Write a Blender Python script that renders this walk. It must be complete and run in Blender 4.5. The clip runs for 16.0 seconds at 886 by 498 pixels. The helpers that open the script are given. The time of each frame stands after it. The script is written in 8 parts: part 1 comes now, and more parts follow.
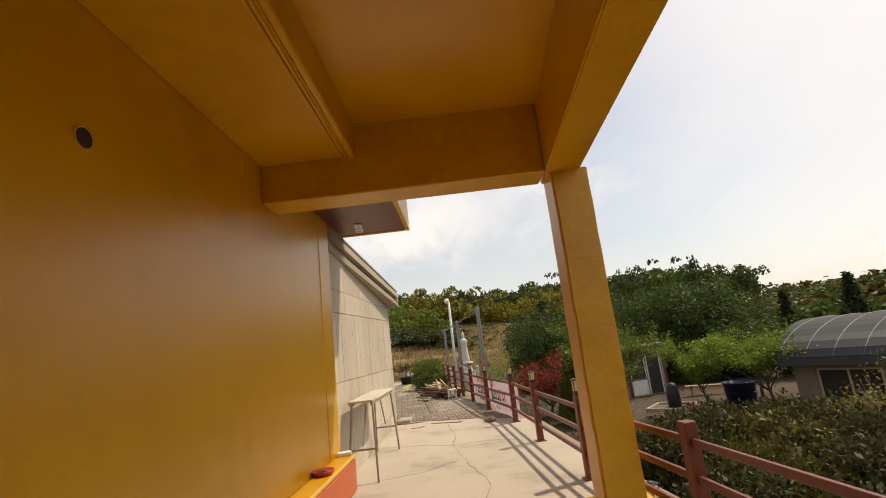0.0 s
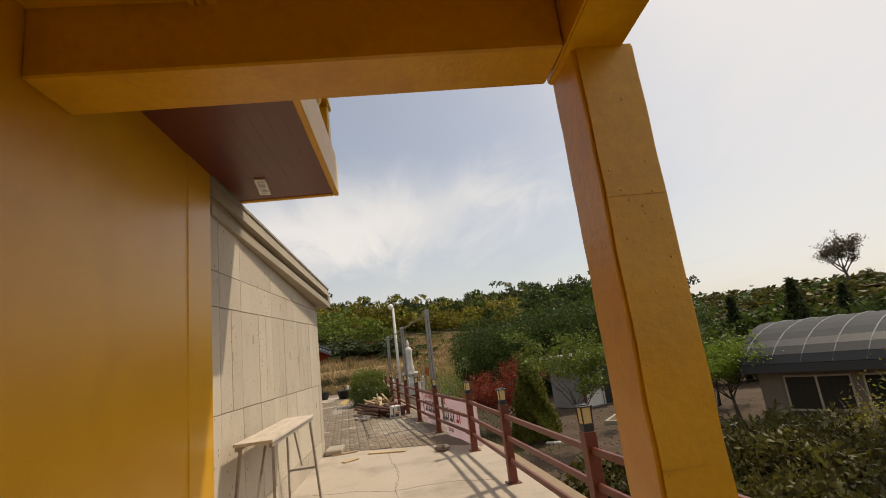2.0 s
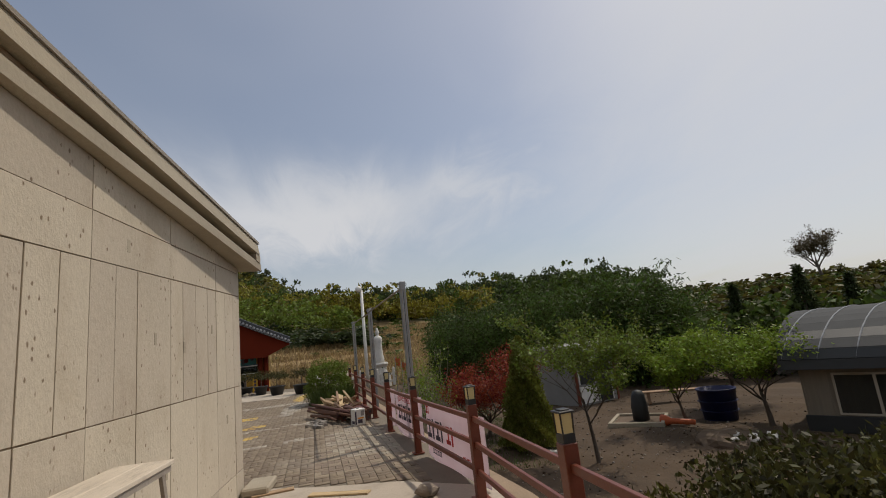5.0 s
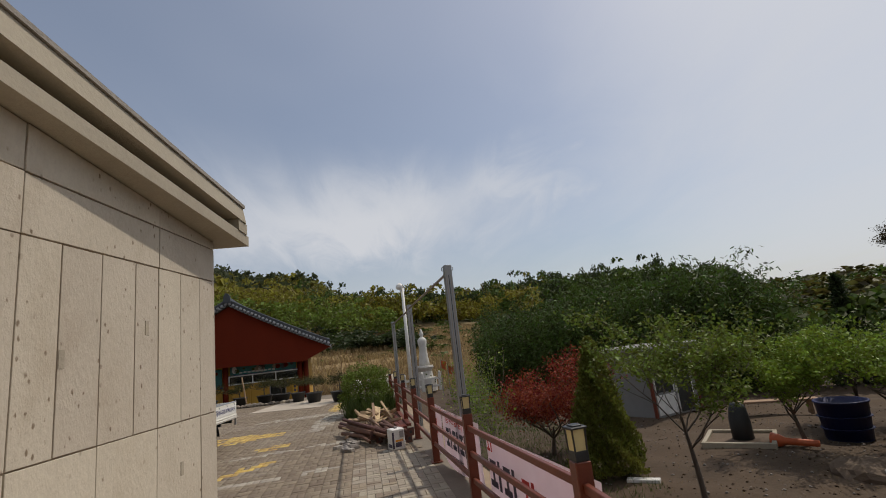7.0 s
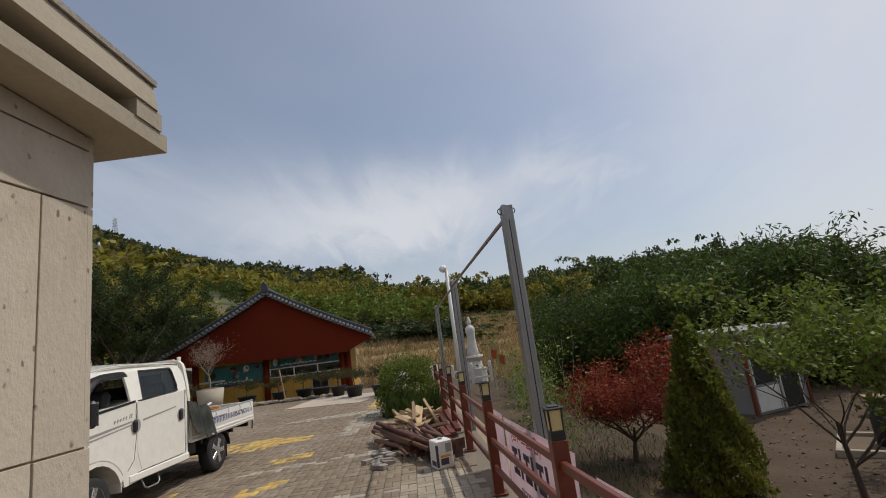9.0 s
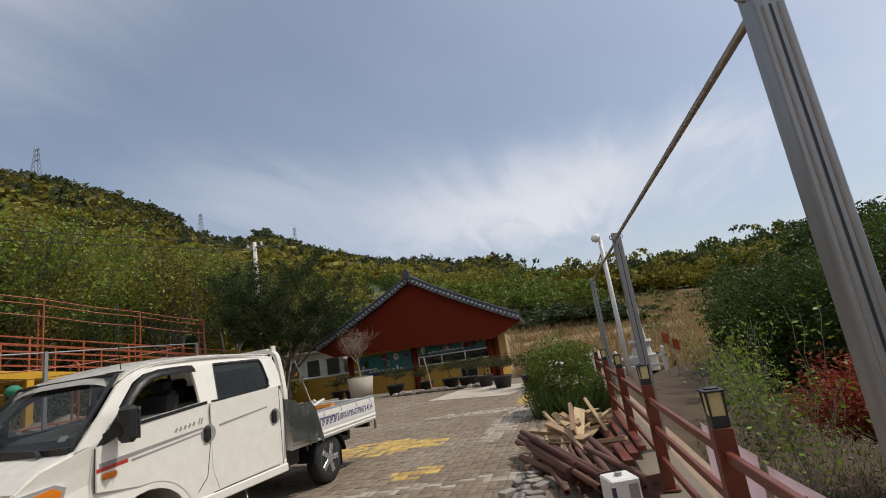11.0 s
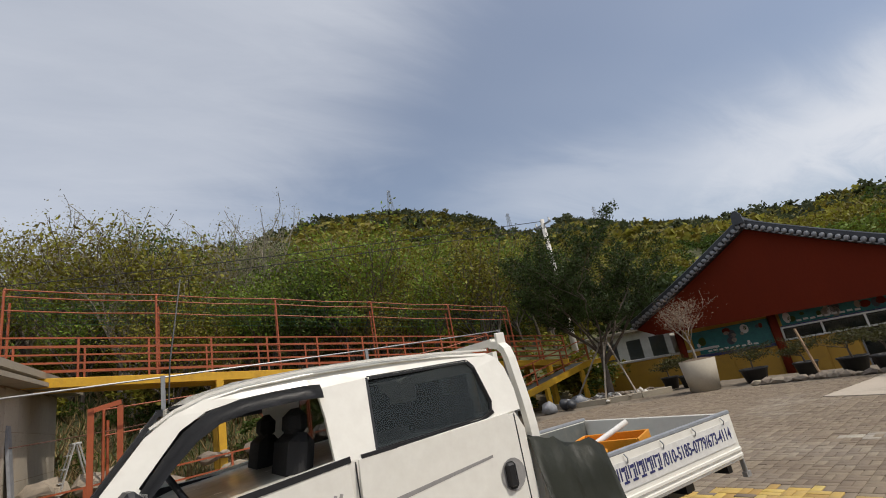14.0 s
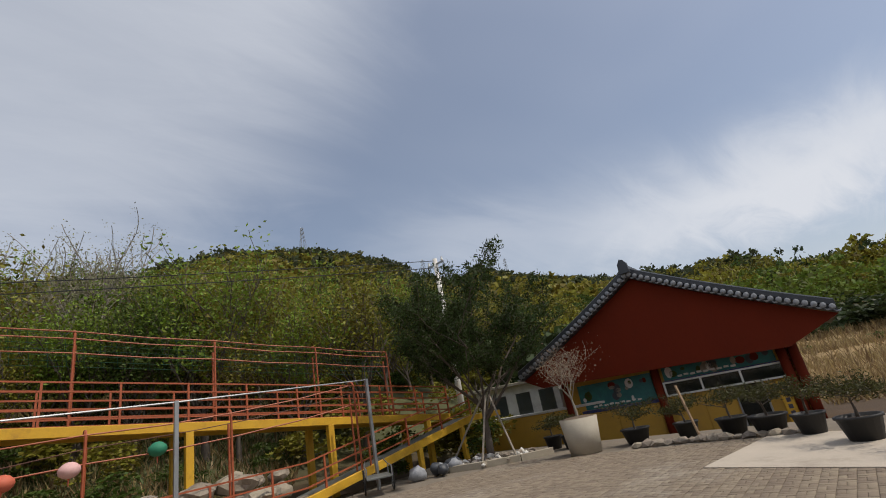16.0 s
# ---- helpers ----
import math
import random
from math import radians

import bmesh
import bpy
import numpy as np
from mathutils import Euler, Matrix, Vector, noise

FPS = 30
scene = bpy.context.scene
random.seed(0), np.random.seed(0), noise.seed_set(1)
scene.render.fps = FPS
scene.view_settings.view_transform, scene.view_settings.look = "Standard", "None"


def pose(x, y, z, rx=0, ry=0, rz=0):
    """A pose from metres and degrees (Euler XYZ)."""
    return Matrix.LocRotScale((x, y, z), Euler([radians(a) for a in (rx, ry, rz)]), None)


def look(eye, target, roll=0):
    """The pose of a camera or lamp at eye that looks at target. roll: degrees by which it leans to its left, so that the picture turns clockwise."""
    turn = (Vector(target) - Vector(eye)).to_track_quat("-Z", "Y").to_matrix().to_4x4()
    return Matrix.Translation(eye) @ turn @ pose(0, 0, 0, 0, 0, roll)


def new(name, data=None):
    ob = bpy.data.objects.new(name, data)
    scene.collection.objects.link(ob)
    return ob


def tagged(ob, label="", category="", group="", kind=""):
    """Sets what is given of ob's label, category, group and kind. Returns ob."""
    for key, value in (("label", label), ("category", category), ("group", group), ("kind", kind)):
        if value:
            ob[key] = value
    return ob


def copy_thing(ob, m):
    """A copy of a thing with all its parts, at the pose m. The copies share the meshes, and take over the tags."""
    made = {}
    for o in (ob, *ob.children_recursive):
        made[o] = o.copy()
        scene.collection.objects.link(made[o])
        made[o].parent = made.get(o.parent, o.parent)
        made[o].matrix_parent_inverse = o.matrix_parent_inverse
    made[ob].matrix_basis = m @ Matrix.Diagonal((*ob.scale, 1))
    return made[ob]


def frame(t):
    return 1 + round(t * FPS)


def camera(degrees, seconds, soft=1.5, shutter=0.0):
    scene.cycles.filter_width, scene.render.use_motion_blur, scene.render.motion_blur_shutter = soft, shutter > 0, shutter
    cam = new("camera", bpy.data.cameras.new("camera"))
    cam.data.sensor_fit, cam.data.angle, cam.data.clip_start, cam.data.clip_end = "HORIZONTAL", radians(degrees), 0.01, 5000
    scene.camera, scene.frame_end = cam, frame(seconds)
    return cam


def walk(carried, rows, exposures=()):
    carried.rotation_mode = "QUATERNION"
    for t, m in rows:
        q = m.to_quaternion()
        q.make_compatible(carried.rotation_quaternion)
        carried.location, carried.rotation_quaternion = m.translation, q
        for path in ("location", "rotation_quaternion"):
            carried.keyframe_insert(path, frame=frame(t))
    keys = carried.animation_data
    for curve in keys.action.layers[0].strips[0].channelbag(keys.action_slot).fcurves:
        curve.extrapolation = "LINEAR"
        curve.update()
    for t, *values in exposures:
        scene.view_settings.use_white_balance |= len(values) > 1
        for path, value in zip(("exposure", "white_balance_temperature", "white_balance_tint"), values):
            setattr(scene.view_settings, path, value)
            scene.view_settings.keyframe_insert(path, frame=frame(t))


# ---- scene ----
cam = camera(86.5, 16.0, 1.0)
METRES, EYE, TILT, LEAN, TURN = 18.5, 1.65, 0.0, 0.0, 0.9
ROWS = [
    (0.0, 0.0, 0.0, 0.0, 1.35, 12.16, 6.28),
    (0.5, -0.002, 0.0271, 0.0018, -0.5, 12.45, 6.95),
    (1.0, -0.003, 0.0569, 0.003, -2.29, 12.63, 6.74),
    (1.5, 0.0003, 0.087, 0.0025, -4.01, 12.67, 7.07),
    (2.0, -0.0002, 0.1165, 0.0013, -5.34, 12.46, 6.88),
    (2.5, 0.002, 0.1471, -0.0002, -6.75, 12.54, 6.89),
    (3.0, 0.0001, 0.1773, -0.0, -7.95, 12.17, 6.92),
    (5.5, 0.0089, 0.325, 0.0, -8.92, 10.84, 6.23),
    (6.0, 0.0131, 0.3556, 0.0006, -7.39, 11.1, 6.01),
    (6.5, 0.0144, 0.3861, 0.0025, -5.55, 11.16, 6.43),
    (7.0, 0.0126, 0.4174, 0.0019, -3.49, 11.68, 6.54),
    (7.5, 0.0136, 0.4498, 0.0, -1.63, 12.03, 7.02),
    (8.0, 0.013, 0.4794, -0.001, 0.3, 11.98, 7.31),
    (10.5, 0.009, 0.6382, -0.0046, 12.14, 10.54, 7.86),
    (11.0, 0.0019, 0.669, -0.0058, 20.65, 12.17, 8.32),
    (11.5, -0.0076, 0.6968, -0.0033, 30.2, 13.86, 8.61),
    (12.0, -0.021, 0.725, -0.0025, 40.67, 15.06, 8.52),
    (12.5, -0.036, 0.7536, -0.0028, 51.27, 15.8, 9.03),
    (13.0, -0.0573, 0.7775, -0.0033, 58.25, 15.58, 10.04),
    (13.5, -0.0731, 0.8049, -0.0026, 59.5, 15.36, 10.82),
    (14.0, -0.0878, 0.8315, -0.0004, 58.67, 16.23, 10.57),
    (14.5, -0.1038, 0.8652, 0.0006, 55.48, 17.15, 10.21),
    (15.0, -0.1133, 0.8987, 0.0017, 52.48, 18.23, 10.11),
    (15.5, -0.1258, 0.9297, 0.0008, 49.84, 19.44, 9.98),
    (16.0, -0.1358, 0.9623, 0.0, 47.66, 19.71, 10.32),
]
EXPOSURES = [(0.0, 0.08, 7800, 11), (0.8, -0.14, 7800, 11), (2.0, -0.2, 7700, 11), (3.2, -0.36, 7350, 10), (5.3, -0.57, 6800, 10), (8.2, -0.54, 6650, 10), (10.3, -0.36, 6550, 10), (13.0, -0.28, 6600, 10), (16.0, -0.35, 6600, 10)]
walk(cam, [(t, pose(0, 0, EYE, TILT, LEAN, TURN) @ pose(METRES * x, METRES * y, METRES * z, 90 + pitch, roll, yaw)) for t, x, y, z, yaw, pitch, roll in ROWS], EXPOSURES)

# ---- light ----
SUN_EL, SUN_DIR = 56.0, Vector((0.88, 0.475, 0.0)).normalized()
world = bpy.data.worlds.new("world")
scene.world = world
world.use_nodes = True
wn, wl = world.node_tree.nodes, world.node_tree.links
wn.clear()
w_out = wn.new("ShaderNodeOutputWorld")
w_bg = wn.new("ShaderNodeBackground")
w_sky = wn.new("ShaderNodeTexSky")
w_sky.sky_type, w_sky.sun_disc = "NISHITA", False
w_sky.sun_elevation = radians(SUN_EL)
w_sky.sun_rotation = math.atan2(SUN_DIR.x, SUN_DIR.y)
w_sky.air_density, w_sky.dust_density, w_sky.ozone_density = 1.0, 2.2, 1.4
# thin cirrus: the direction laid on a plane high above, stretched along the wind
w_tc = wn.new("ShaderNodeTexCoord")
w_sep = wn.new("ShaderNodeSeparateXYZ")
wl.new(w_tc.outputs["Generated"], w_sep.inputs[0])


def wmath(op, a, b=None, c=None):
    n = wn.new("ShaderNodeMath")
    n.operation = op
    for i, v in enumerate((a, b, c)):
        if v is None:
            continue
        if isinstance(v, (int, float)):
            n.inputs[i].default_value = v
        else:
            wl.new(v, n.inputs[i])
    return n.outputs[0]


w_z = wmath("ADD", wmath("MAXIMUM", w_sep.outputs[2], 0.0), 0.12)
w_px, w_py = wmath("DIVIDE", w_sep.outputs[0], w_z), wmath("DIVIDE", w_sep.outputs[1], w_z)
w_comb = wn.new("ShaderNodeCombineXYZ")
wl.new(w_px, w_comb.inputs[0])
wl.new(w_py, w_comb.inputs[1])


def wnoise(scale, detail, rough, rot, sx, sy, off, distort=0.0):
    m = wn.new("ShaderNodeMapping")
    m.inputs["Rotation"].default_value = (0, 0, radians(rot))
    m.inputs["Scale"].default_value = (sx, sy, 1)
    m.inputs["Location"].default_value = (off, off * 0.7, 0)
    wl.new(w_comb.outputs[0], m.inputs[0])
    n = wn.new("ShaderNodeTexNoise")
    n.inputs["Scale"].default_value, n.inputs["Detail"].default_value = scale, detail
    n.inputs["Roughness"].default_value, n.inputs["Distortion"].default_value = rough, distort
    wl.new(m.outputs[0], n.inputs["Vector"])
    return n.outputs["Fac"]


w_big = wnoise(0.75, 3.0, 0.5, 25, 1.0, 0.6, 3.1, 0.6)
w_fine = wnoise(1.5, 9.0, 0.60, 28, 1.0, 0.45, 1.7, 0.9)
w_wisp = wnoise(4.2, 8.0, 0.62, 40, 1.0, 0.32, 5.3, 0.7)
# bearing (west of north) and height of each direction, in degrees, frayed by the noise
w_az = wmath("ADD", wmath("MULTIPLY", wmath("ARCTAN2", wmath("MULTIPLY", w_sep.outputs[0], -1.0), w_sep.outputs[1]), 57.2958), wmath("MULTIPLY", wmath("SUBTRACT", w_fine, 0.5), 34.0))
w_el = wmath("ADD", wmath("MULTIPLY", wmath("ARCSINE", w_sep.outputs[2]), 57.2958), wmath("MULTIPLY", wmath("SUBTRACT", w_wisp, 0.5), 9.0))


def wstep(v, lo, hi, a=0.0, b=1.0):
    n = wn.new("ShaderNodeMapRange")
    n.interpolation_type = "SMOOTHSTEP"
    for k, q in zip(("From Min", "From Max", "To Min", "To Max"), (lo, hi, a, b)):
        n.inputs[k].default_value = q
    wl.new(v, n.inputs["Value"])
    return n.outputs[0]


def wbank(az, el, waz, wel, lean, amount):
    """A long bank of cloud round one bearing and height."""
    da = wmath("SUBTRACT", w_az, az)
    de = wmath("SUBTRACT", wmath("SUBTRACT", w_el, el), wmath("MULTIPLY", da, lean))
    q = wmath("ADD", wmath("POWER", wmath("ABSOLUTE", wmath("DIVIDE", da, waz)), 2.0), wmath("POWER", wmath("ABSOLUTE", wmath("DIVIDE", de, wel)), 2.0))
    return wmath("MULTIPLY", wmath("POWER", 2.71828, wmath("MULTIPLY", q, -1.0)), amount)


w_west = wmath("MULTIPLY", wstep(wmath("ADD", w_az, wmath("MULTIPLY", w_el, 1.0)), 80, 116), 0.52)
w_east = wmath("MULTIPLY", wstep(wmath("SUBTRACT", wmath("MULTIPLY", w_az, -1.0), wmath("MULTIPLY", w_el, 0.10)), 10, 46), 0.60)
w_bank = wmath("ADD", wbank(8, 15.5, 23, 5.0, -0.02, 0.88), wmath("ADD", wbank(42, 20, 13, 4.0, 0.0, 0.35), wbank(-17, 19, 7, 3.0, 0.0, 0.45)))
w_high = wmath("MULTIPLY", wstep(w_el, 42, 70), 0.30)
w_low = wmath("MULTIPLY", wstep(w_el, 15, 2), 0.36)
w_sum = wmath("MAXIMUM", wmath("MAXIMUM", w_west, w_east), wmath("MAXIMUM", w_bank, wmath("MAXIMUM", w_low, w_high)))
w_sum = wmath("ADD", wmath("MULTIPLY", w_sum, wmath("ADD", 0.50, wmath("ADD", wmath("MULTIPLY", w_wisp, 0.55), wmath("MULTIPLY", w_fine, 0.45)))), wmath("MULTIPLY", wmath("SUBTRACT", w_big, 0.45), 0.45))
w_ramp = wn.new("ShaderNodeMapRange")
w_ramp.inputs["From Min"].default_value, w_ramp.inputs["From Max"].default_value = 0.0, 0.95
w_ramp.inputs["To Min"].default_value, w_ramp.inputs["To Max"].default_value = 0.17, 1.0
wl.new(w_sum, w_ramp.inputs["Value"])
w_mix = wn.new("ShaderNodeMix")
w_mix.data_type = "RGBA"
wl.new(w_ramp.outputs[0], w_mix.inputs["Factor"])
wl.new(w_sky.outputs[0], w_mix.inputs["A"])
w_mix.inputs["B"].default_value = (6.3, 6.6, 7.2, 1)
wl.new(w_mix.outputs["Result"], w_bg.inputs["Color"])
w_bg.inputs["Strength"].default_value = 0.14
wl.new(w_bg.outputs[0], w_out.inputs["Surface"])

sun = new("sun", bpy.data.lights.new("sun", "SUN"))
sun.data.energy, sun.data.angle, sun.data.color = 3.4, radians(0.7), (1.0, 0.93, 0.83)
_d = Vector((SUN_DIR.x * math.cos(radians(SUN_EL)), SUN_DIR.y * math.cos(radians(SUN_EL)), math.sin(radians(SUN_EL))))
sun.matrix_world = look(_d * 60, (0, 0, 0))

# ---- materials ----
def mat(name, col, col2=None, rough=0.6, metal=0.0, scale=3.0, fine=40.0, bump=0.15, stain=None, stain_scale=0.6, stain_amt=0.5, spec=0.5,
        island=0.0, obj_random=0.0, stretch=(1, 1, 1), coords="Object", transmission=0.0, pits=0.0):
    """Two-scale noise colour, fine relief and optional stains."""
    m = bpy.data.materials.new(name)
    m.use_nodes = True
    nt = m.node_tree
    n, l = nt.nodes, nt.links
    b = n["Principled BSDF"]
    b.inputs["Roughness"].default_value, b.inputs["Metallic"].default_value = rough, metal
    b.inputs["Specular IOR Level"].default_value = spec
    tc = n.new("ShaderNodeTexCoord")
    mp = n.new("ShaderNodeMapping")
    mp.inputs["Scale"].default_value = stretch
    l.new(tc.outputs[coords], mp.inputs[0])
    col2 = col2 or tuple(c * 0.75 for c in col)

    def nz(s, d=4.0, r=0.6):
        t = n.new("ShaderNodeTexNoise")
        t.inputs["Scale"].default_value, t.inputs["Detail"].default_value, t.inputs["Roughness"].default_value = s, d, r
        l.new(mp.outputs[0], t.inputs["Vector"])
        return t.outputs["Fac"]

    def mix(f, a, c, kind="MIX"):
        x = n.new("ShaderNodeMix")
        x.data_type, x.blend_type = "RGBA", kind
        for sock, v in (("Factor", f), ("A", a), ("B", c)):
            if isinstance(v, tuple):
                x.inputs[sock].default_value = (*v, 1)
            elif isinstance(v, (int, float)):
                x.inputs[sock].default_value = v
            else:
                l.new(v, x.inputs[sock])
        return x.outputs["Result"]

    def ramp(f, lo, hi, a=0.0, c=1.0):
        x = n.new("ShaderNodeMapRange")
        for s, v in zip(("From Min", "From Max", "To Min", "To Max"), (lo, hi, a, c)):
            x.inputs[s].default_value = v
        l.new(f, x.inputs["Value"])
        return x.outputs[0]

    big, small = nz(scale), nz(fine, 3.0, 0.7)
    c = mix(ramp(big, 0.3, 0.7), col, col2)
    c = mix(ramp(small, 0.25, 0.75, 0.0, 0.35), c, tuple(min(1, v * 1.35 + 0.01) for v in col))
    if stain:
        c = mix(ramp(nz(stain_scale, 6.0, 0.7), 0.52, 0.72, 0.0, stain_amt), c, stain)
    if pits:
        v = n.new("ShaderNodeTexVoronoi")
        v.inputs["Scale"].default_value = pits
        l.new(mp.outputs[0], v.inputs["Vector"])
        wob = n.new("ShaderNodeMath")
        wob.operation = "ADD"
        l.new(v.outputs["Distance"], wob.inputs[0])
        l.new(ramp(nz(pits * 3.0), 0.3, 0.7, 0.0, 0.16), wob.inputs[1])
        hole = ramp(wob.outputs[0], 0.19, 0.27, 0.9, 0.0)
        mask = ramp(nz(pits * 0.25), 0.47, 0.56)
        mm = n.new("ShaderNodeMath")
        mm.operation = "MULTIPLY"
        l.new(hole, mm.inputs[0])
        l.new(mask, mm.inputs[1])
        c = mix(mm.outputs[0], c, (0.15, 0.10, 0.06))
    if island or obj_random:
        if island:
            g = n.new("ShaderNodeNewGeometry")
            src, amt = g.outputs["Random Per Island"], island
        else:
            g = n.new("ShaderNodeObjectInfo")
            src, amt = g.outputs["Random"], obj_random
        hs = n.new("ShaderNodeHueSaturation")
        l.new(ramp(src, 0, 1, 1 - amt, 1 + amt), hs.inputs["Value"])
        l.new(ramp(src, 0, 1, 0.5 - amt * 0.05, 0.5 + amt * 0.05), hs.inputs["Hue"])
        l.new(c, hs.inputs["Color"])
        c = hs.outputs["Color"]
    l.new(c, b.inputs["Base Color"])
    if bump:
        bp = n.new("ShaderNodeBump")
        bp.inputs["Strength"].default_value, bp.inputs["Distance"].default_value = bump, 0.02
        ad = n.new("ShaderNodeMath")
        ad.operation = "ADD"
        l.new(big, ad.inputs[0])
        l.new(small, ad.inputs[1])
        l.new(ad.outputs[0], bp.inputs["Height"])
        l.new(bp.outputs[0], b.inputs["Normal"])
    rr = ramp(small, 0.2, 0.8, max(0.03, rough - 0.08), min(1, rough + 0.08))
    l.new(rr, b.inputs["Roughness"])
    if transmission:
        b.inputs["Transmission Weight"].default_value = transmission
    return m


def leafmat(name, col, island=0.45, col2=None):
    m = mat(name, col, col2 or tuple(c * 0.6 for c in col), rough=0.55, scale=0.25, fine=2.0, bump=0, island=island, coords="Object", spec=0.25)
    nt = m.node_tree
    b = nt.nodes["Principled BSDF"]
    tr = nt.nodes.new("ShaderNodeBsdfTranslucent")
    src = b.inputs["Base Color"].links[0].from_socket
    nt.links.new(src, tr.inputs["Color"])
    mx = nt.nodes.new("ShaderNodeMixShader")
    mx.inputs[0].default_value = 0.35
    nt.links.new(b.outputs[0], mx.inputs[1])
    nt.links.new(tr.outputs[0], mx.inputs[2])
    nt.links.new(mx.outputs[0], nt.nodes["Material Output"].inputs["Surface"])
    return m


def glassmat(name, col, rough=0.03, alpha=0.35):
    m = bpy.data.materials.new(name)
    m.use_nodes = True
    n, l = m.node_tree.nodes, m.node_tree.links
    b = n["Principled BSDF"]
    b.inputs["Base Color"].default_value, b.inputs["Roughness"].default_value = (*col, 1), rough
    b.inputs["Specular IOR Level"].default_value = 0.6
    t = n.new("ShaderNodeBsdfTransparent")
    t.inputs["Color"].default_value = (0.75, 0.8, 0.82, 1)
    x = n.new("ShaderNodeMixShader")
    x.inputs[0].default_value = alpha
    l.new(t.outputs[0], x.inputs[1])
    l.new(b.outputs[0], x.inputs[2])
    l.new(x.outputs[0], n["Material Output"].inputs["Surface"])
    return m


M_YELLOW = mat("yellow_paint", (0.61, 0.32, 0.009), (0.53, 0.265, 0.007), rough=0.30, scale=0.9, fine=140, bump=0.035, stain=(0.44, 0.21, 0.008), stain_scale=0.7, stain_amt=0.6)
M_YELLOW_ROUGH = mat("yellow_paint_rough", (0.62, 0.34, 0.011), (0.53, 0.275, 0.009), rough=0.36, scale=2.2, fine=16, bump=0.2, stain=(0.36, 0.17, 0.015), stain_scale=1.4, stain_amt=0.4)
M_ORANGE = mat("orange_paint", (0.50, 0.10, 0.03), rough=0.5, scale=2, bump=0.1, stain=(0.6, 0.25, 0.1), stain_scale=2)
M_SOFFIT = mat("dark_red_soffit", (0.115, 0.018, 0.009), rough=0.32, scale=2, bump=0.03)
M_CONC = mat("cast_concrete", (0.485, 0.425, 0.34), (0.40, 0.345, 0.27), rough=0.85, scale=1.1, fine=38, bump=0.35, stain=(0.36, 0.29, 0.21), stain_scale=1.6, stain_amt=0.6, obj_random=0.08, coords="Object", pits=17, stretch=(1, 1, 0.62))
M_CONC_D = mat("concrete_joint", (0.30, 0.22, 0.145), rough=0.9, scale=3, bump=0.3)
M_CONC_EAVE = mat("eave_concrete", (0.36, 0.315, 0.24), (0.29, 0.25, 0.19), rough=0.85, scale=1.5, fine=30, bump=0.25, stain=(0.28, 0.25, 0.2), stain_scale=2, stain_amt=0.4)
M_FLOOR = mat("floor_concrete", (0.44, 0.38, 0.31), (0.37, 0.32, 0.26), rough=0.9, scale=0.9, fine=26, bump=0.35, stain=(0.23, 0.19, 0.15), stain_scale=0.9, stain_amt=0.6)
M_PAVER = mat("paver", (0.215, 0.172, 0.128), (0.18, 0.144, 0.108), rough=0.9, scale=0.35, fine=30, bump=0.4, stain=(0.32, 0.285, 0.235), stain_scale=0.5, stain_amt=0.6, island=0.16, spec=0.15)
M_SAND = mat("joint_sand", (0.19, 0.158, 0.12), rough=0.95, scale=2, bump=0.3)
M_RAIL = mat("rail_paint", (0.155, 0.032, 0.014), (0.12, 0.026, 0.012), rough=0.42, scale=4, fine=50, bump=0.08, stain=(0.22, 0.07, 0.035), stain_scale=5)
M_RED_STEEL = mat("red_steel", (0.36, 0.085, 0.028), (0.26, 0.058, 0.022), rough=0.55, scale=4, fine=50, bump=0.1)
M_YSTEEL = mat("yellow_steel", (0.62, 0.36, 0.02), (0.52, 0.28, 0.02), rough=0.5, scale=2, fine=40, bump=0.1, stain=(0.3, 0.16, 0.03), stain_scale=3)
M_GALV = mat("galvanised_steel", (0.34, 0.35, 0.36), (0.24, 0.25, 0.26), rough=0.45, metal=0.65, scale=3, fine=30, bump=0.1, stretch=(6, 6, 0.6))
M_BLACK = mat("black_metal", (0.022, 0.022, 0.024), rough=0.45, scale=6, bump=0.1)
M_LAMP = mat("lamp_pane", (0.62, 0.52, 0.26), (0.55, 0.45, 0.22), rough=0.35, scale=5, bump=0.03)
M_PLYWOOD = mat("bench_wood", (0.58, 0.51, 0.42), (0.45, 0.39, 0.32), rough=0.8, scale=2, fine=40, bump=0.2, stretch=(4, 1, 1), stain=(0.3, 0.26, 0.22), stain_scale=4)
M_BENCHLEG = mat("bench_steel", (0.36, 0.32, 0.28), (0.22, 0.19, 0.16), rough=0.6, metal=0.3, scale=8, bump=0.2)
M_TIMBER = mat("scrap_timber", (0.42, 0.29, 0.17), (0.30, 0.20, 0.12), rough=0.8, scale=3, fine=30, bump=0.3, stretch=(1, 6, 6), obj_random=0.35, stain=(0.15, 0.1, 0.07), stain_scale=3)
M_RUST = mat("rusty_pipe", (0.13, 0.055, 0.035), (0.09, 0.04, 0.03), rough=0.8, scale=6, fine=50, bump=0.35, obj_random=0.3)
M_STONE = mat("field_stone", (0.30, 0.25, 0.195), (0.18, 0.15, 0.12), rough=0.9, scale=2.5, fine=18, bump=0.5, obj_random=0.25, stain=(0.12, 0.11, 0.08), stain_scale=2)
M_BRICKGREY = mat("grey_brick", (0.27, 0.24, 0.21), rough=0.9, scale=5, bump=0.4, obj_random=0.25)
M_WHITE_CAR = mat("white_car_paint", (0.77, 0.745, 0.68), (0.755, 0.73, 0.665), rough=0.22, scale=1.5, fine=8, bump=0.0)
M_GREYSTRIPE = mat("grey_stripe", (0.30, 0.29, 0.28), rough=0.4, bump=0)
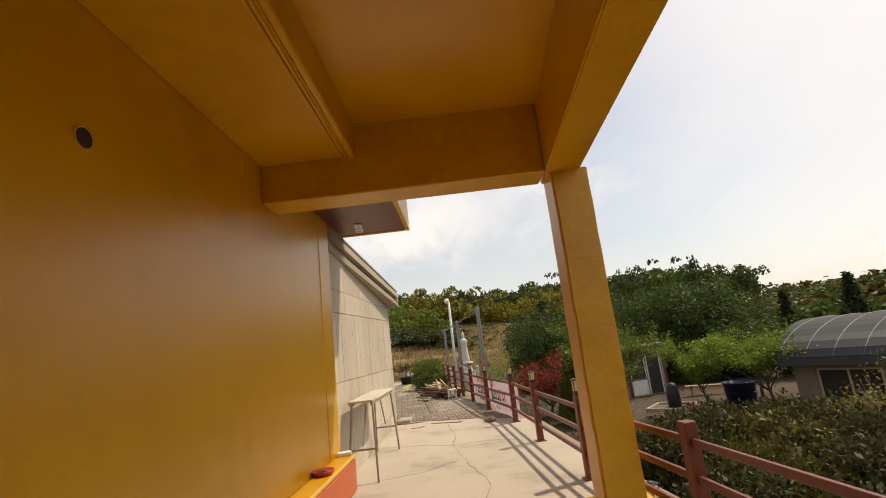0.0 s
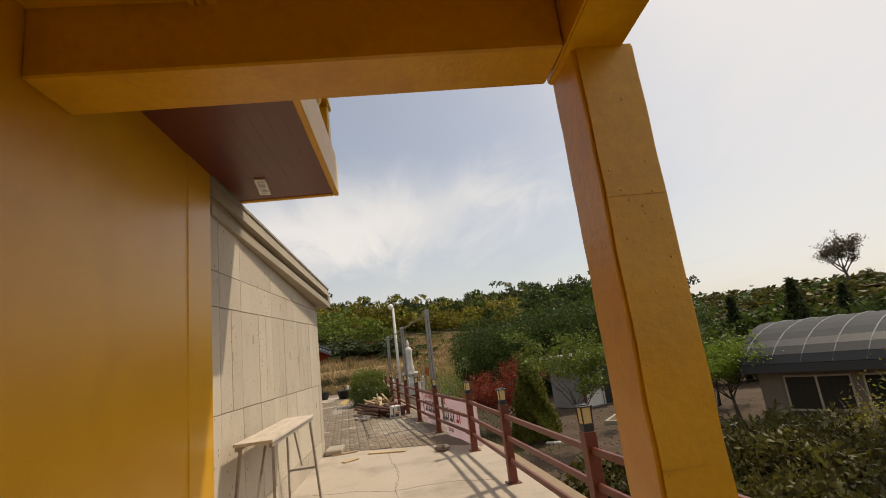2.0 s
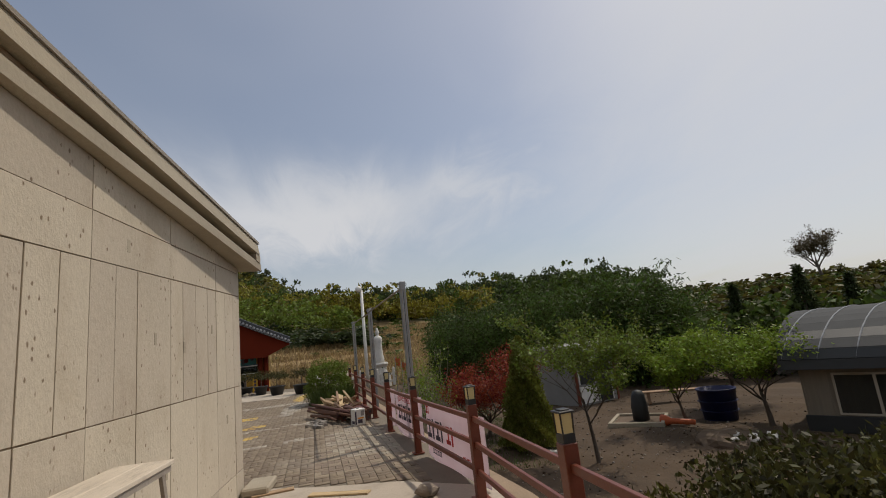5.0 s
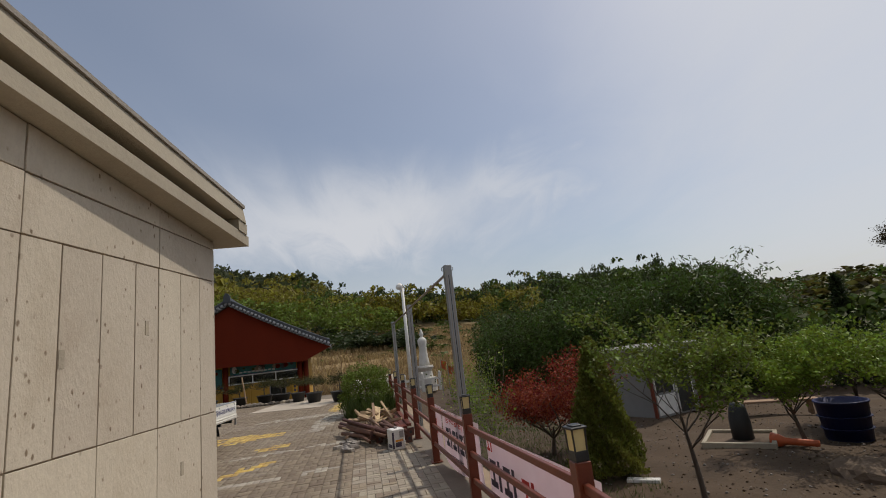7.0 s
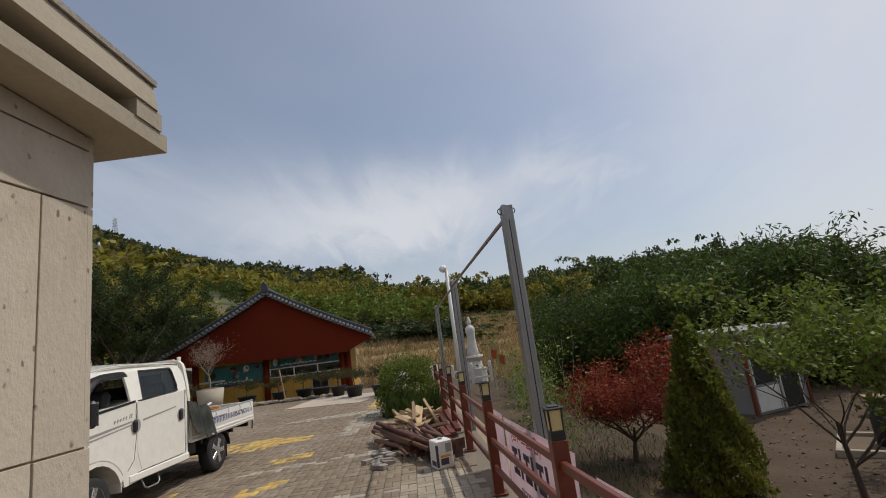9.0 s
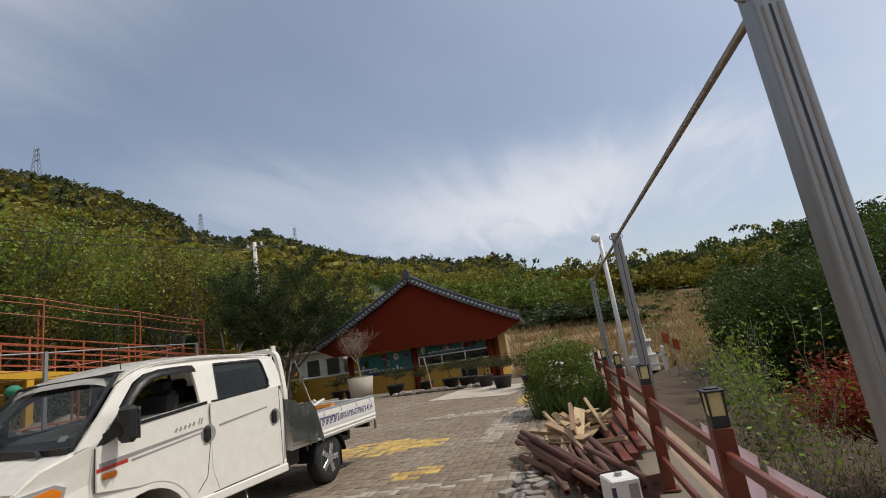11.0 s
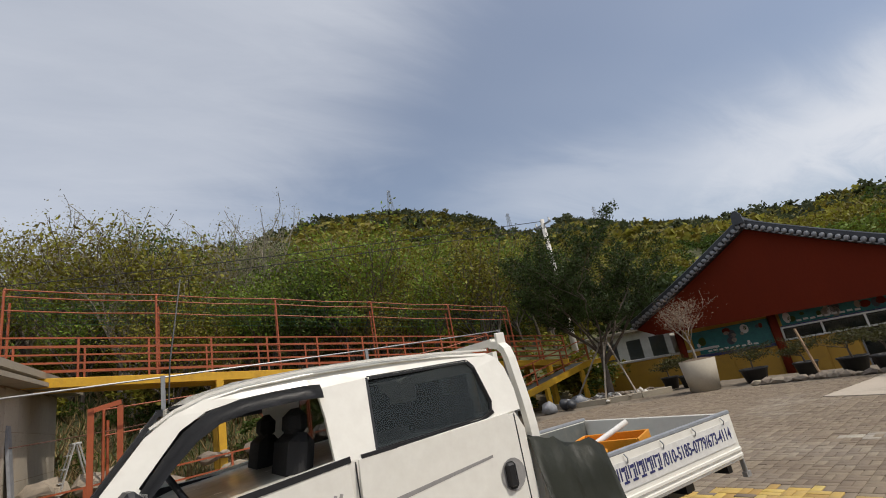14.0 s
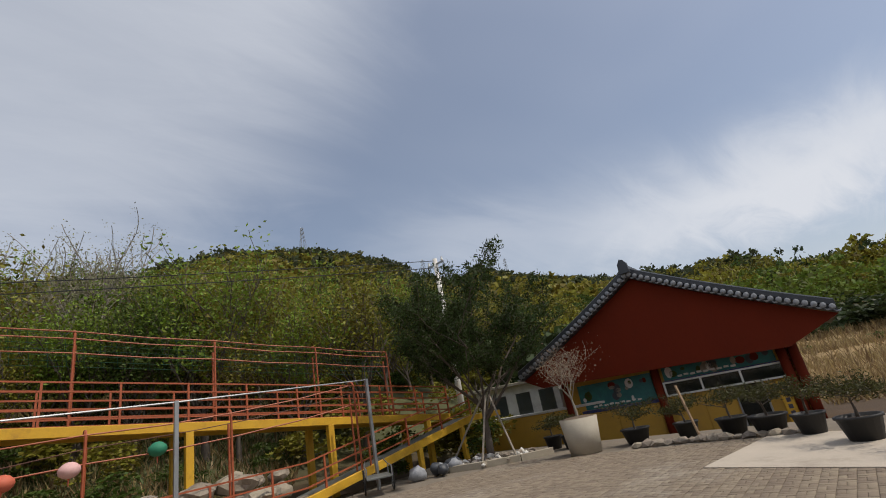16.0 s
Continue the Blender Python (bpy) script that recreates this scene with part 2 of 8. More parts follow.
M_REDSTRIPE = mat("red_stripe", (0.45, 0.04, 0.03), rough=0.4, bump=0)
M_PLASTIC = mat("black_plastic", (0.018, 0.018, 0.02), rough=0.4, scale=8, bump=0.08)
M_TYRE = mat("tyre_rubber", (0.02, 0.02, 0.02), rough=0.85, scale=10, bump=0.3)
M_CHROME = mat("wheel_silver", (0.62, 0.62, 0.63), rough=0.28, metal=0.9, scale=8, bump=0.02)
M_AMBER = mat("amber_lens", (0.75, 0.22, 0.02), rough=0.15, bump=0)
M_LENS = mat("headlight_lens", (0.55, 0.56, 0.58), rough=0.1, metal=0.4, bump=0)
M_GLASS = glassmat("tinted_glass", (0.02, 0.025, 0.025), alpha=0.45)
M_GLASS_D = glassmat("dark_glass", (0.015, 0.02, 0.02), alpha=0.66)
M_TARP = mat("olive_tarpaulin", (0.055, 0.058, 0.042), (0.04, 0.043, 0.032), rough=0.45, scale=4, fine=60, bump=0.15)
M_SEAT = mat("dark_seat_fabric", (0.02, 0.02, 0.022), rough=0.9, bump=0.2)
M_BED = mat("bed_floor_steel", (0.16, 0.17, 0.16), rough=0.55, metal=0.3, scale=4, bump=0.15, stain=(0.28, 0.25, 0.2), stain_scale=3)
M_ORANGE_PL = mat("orange_plastic", (0.75, 0.30, 0.02), rough=0.4, bump=0.05)
M_HALLRED = mat("hall_red_board", (0.135, 0.0155, 0.0035), (0.105, 0.012, 0.003), spec=0.15, rough=0.8, scale=0.8, fine=20, bump=0.1, stretch=(1, 1, 0.3))
M_TILE = mat("roof_tile", (0.045, 0.05, 0.06), (0.03, 0.034, 0.04), rough=0.5, scale=2, fine=20, bump=0.3)
M_TILE_END = mat("tile_end", (0.30, 0.31, 0.33), (0.18, 0.19, 0.21), rough=0.6, scale=8, bump=0.3)
M_TEAL = mat("teal_panel", (0.02, 0.16, 0.15), (0.01, 0.08, 0.09), rough=0.5, scale=4, bump=0.05)
M_HALLYEL = mat("hall_yellow_wall", (0.48, 0.27, 0.03), (0.40, 0.22, 0.03), rough=0.6, scale=1.2, bump=0.1, stain=(0.28, 0.16, 0.04), stain_scale=1.5)
M_WHITE = mat("white_paint", (0.74, 0.73, 0.70), rough=0.5, scale=2, bump=0.08, stain=(0.45, 0.42, 0.38), stain_scale=2, stain_amt=0.3)
M_WHITESTONE = mat("white_stone", (0.62, 0.60, 0.56), (0.5, 0.48, 0.44), rough=0.75, scale=2, bump=0.3)
M_BARK = mat("bark", (0.11, 0.085, 0.065), (0.06, 0.048, 0.038), rough=0.9, scale=4, fine=30, bump=0.6, stretch=(2, 2, 0.6))
M_BARK_PALE = mat("pale_bark", (0.30, 0.26, 0.21), (0.18, 0.15, 0.12), rough=0.9, scale=4, fine=30, bump=0.4, stretch=(2, 2, 0.6))
M_LEAF_BAMBOO = leafmat("bamboo_leaf", (0.058, 0.090, 0.015), 0.65)
# conifers and dark bushes; also the clumps that imitate shade in the grove
M_LEAF_DARK = leafmat("dark_conifer_and_shade_leaf", (0.044, 0.062, 0.019))
M_LEAF_PINE = leafmat("pine_needle", (0.040, 0.060, 0.013), 0.6)
M_LEAF_MID = leafmat("broad_leaf", (0.072, 0.108, 0.018))
M_LEAF_SPRING = leafmat("spring_leaf", (0.19, 0.265, 0.032), 0.4)
M_LEAF_GARDEN = leafmat("garden_leaf", (0.140, 0.185, 0.028), 0.5)
M_LEAF_OLIVE = leafmat("olive_leaf", (0.215, 0.190, 0.026), 0.5)
M_LEAF_CYP = leafmat("cypress_leaf", (0.11, 0.14, 0.025), 0.4, (0.20, 0.18, 0.03))
M_LEAF_MAPLE = leafmat("red_maple_leaf", (0.27, 0.050, 0.026), 0.4)
M_LEAF_BUSH = leafmat("shrub_leaf", (0.058, 0.056, 0.015), 0.5)
M_LEAF_SHRUB = leafmat("brown_shrub_leaf", (0.10, 0.088, 0.020), 0.5)
M_TWIG = leafmat("twig_bud", (0.34, 0.24, 0.17), 0.3)
M_GRASS = leafmat("grass_blade", (0.085, 0.12, 0.03), 0.4)
M_DRYGRASS = leafmat("dry_grass", (0.33, 0.235, 0.115), 0.35)
M_PINKBANNER = leafmat("banner_cloth", (0.80, 0.70, 0.73), 0.0, (0.74, 0.52, 0.60))
M_INK_RED = mat("red_ink", (0.55, 0.04, 0.04), rough=0.7, bump=0)
M_INK_DARK = mat("dark_ink", (0.06, 0.05, 0.08), rough=0.7, bump=0)
M_INK_BLUE = mat("blue_ink", (0.03, 0.035, 0.14), rough=0.5, bump=0)
M_POT = mat("black_pot", (0.02, 0.02, 0.021), rough=0.6, scale=6, bump=0.1)
M_TUB = mat("beige_tub", (0.40, 0.36, 0.29), (0.33, 0.29, 0.23), rough=0.85, scale=2, bump=0.2)
M_SOIL = mat("soil", (0.13, 0.09, 0.06), (0.085, 0.06, 0.04), rough=0.95, scale=2, fine=15, bump=0.6)
M_BLUE = mat("blue_plastic", (0.012, 0.02, 0.10), rough=0.45, scale=3, bump=0.05)
M_BARNROOF = mat("barn_roof_sheet", (0.040, 0.044, 0.048), (0.028, 0.031, 0.034), spec=0.2, rough=0.75, metal=0.0, scale=1.5, bump=0.1)
M_BARNDARK = mat("barn_black_sheet", (0.025, 0.028, 0.03), rough=0.6, scale=1.5, bump=0.2)
M_SHED = mat("shed_panel", (0.24, 0.24, 0.235), (0.19, 0.19, 0.185), rough=0.6, scale=1.5, bump=0.1)
M_BARNWALL = mat("barn_wall_panel", (0.20, 0.17, 0.13), (0.15, 0.13, 0.10), rough=0.7, scale=2, bump=0.1, stretch=(5, 5, 0.4))
M_BUD = leafmat("pale_bud", (0.34, 0.33, 0.19), 0.35)
M_ALU = mat("aluminium", (0.62, 0.62, 0.60), rough=0.4, metal=0.7, scale=4, bump=0.1)
M_LANT_W = mat("white_lantern", (0.72, 0.62, 0.60), rough=0.7, bump=0.05)
M_LANT_P = mat("pink_lantern", (0.70, 0.42, 0.40), rough=0.7, bump=0.05)
M_LANT_R = mat("red_lantern", (0.55, 0.13, 0.07), rough=0.7, bump=0.05)
M_LANT_G = mat("green_lantern", (0.02, 0.20, 0.11), rough=0.7, bump=0.05)


# the ground: soil and gravel near, dry grass on the terraces, scrub on the slopes
def groundmat():
    m = mat("ground_earth", (0.074, 0.045, 0.023), (0.038, 0.023, 0.012), rough=0.95, scale=0.8, fine=9, bump=0.7, stain=(0.112, 0.074, 0.042), stain_scale=1.6, stain_amt=0.6)
    nt = m.node_tree
    n, l = nt.nodes, nt.links
    b = n["Principled BSDF"]
    src = b.inputs["Base Color"].links[0].from_socket
    att = n.new("ShaderNodeVertexColor")
    att.layer_name = "cover"
    sep = n.new("ShaderNodeSeparateColor")
    l.new(att.outputs[0], sep.inputs[0])
    tc = n.new("ShaderNodeTexCoord")
    last = src
    for ch, ca, cb, sc in ((0, (0.36, 0.25, 0.12), (0.24, 0.17, 0.08), 0.5), (1, (0.10, 0.10, 0.035), (0.055, 0.06, 0.024), 0.12)):
        t = n.new("ShaderNodeTexNoise")
        t.inputs["Scale"].default_value, t.inputs["Detail"].default_value, t.inputs["Roughness"].default_value = sc, 8, 0.7
        l.new(tc.outputs["Object"], t.inputs["Vector"])
        r = n.new("ShaderNodeMapRange")
        r.inputs["From Min"].default_value, r.inputs["From Max"].default_value = 0.38, 0.62
        l.new(t.outputs["Fac"], r.inputs["Value"])
        x = n.new("ShaderNodeMix")
        x.data_type = "RGBA"
        x.inputs["A"].default_value, x.inputs["B"].default_value = (*ca, 1), (*cb, 1)
        l.new(r.outputs[0], x.inputs["Factor"])
        y = n.new("ShaderNodeMix")
        y.data_type = "RGBA"
        l.new(sep.outputs[ch], y.inputs["Factor"])
        l.new(last, y.inputs["A"])
        l.new(x.outputs["Result"], y.inputs["B"])
        last = y.outputs["Result"]
    l.new(last, b.inputs["Base Color"])
    return m


M_GROUND = groundmat()


# ---- building blocks ----
def mesh_of(bm, name, material, smooth=False):
    me = bpy.data.meshes.new(name)
    bmesh.ops.recalc_face_normals(bm, faces=bm.faces)
    bm.to_mesh(me)
    bm.free()
    me.materials.append(material)
    if smooth:
        me.polygons.foreach_set("use_smooth", [True] * len(me.polygons))
    return me


def part(name, bm, material, parent=None, label="", smooth=False):
    ob = new(name, mesh_of(bm, name, material, smooth) if isinstance(bm, bmesh.types.BMesh) else bm)
    if parent is not None:
        ob.parent = parent
    if label:
        ob["label"] = label
    return ob


def thing(name, x, y, z, label, category, group="", rz=0.0, kind=""):
    ob = new(name)
    ob.empty_display_size = 0.1
    ob.location, ob.rotation_euler = (x, y, z), (0, 0, radians(rz))
    return tagged(ob, label, category, group, kind)


def obox(bm, m, sx, sy, sz, bevel=0.0):
    """A box of that size, centred on the pose m."""
    r = bmesh.ops.create_cube(bm, size=1.0, matrix=m @ Matrix.Diagonal((sx, sy, sz, 1)))
    if bevel:
        es = list({e for v in r["verts"] for e in v.link_edges})
        bmesh.ops.bevel(bm, geom=es, offset=bevel, segments=1, affect="EDGES")


def box(bm, x0, y0, z0, x1, y1, z1, bevel=0.0):
    obox(bm, Matrix.Translation(((x0 + x1) / 2, (y0 + y1) / 2, (z0 + z1) / 2)), abs(x1 - x0), abs(y1 - y0), abs(z1 - z0), bevel)


def bar(bm, a, b, w, h=None, bevel=0.0):
    """A square bar from a to b, w wide and h high."""
    a, b = Vector(a), Vector(b)
    d = b - a
    q = d.to_track_quat("Y", "Z").to_matrix().to_4x4()
    obox(bm, Matrix.Translation((a + b) / 2) @ q, w, d.length, h or w, bevel)


def tube(bm, pts, radii, n=8, caps=True):
    """A round tube through points; radii: one number or one for each point."""
    pts = [Vector(p) for p in pts]
    if isinstance(radii, (int, float)):
        radii = [radii] * len(pts)
    rings = []
    up = Vector((0.13, 0.27, 0.95))
    for i, p in enumerate(pts):
        d = (pts[min(i + 1, len(pts) - 1)] - pts[max(i - 1, 0)]).normalized()
        s = d.cross(up)
        if s.length < 0.05:
            s = d.cross(Vector((1, 0, 0)))
        s.normalize()
        t = d.cross(s)
        rings.append([bm.verts.new(p + (s * math.cos(k * math.tau / n) + t * math.sin(k * math.tau / n)) * radii[i]) for k in range(n)])
    for a, b in zip(rings, rings[1:]):
        for k in range(n):
            bm.faces.new((a[k], a[(k + 1) % n], b[(k + 1) % n], b[k]))
    if caps:
        bm.faces.new(rings[0][::-1])
        bm.faces.new(rings[-1])


def lathe(bm, profile, n=16, m=None):
    """A turned shape from (radius, height) pairs."""
    rings = []
    for r, z in profile:
        if r < 1e-5:
            rings.append([bm.verts.new((0, 0, z))])
        else:
            rings.append([bm.verts.new((r * math.cos(k * math.tau / n), r * math.sin(k * math.tau / n), z)) for k in range(n)])
    for a, b in zip(rings, rings[1:]):
        for k in range(n):
            if len(a) == 1 and len(b) > 1:
                bm.faces.new((a[0], b[(k + 1) % n], b[k]))
            elif len(b) == 1 and len(a) > 1:
                bm.faces.new((a[k], a[(k + 1) % n], b[0]))
            elif len(a) > 1:
                bm.faces.new((a[k], a[(k + 1) % n], b[(k + 1) % n], b[k]))
    for ring, top in ((rings[0], False), (rings[-1], True)):
        if len(ring) > 2:
            bm.faces.new(ring if top else ring[::-1])
    if m is not None:
        bmesh.ops.transform(bm, matrix=m, verts=[v for ring in rings for v in ring])


def prism(bm, poly, f0, f1):
    """A solid between two copies of a flat outline; f0 and f1 turn an outline point into a place."""
    a = [bm.verts.new(f0(*p)) for p in poly]
    b = [bm.verts.new(f1(*p)) for p in poly]
    bm.faces.new(a)
    bm.faces.new(b[::-1])
    n = len(poly)
    for i in range(n):
        bm.faces.new((a[i], b[i], b[(i + 1) % n], a[(i + 1) % n]))


def rock(bm, r, rng, c=(0, 0, 0), flat=0.7, sub=1):
    m = Matrix.Translation(c) @ Euler((rng.uniform(0, 6), rng.uniform(0, 6), rng.uniform(0, 6))).to_matrix().to_4x4()
    res = bmesh.ops.create_icosphere(bm, subdivisions=sub, radius=r, matrix=m)
    s = rng.uniform(0, 100)
    for v in res["verts"]:
        d = v.co - Vector(c)
        k = 1 + 0.45 * noise.noise(d * (1.3 / r) + Vector((s, s, 0)))
        v.co = Vector(c) + Vector((d.x * k, d.y * k, d.z * k * flat))


def from_arrays(name, verts, faces, material, smooth=False):
    """A mesh from numpy verts (n,3) and equal-sided faces (m,k)."""
    me = bpy.data.meshes.new(name)
    k = faces.shape[1]
    me.vertices.add(len(verts))
    me.vertices.foreach_set("co", verts.astype(np.float32).ravel())
    me.loops.add(faces.size)
    me.loops.foreach_set("vertex_index", faces.astype(np.int32).ravel())
    me.polygons.add(len(faces))
    me.polygons.foreach_set("loop_start", np.arange(0, faces.size, k, dtype=np.int32))
    me.polygons.foreach_set("loop_total", np.full(len(faces), k, dtype=np.int32))
    if smooth:
        me.polygons.foreach_set("use_smooth", np.ones(len(faces), dtype=bool))
    me.update(calc_edges=True)
    me.materials.append(material)
    return me


def leaf_quads(points, size, g, aspect=0.55, droop=0.0):
    """One small pointed leaf (a kite of four corners) at each point, each turned at random."""
    n = len(points)
    d = g.normal(size=(n, 3))
    d[:, 2] = d[:, 2] * 0.7 - droop
    d /= np.linalg.norm(d, axis=1)[:, None]
    u = g.normal(size=(n, 3))
    s = np.cross(d, u)
    s /= np.linalg.norm(s, axis=1)[:, None] + 1e-9
    ln = (size * g.uniform(0.6, 1.4, n))[:, None]
    a = points
    b = points + d * ln * 0.45 + s * ln * aspect * 0.5
    c = points + d * ln
    e = points + d * ln * 0.45 - s * ln * aspect * 0.5
    v = np.stack([a, b, c, e], 1).reshape(-1, 3)
    return v, np.arange(n * 4).reshape(n, 4)


# ---- the lie of the land ----
def smooth(a, b, v):
    k = np.clip((v - a) / (b - a), 0, 1)
    return k * k * (3 - 2 * k)


SKY_AZ = np.array([-180, -110, -75, -52, -45, -35, -24, -14, -8, 2, 8, 13, 19, 29, 36, 41, 45, 53, 59, 67, 73, 79, 95, 120, 180.0])
SKY_EL = np.array([2.0, 2.0, 2.4, 2.5, 2.6, 3.0, 4.0, 4.6, 4.2, 4.9, 6.0, 8.6, 9.0, 12.0, 13.2, 15.4, 15.2, 18.4, 20.0, 21.6, 20.8, 18.2, 16.5, 8, 2.0])
SKY_R = np.array([200, 160, 120, 95, 95, 110, 150, 170, 170, 180, 230, 420, 520, 560, 560, 560, 540, 500, 480, 460, 450, 440, 420, 300, 200.0])


POSTS = [(1.60, 3.78), (1.33, 6.02), (1.14, 8.45), (0.97, 10.66), (0.53, 13.12), (0.17, 15.35), (-0.13, 17.47), (-0.42, 19.64), (-0.72, 21.8), (-1.02, 24.0)]


def rail_x(y):
    return float(np.interp(y, [-6] + [p[1] for p in POSTS] + [26], [2.6] + [p[0] for p in POSTS] + [-1.12]))


def land(x, y):
    """Height of the ground; numpy arrays in, array out."""
    x, y = np.asarray(x, float), np.asarray(y, float)
    dx, dy = x, y - 13.0
    r = np.hypot(dx, dy) + 1e-6
    az = np.degrees(np.arctan2(-dx, dy))
    # near ground: court at 0, garden 1.8 lower to the east, hall yard lower to the north
    edge = x - np.interp(y, [-6] + [p[1] for p in POSTS] + [26], [2.6] + [p[0] for p in POSTS] + [-1.12]) - 0.35
    east = smooth(0.0, 1.3, edge)
    north = smooth(31.8, 34.5, y) * smooth(-23, -20, x)
    near = -1.8 * east * (1 - smooth(30, 60, r)) - 1.0 * north * (1 - east) - 0.8 * east * 0
    west = smooth(-18.6, -34.0, x)
    near = near + west * 5.6 + np.clip(-x - 34, 0, 200) * 0.28
    el = np.interp(az, SKY_AZ, SKY_EL)
    far = np.interp(az, SKY_AZ, SKY_R)
    k = np.clip((r - 42) / (far - 42), 0, 1.6)
    top = far * np.tan(np.radians(el)) + 1.0
    rise = np.where(k < 1, top * (0.75 * k + 0.25 * k ** 1.8), top * (1 - 0.5 * (k - 1)))
    w = smooth(34, 60, r)
    z = near * (1 - w) + np.maximum(rise, 0) * w - 0.6 * w * (1 - smooth(60, 90, r)) * east
    # terraces in the meadow to the north
    t = smooth(45, 55, r) * (1 - smooth(105, 130, r)) * smooth(-30, -20, az) * (1 - smooth(12, 16, az))
    step = np.floor(z / 1.1) * 1.1 + 1.1 * smooth(0.62, 0.95, z / 1.1 - np.floor(z / 1.1))
    z = z * (1 - t) + step * t
    bumps = np.sin(x * 0.11 + 1.3) * np.cos(y * 0.093) * 0.9 + np.sin(x * 0.031 + y * 0.027) * 2.2
    z = z + bumps * smooth(60, 180, r) * np.where(r > 250, 2.2, 1.0)
    z = z + 0.05 * np.sin(x * 1.3) * np.cos(y * 1.1) * east + 0.03 * np.sin(x * 3.1 + y * 2.3) * east
    return z - 0.05 * (1 - east) * (1 - w) * (1 - west)

# ---- ground ----
def build_ground():
    n_az = 420
    rr = np.concatenate([np.linspace(0.3, 48, 150), 48 * (1500 / 48.0) ** (np.arange(1, 120) / 119.0)])
    a = np.linspace(0, math.tau, n_az, endpoint=False)
    rg, ag = np.meshgrid(rr, a, indexing="ij")
    x, y = rg * np.sin(-ag), 13.0 + rg * np.cos(ag)
    z = land(x, y)
    v = np.stack([x, y, z], -1).reshape(-1, 3)
    i, j = np.meshgrid(np.arange(len(rr) - 1), np.arange(n_az), indexing="ij")
    j2 = (j + 1) % n_az
    f = np.stack([i * n_az + j, i * n_az + j2, (i + 1) * n_az + j2, (i + 1) * n_az + j], -1).reshape(-1, 4)
    me = from_arrays("ground", v, f, M_GROUND, True)
    az = np.degrees(np.arctan2(-x, y - 13.0))
    g = np.random.default_rng(5)
    meadow = smooth(34, 44, rg) * (1 - smooth(100, 150, rg)) * smooth(-32, -24, az) * (1 - smooth(20, 40, az))
    scrub = np.clip(smooth(90, 140, rg) + smooth(-19.5, -24, x) + smooth(40, 55, rg) * (az < -24), 0, 1)
    scrub = np.clip(scrub, 0, 1) * (1 - meadow * 0.7)
    cover = np.zeros((v.shape[0], 4), np.float32)
    cover[:, 0], cover[:, 1], cover[:, 3] = meadow.ravel(), scrub.ravel(), 1
    at = me.color_attributes.new("cover", "FLOAT_COLOR", "POINT")
    at.data.foreach_set("color", cover.ravel())
    tagged(new("ground", me), "bare brown soil, dry grass and scrubby hillsides", "ground", kind="structure")


build_ground()

# ---- the court: concrete walk, paved yard, its retaining wall ----
WALK_END = 12.05
bm = bmesh.new()
prism(bm, [(-2.2, -6)] + [(rail_x(y) + 0.3, y) for y in (-6, 3.62, 6.25, 8.72, 11.0)] + [ (0.2, 11.75), (-0.8, WALK_END), (-1.6, 12.4), (-2.2, 12.5)],
      lambda x, y: (x, y, 0.0), lambda x, y: (x, y, -0.3))
tagged(part("floor", bm, M_FLOOR), "worn pale concrete walkway with fine cracks", "floor", kind="structure")
bm = bmesh.new()
RY = (-6, 3.78, 6.02, 8.45, 10.66, 13.05, 15.35, 17.47, 19.64, 21.8, 24.0)
prism(bm, [(rail_x(y) + 0.3, y) for y in RY] + [(rail_x(y) + 0.55, y) for y in RY[::-1]], lambda x, y: (x, y, -0.03), lambda x, y: (x, y, -2.3))
tagged(part("retaining_wall", bm, M_CONC_D), "rough concrete retaining wall under the railing", "wall", kind="structure")
bm = bmesh.new()
prism(bm, [(-16.5, 12.8), (-2.2, 12.5), (-1.6, 12.4), (-0.8, WALK_END), (0.2, 11.75), (rail_x(11) + 0.3, 11.0)] + [(rail_x(y) + 0.3, y) for y in RY[5:]] + [(-1.5, 32), (-4, 32.3), (-14, 33.0), (-17.5, 33)],
      lambda x, y: (x, y, -0.012), lambda x, y: (x, y, -0.3))
tagged(part("paved_yard", bm, M_SAND), "grey brown paved yard with sandy joints", "pavement", kind="structure")

for pts in ([(-0.55, 11.7), (-0.42, 10.6), (-0.30, 9.7), (-0.36, 8.9), (-0.18, 7.8)], [(-1.5, 9.3), (-0.9, 9.15), (-0.36, 8.9), (0.4, 8.95), (1.05, 8.7)], [(-0.18, 7.8), (0.15, 6.4), (0.05, 5.2)], [(-1.4, 6.9), (-0.7, 7.2), (-0.18, 7.8)]):
    bm = bmesh.new()
    rg0 = random.Random(int(pts[0][1] * 10))
    line = []
    for (xa, ya), (xb, yb) in zip(pts, pts[1:]):
        line += [(xa + (xb - xa) * k / 8 + rg0.uniform(-0.025, 0.025), ya + (yb - ya) * k / 8 + rg0.uniform(-0.025, 0.025)) for k in range(8)]
    for (xa, ya), (xb, yb) in zip(line, line[1:]):
        bar(bm, (xa, ya, 0.0), (xb, yb, 0.0), rg0.uniform(0.004, 0.009), 0.003)
    tagged(part("floor_crack", bm, M_SOIL), "thin dark crack across the concrete walk", "crack", kind="structure")

# ---- the porch ----
def slab(name, x0, y0, z0, x1, y1, z1, material, label, category, parent=None, bevel=0.012):
    b = bmesh.new()
    box(b, x0, y0, z0, x1, y1, z1, bevel)
    ob = part(name, b, material, parent)
    if parent is None:
        tagged(ob, label, category, kind="structure")
    return ob


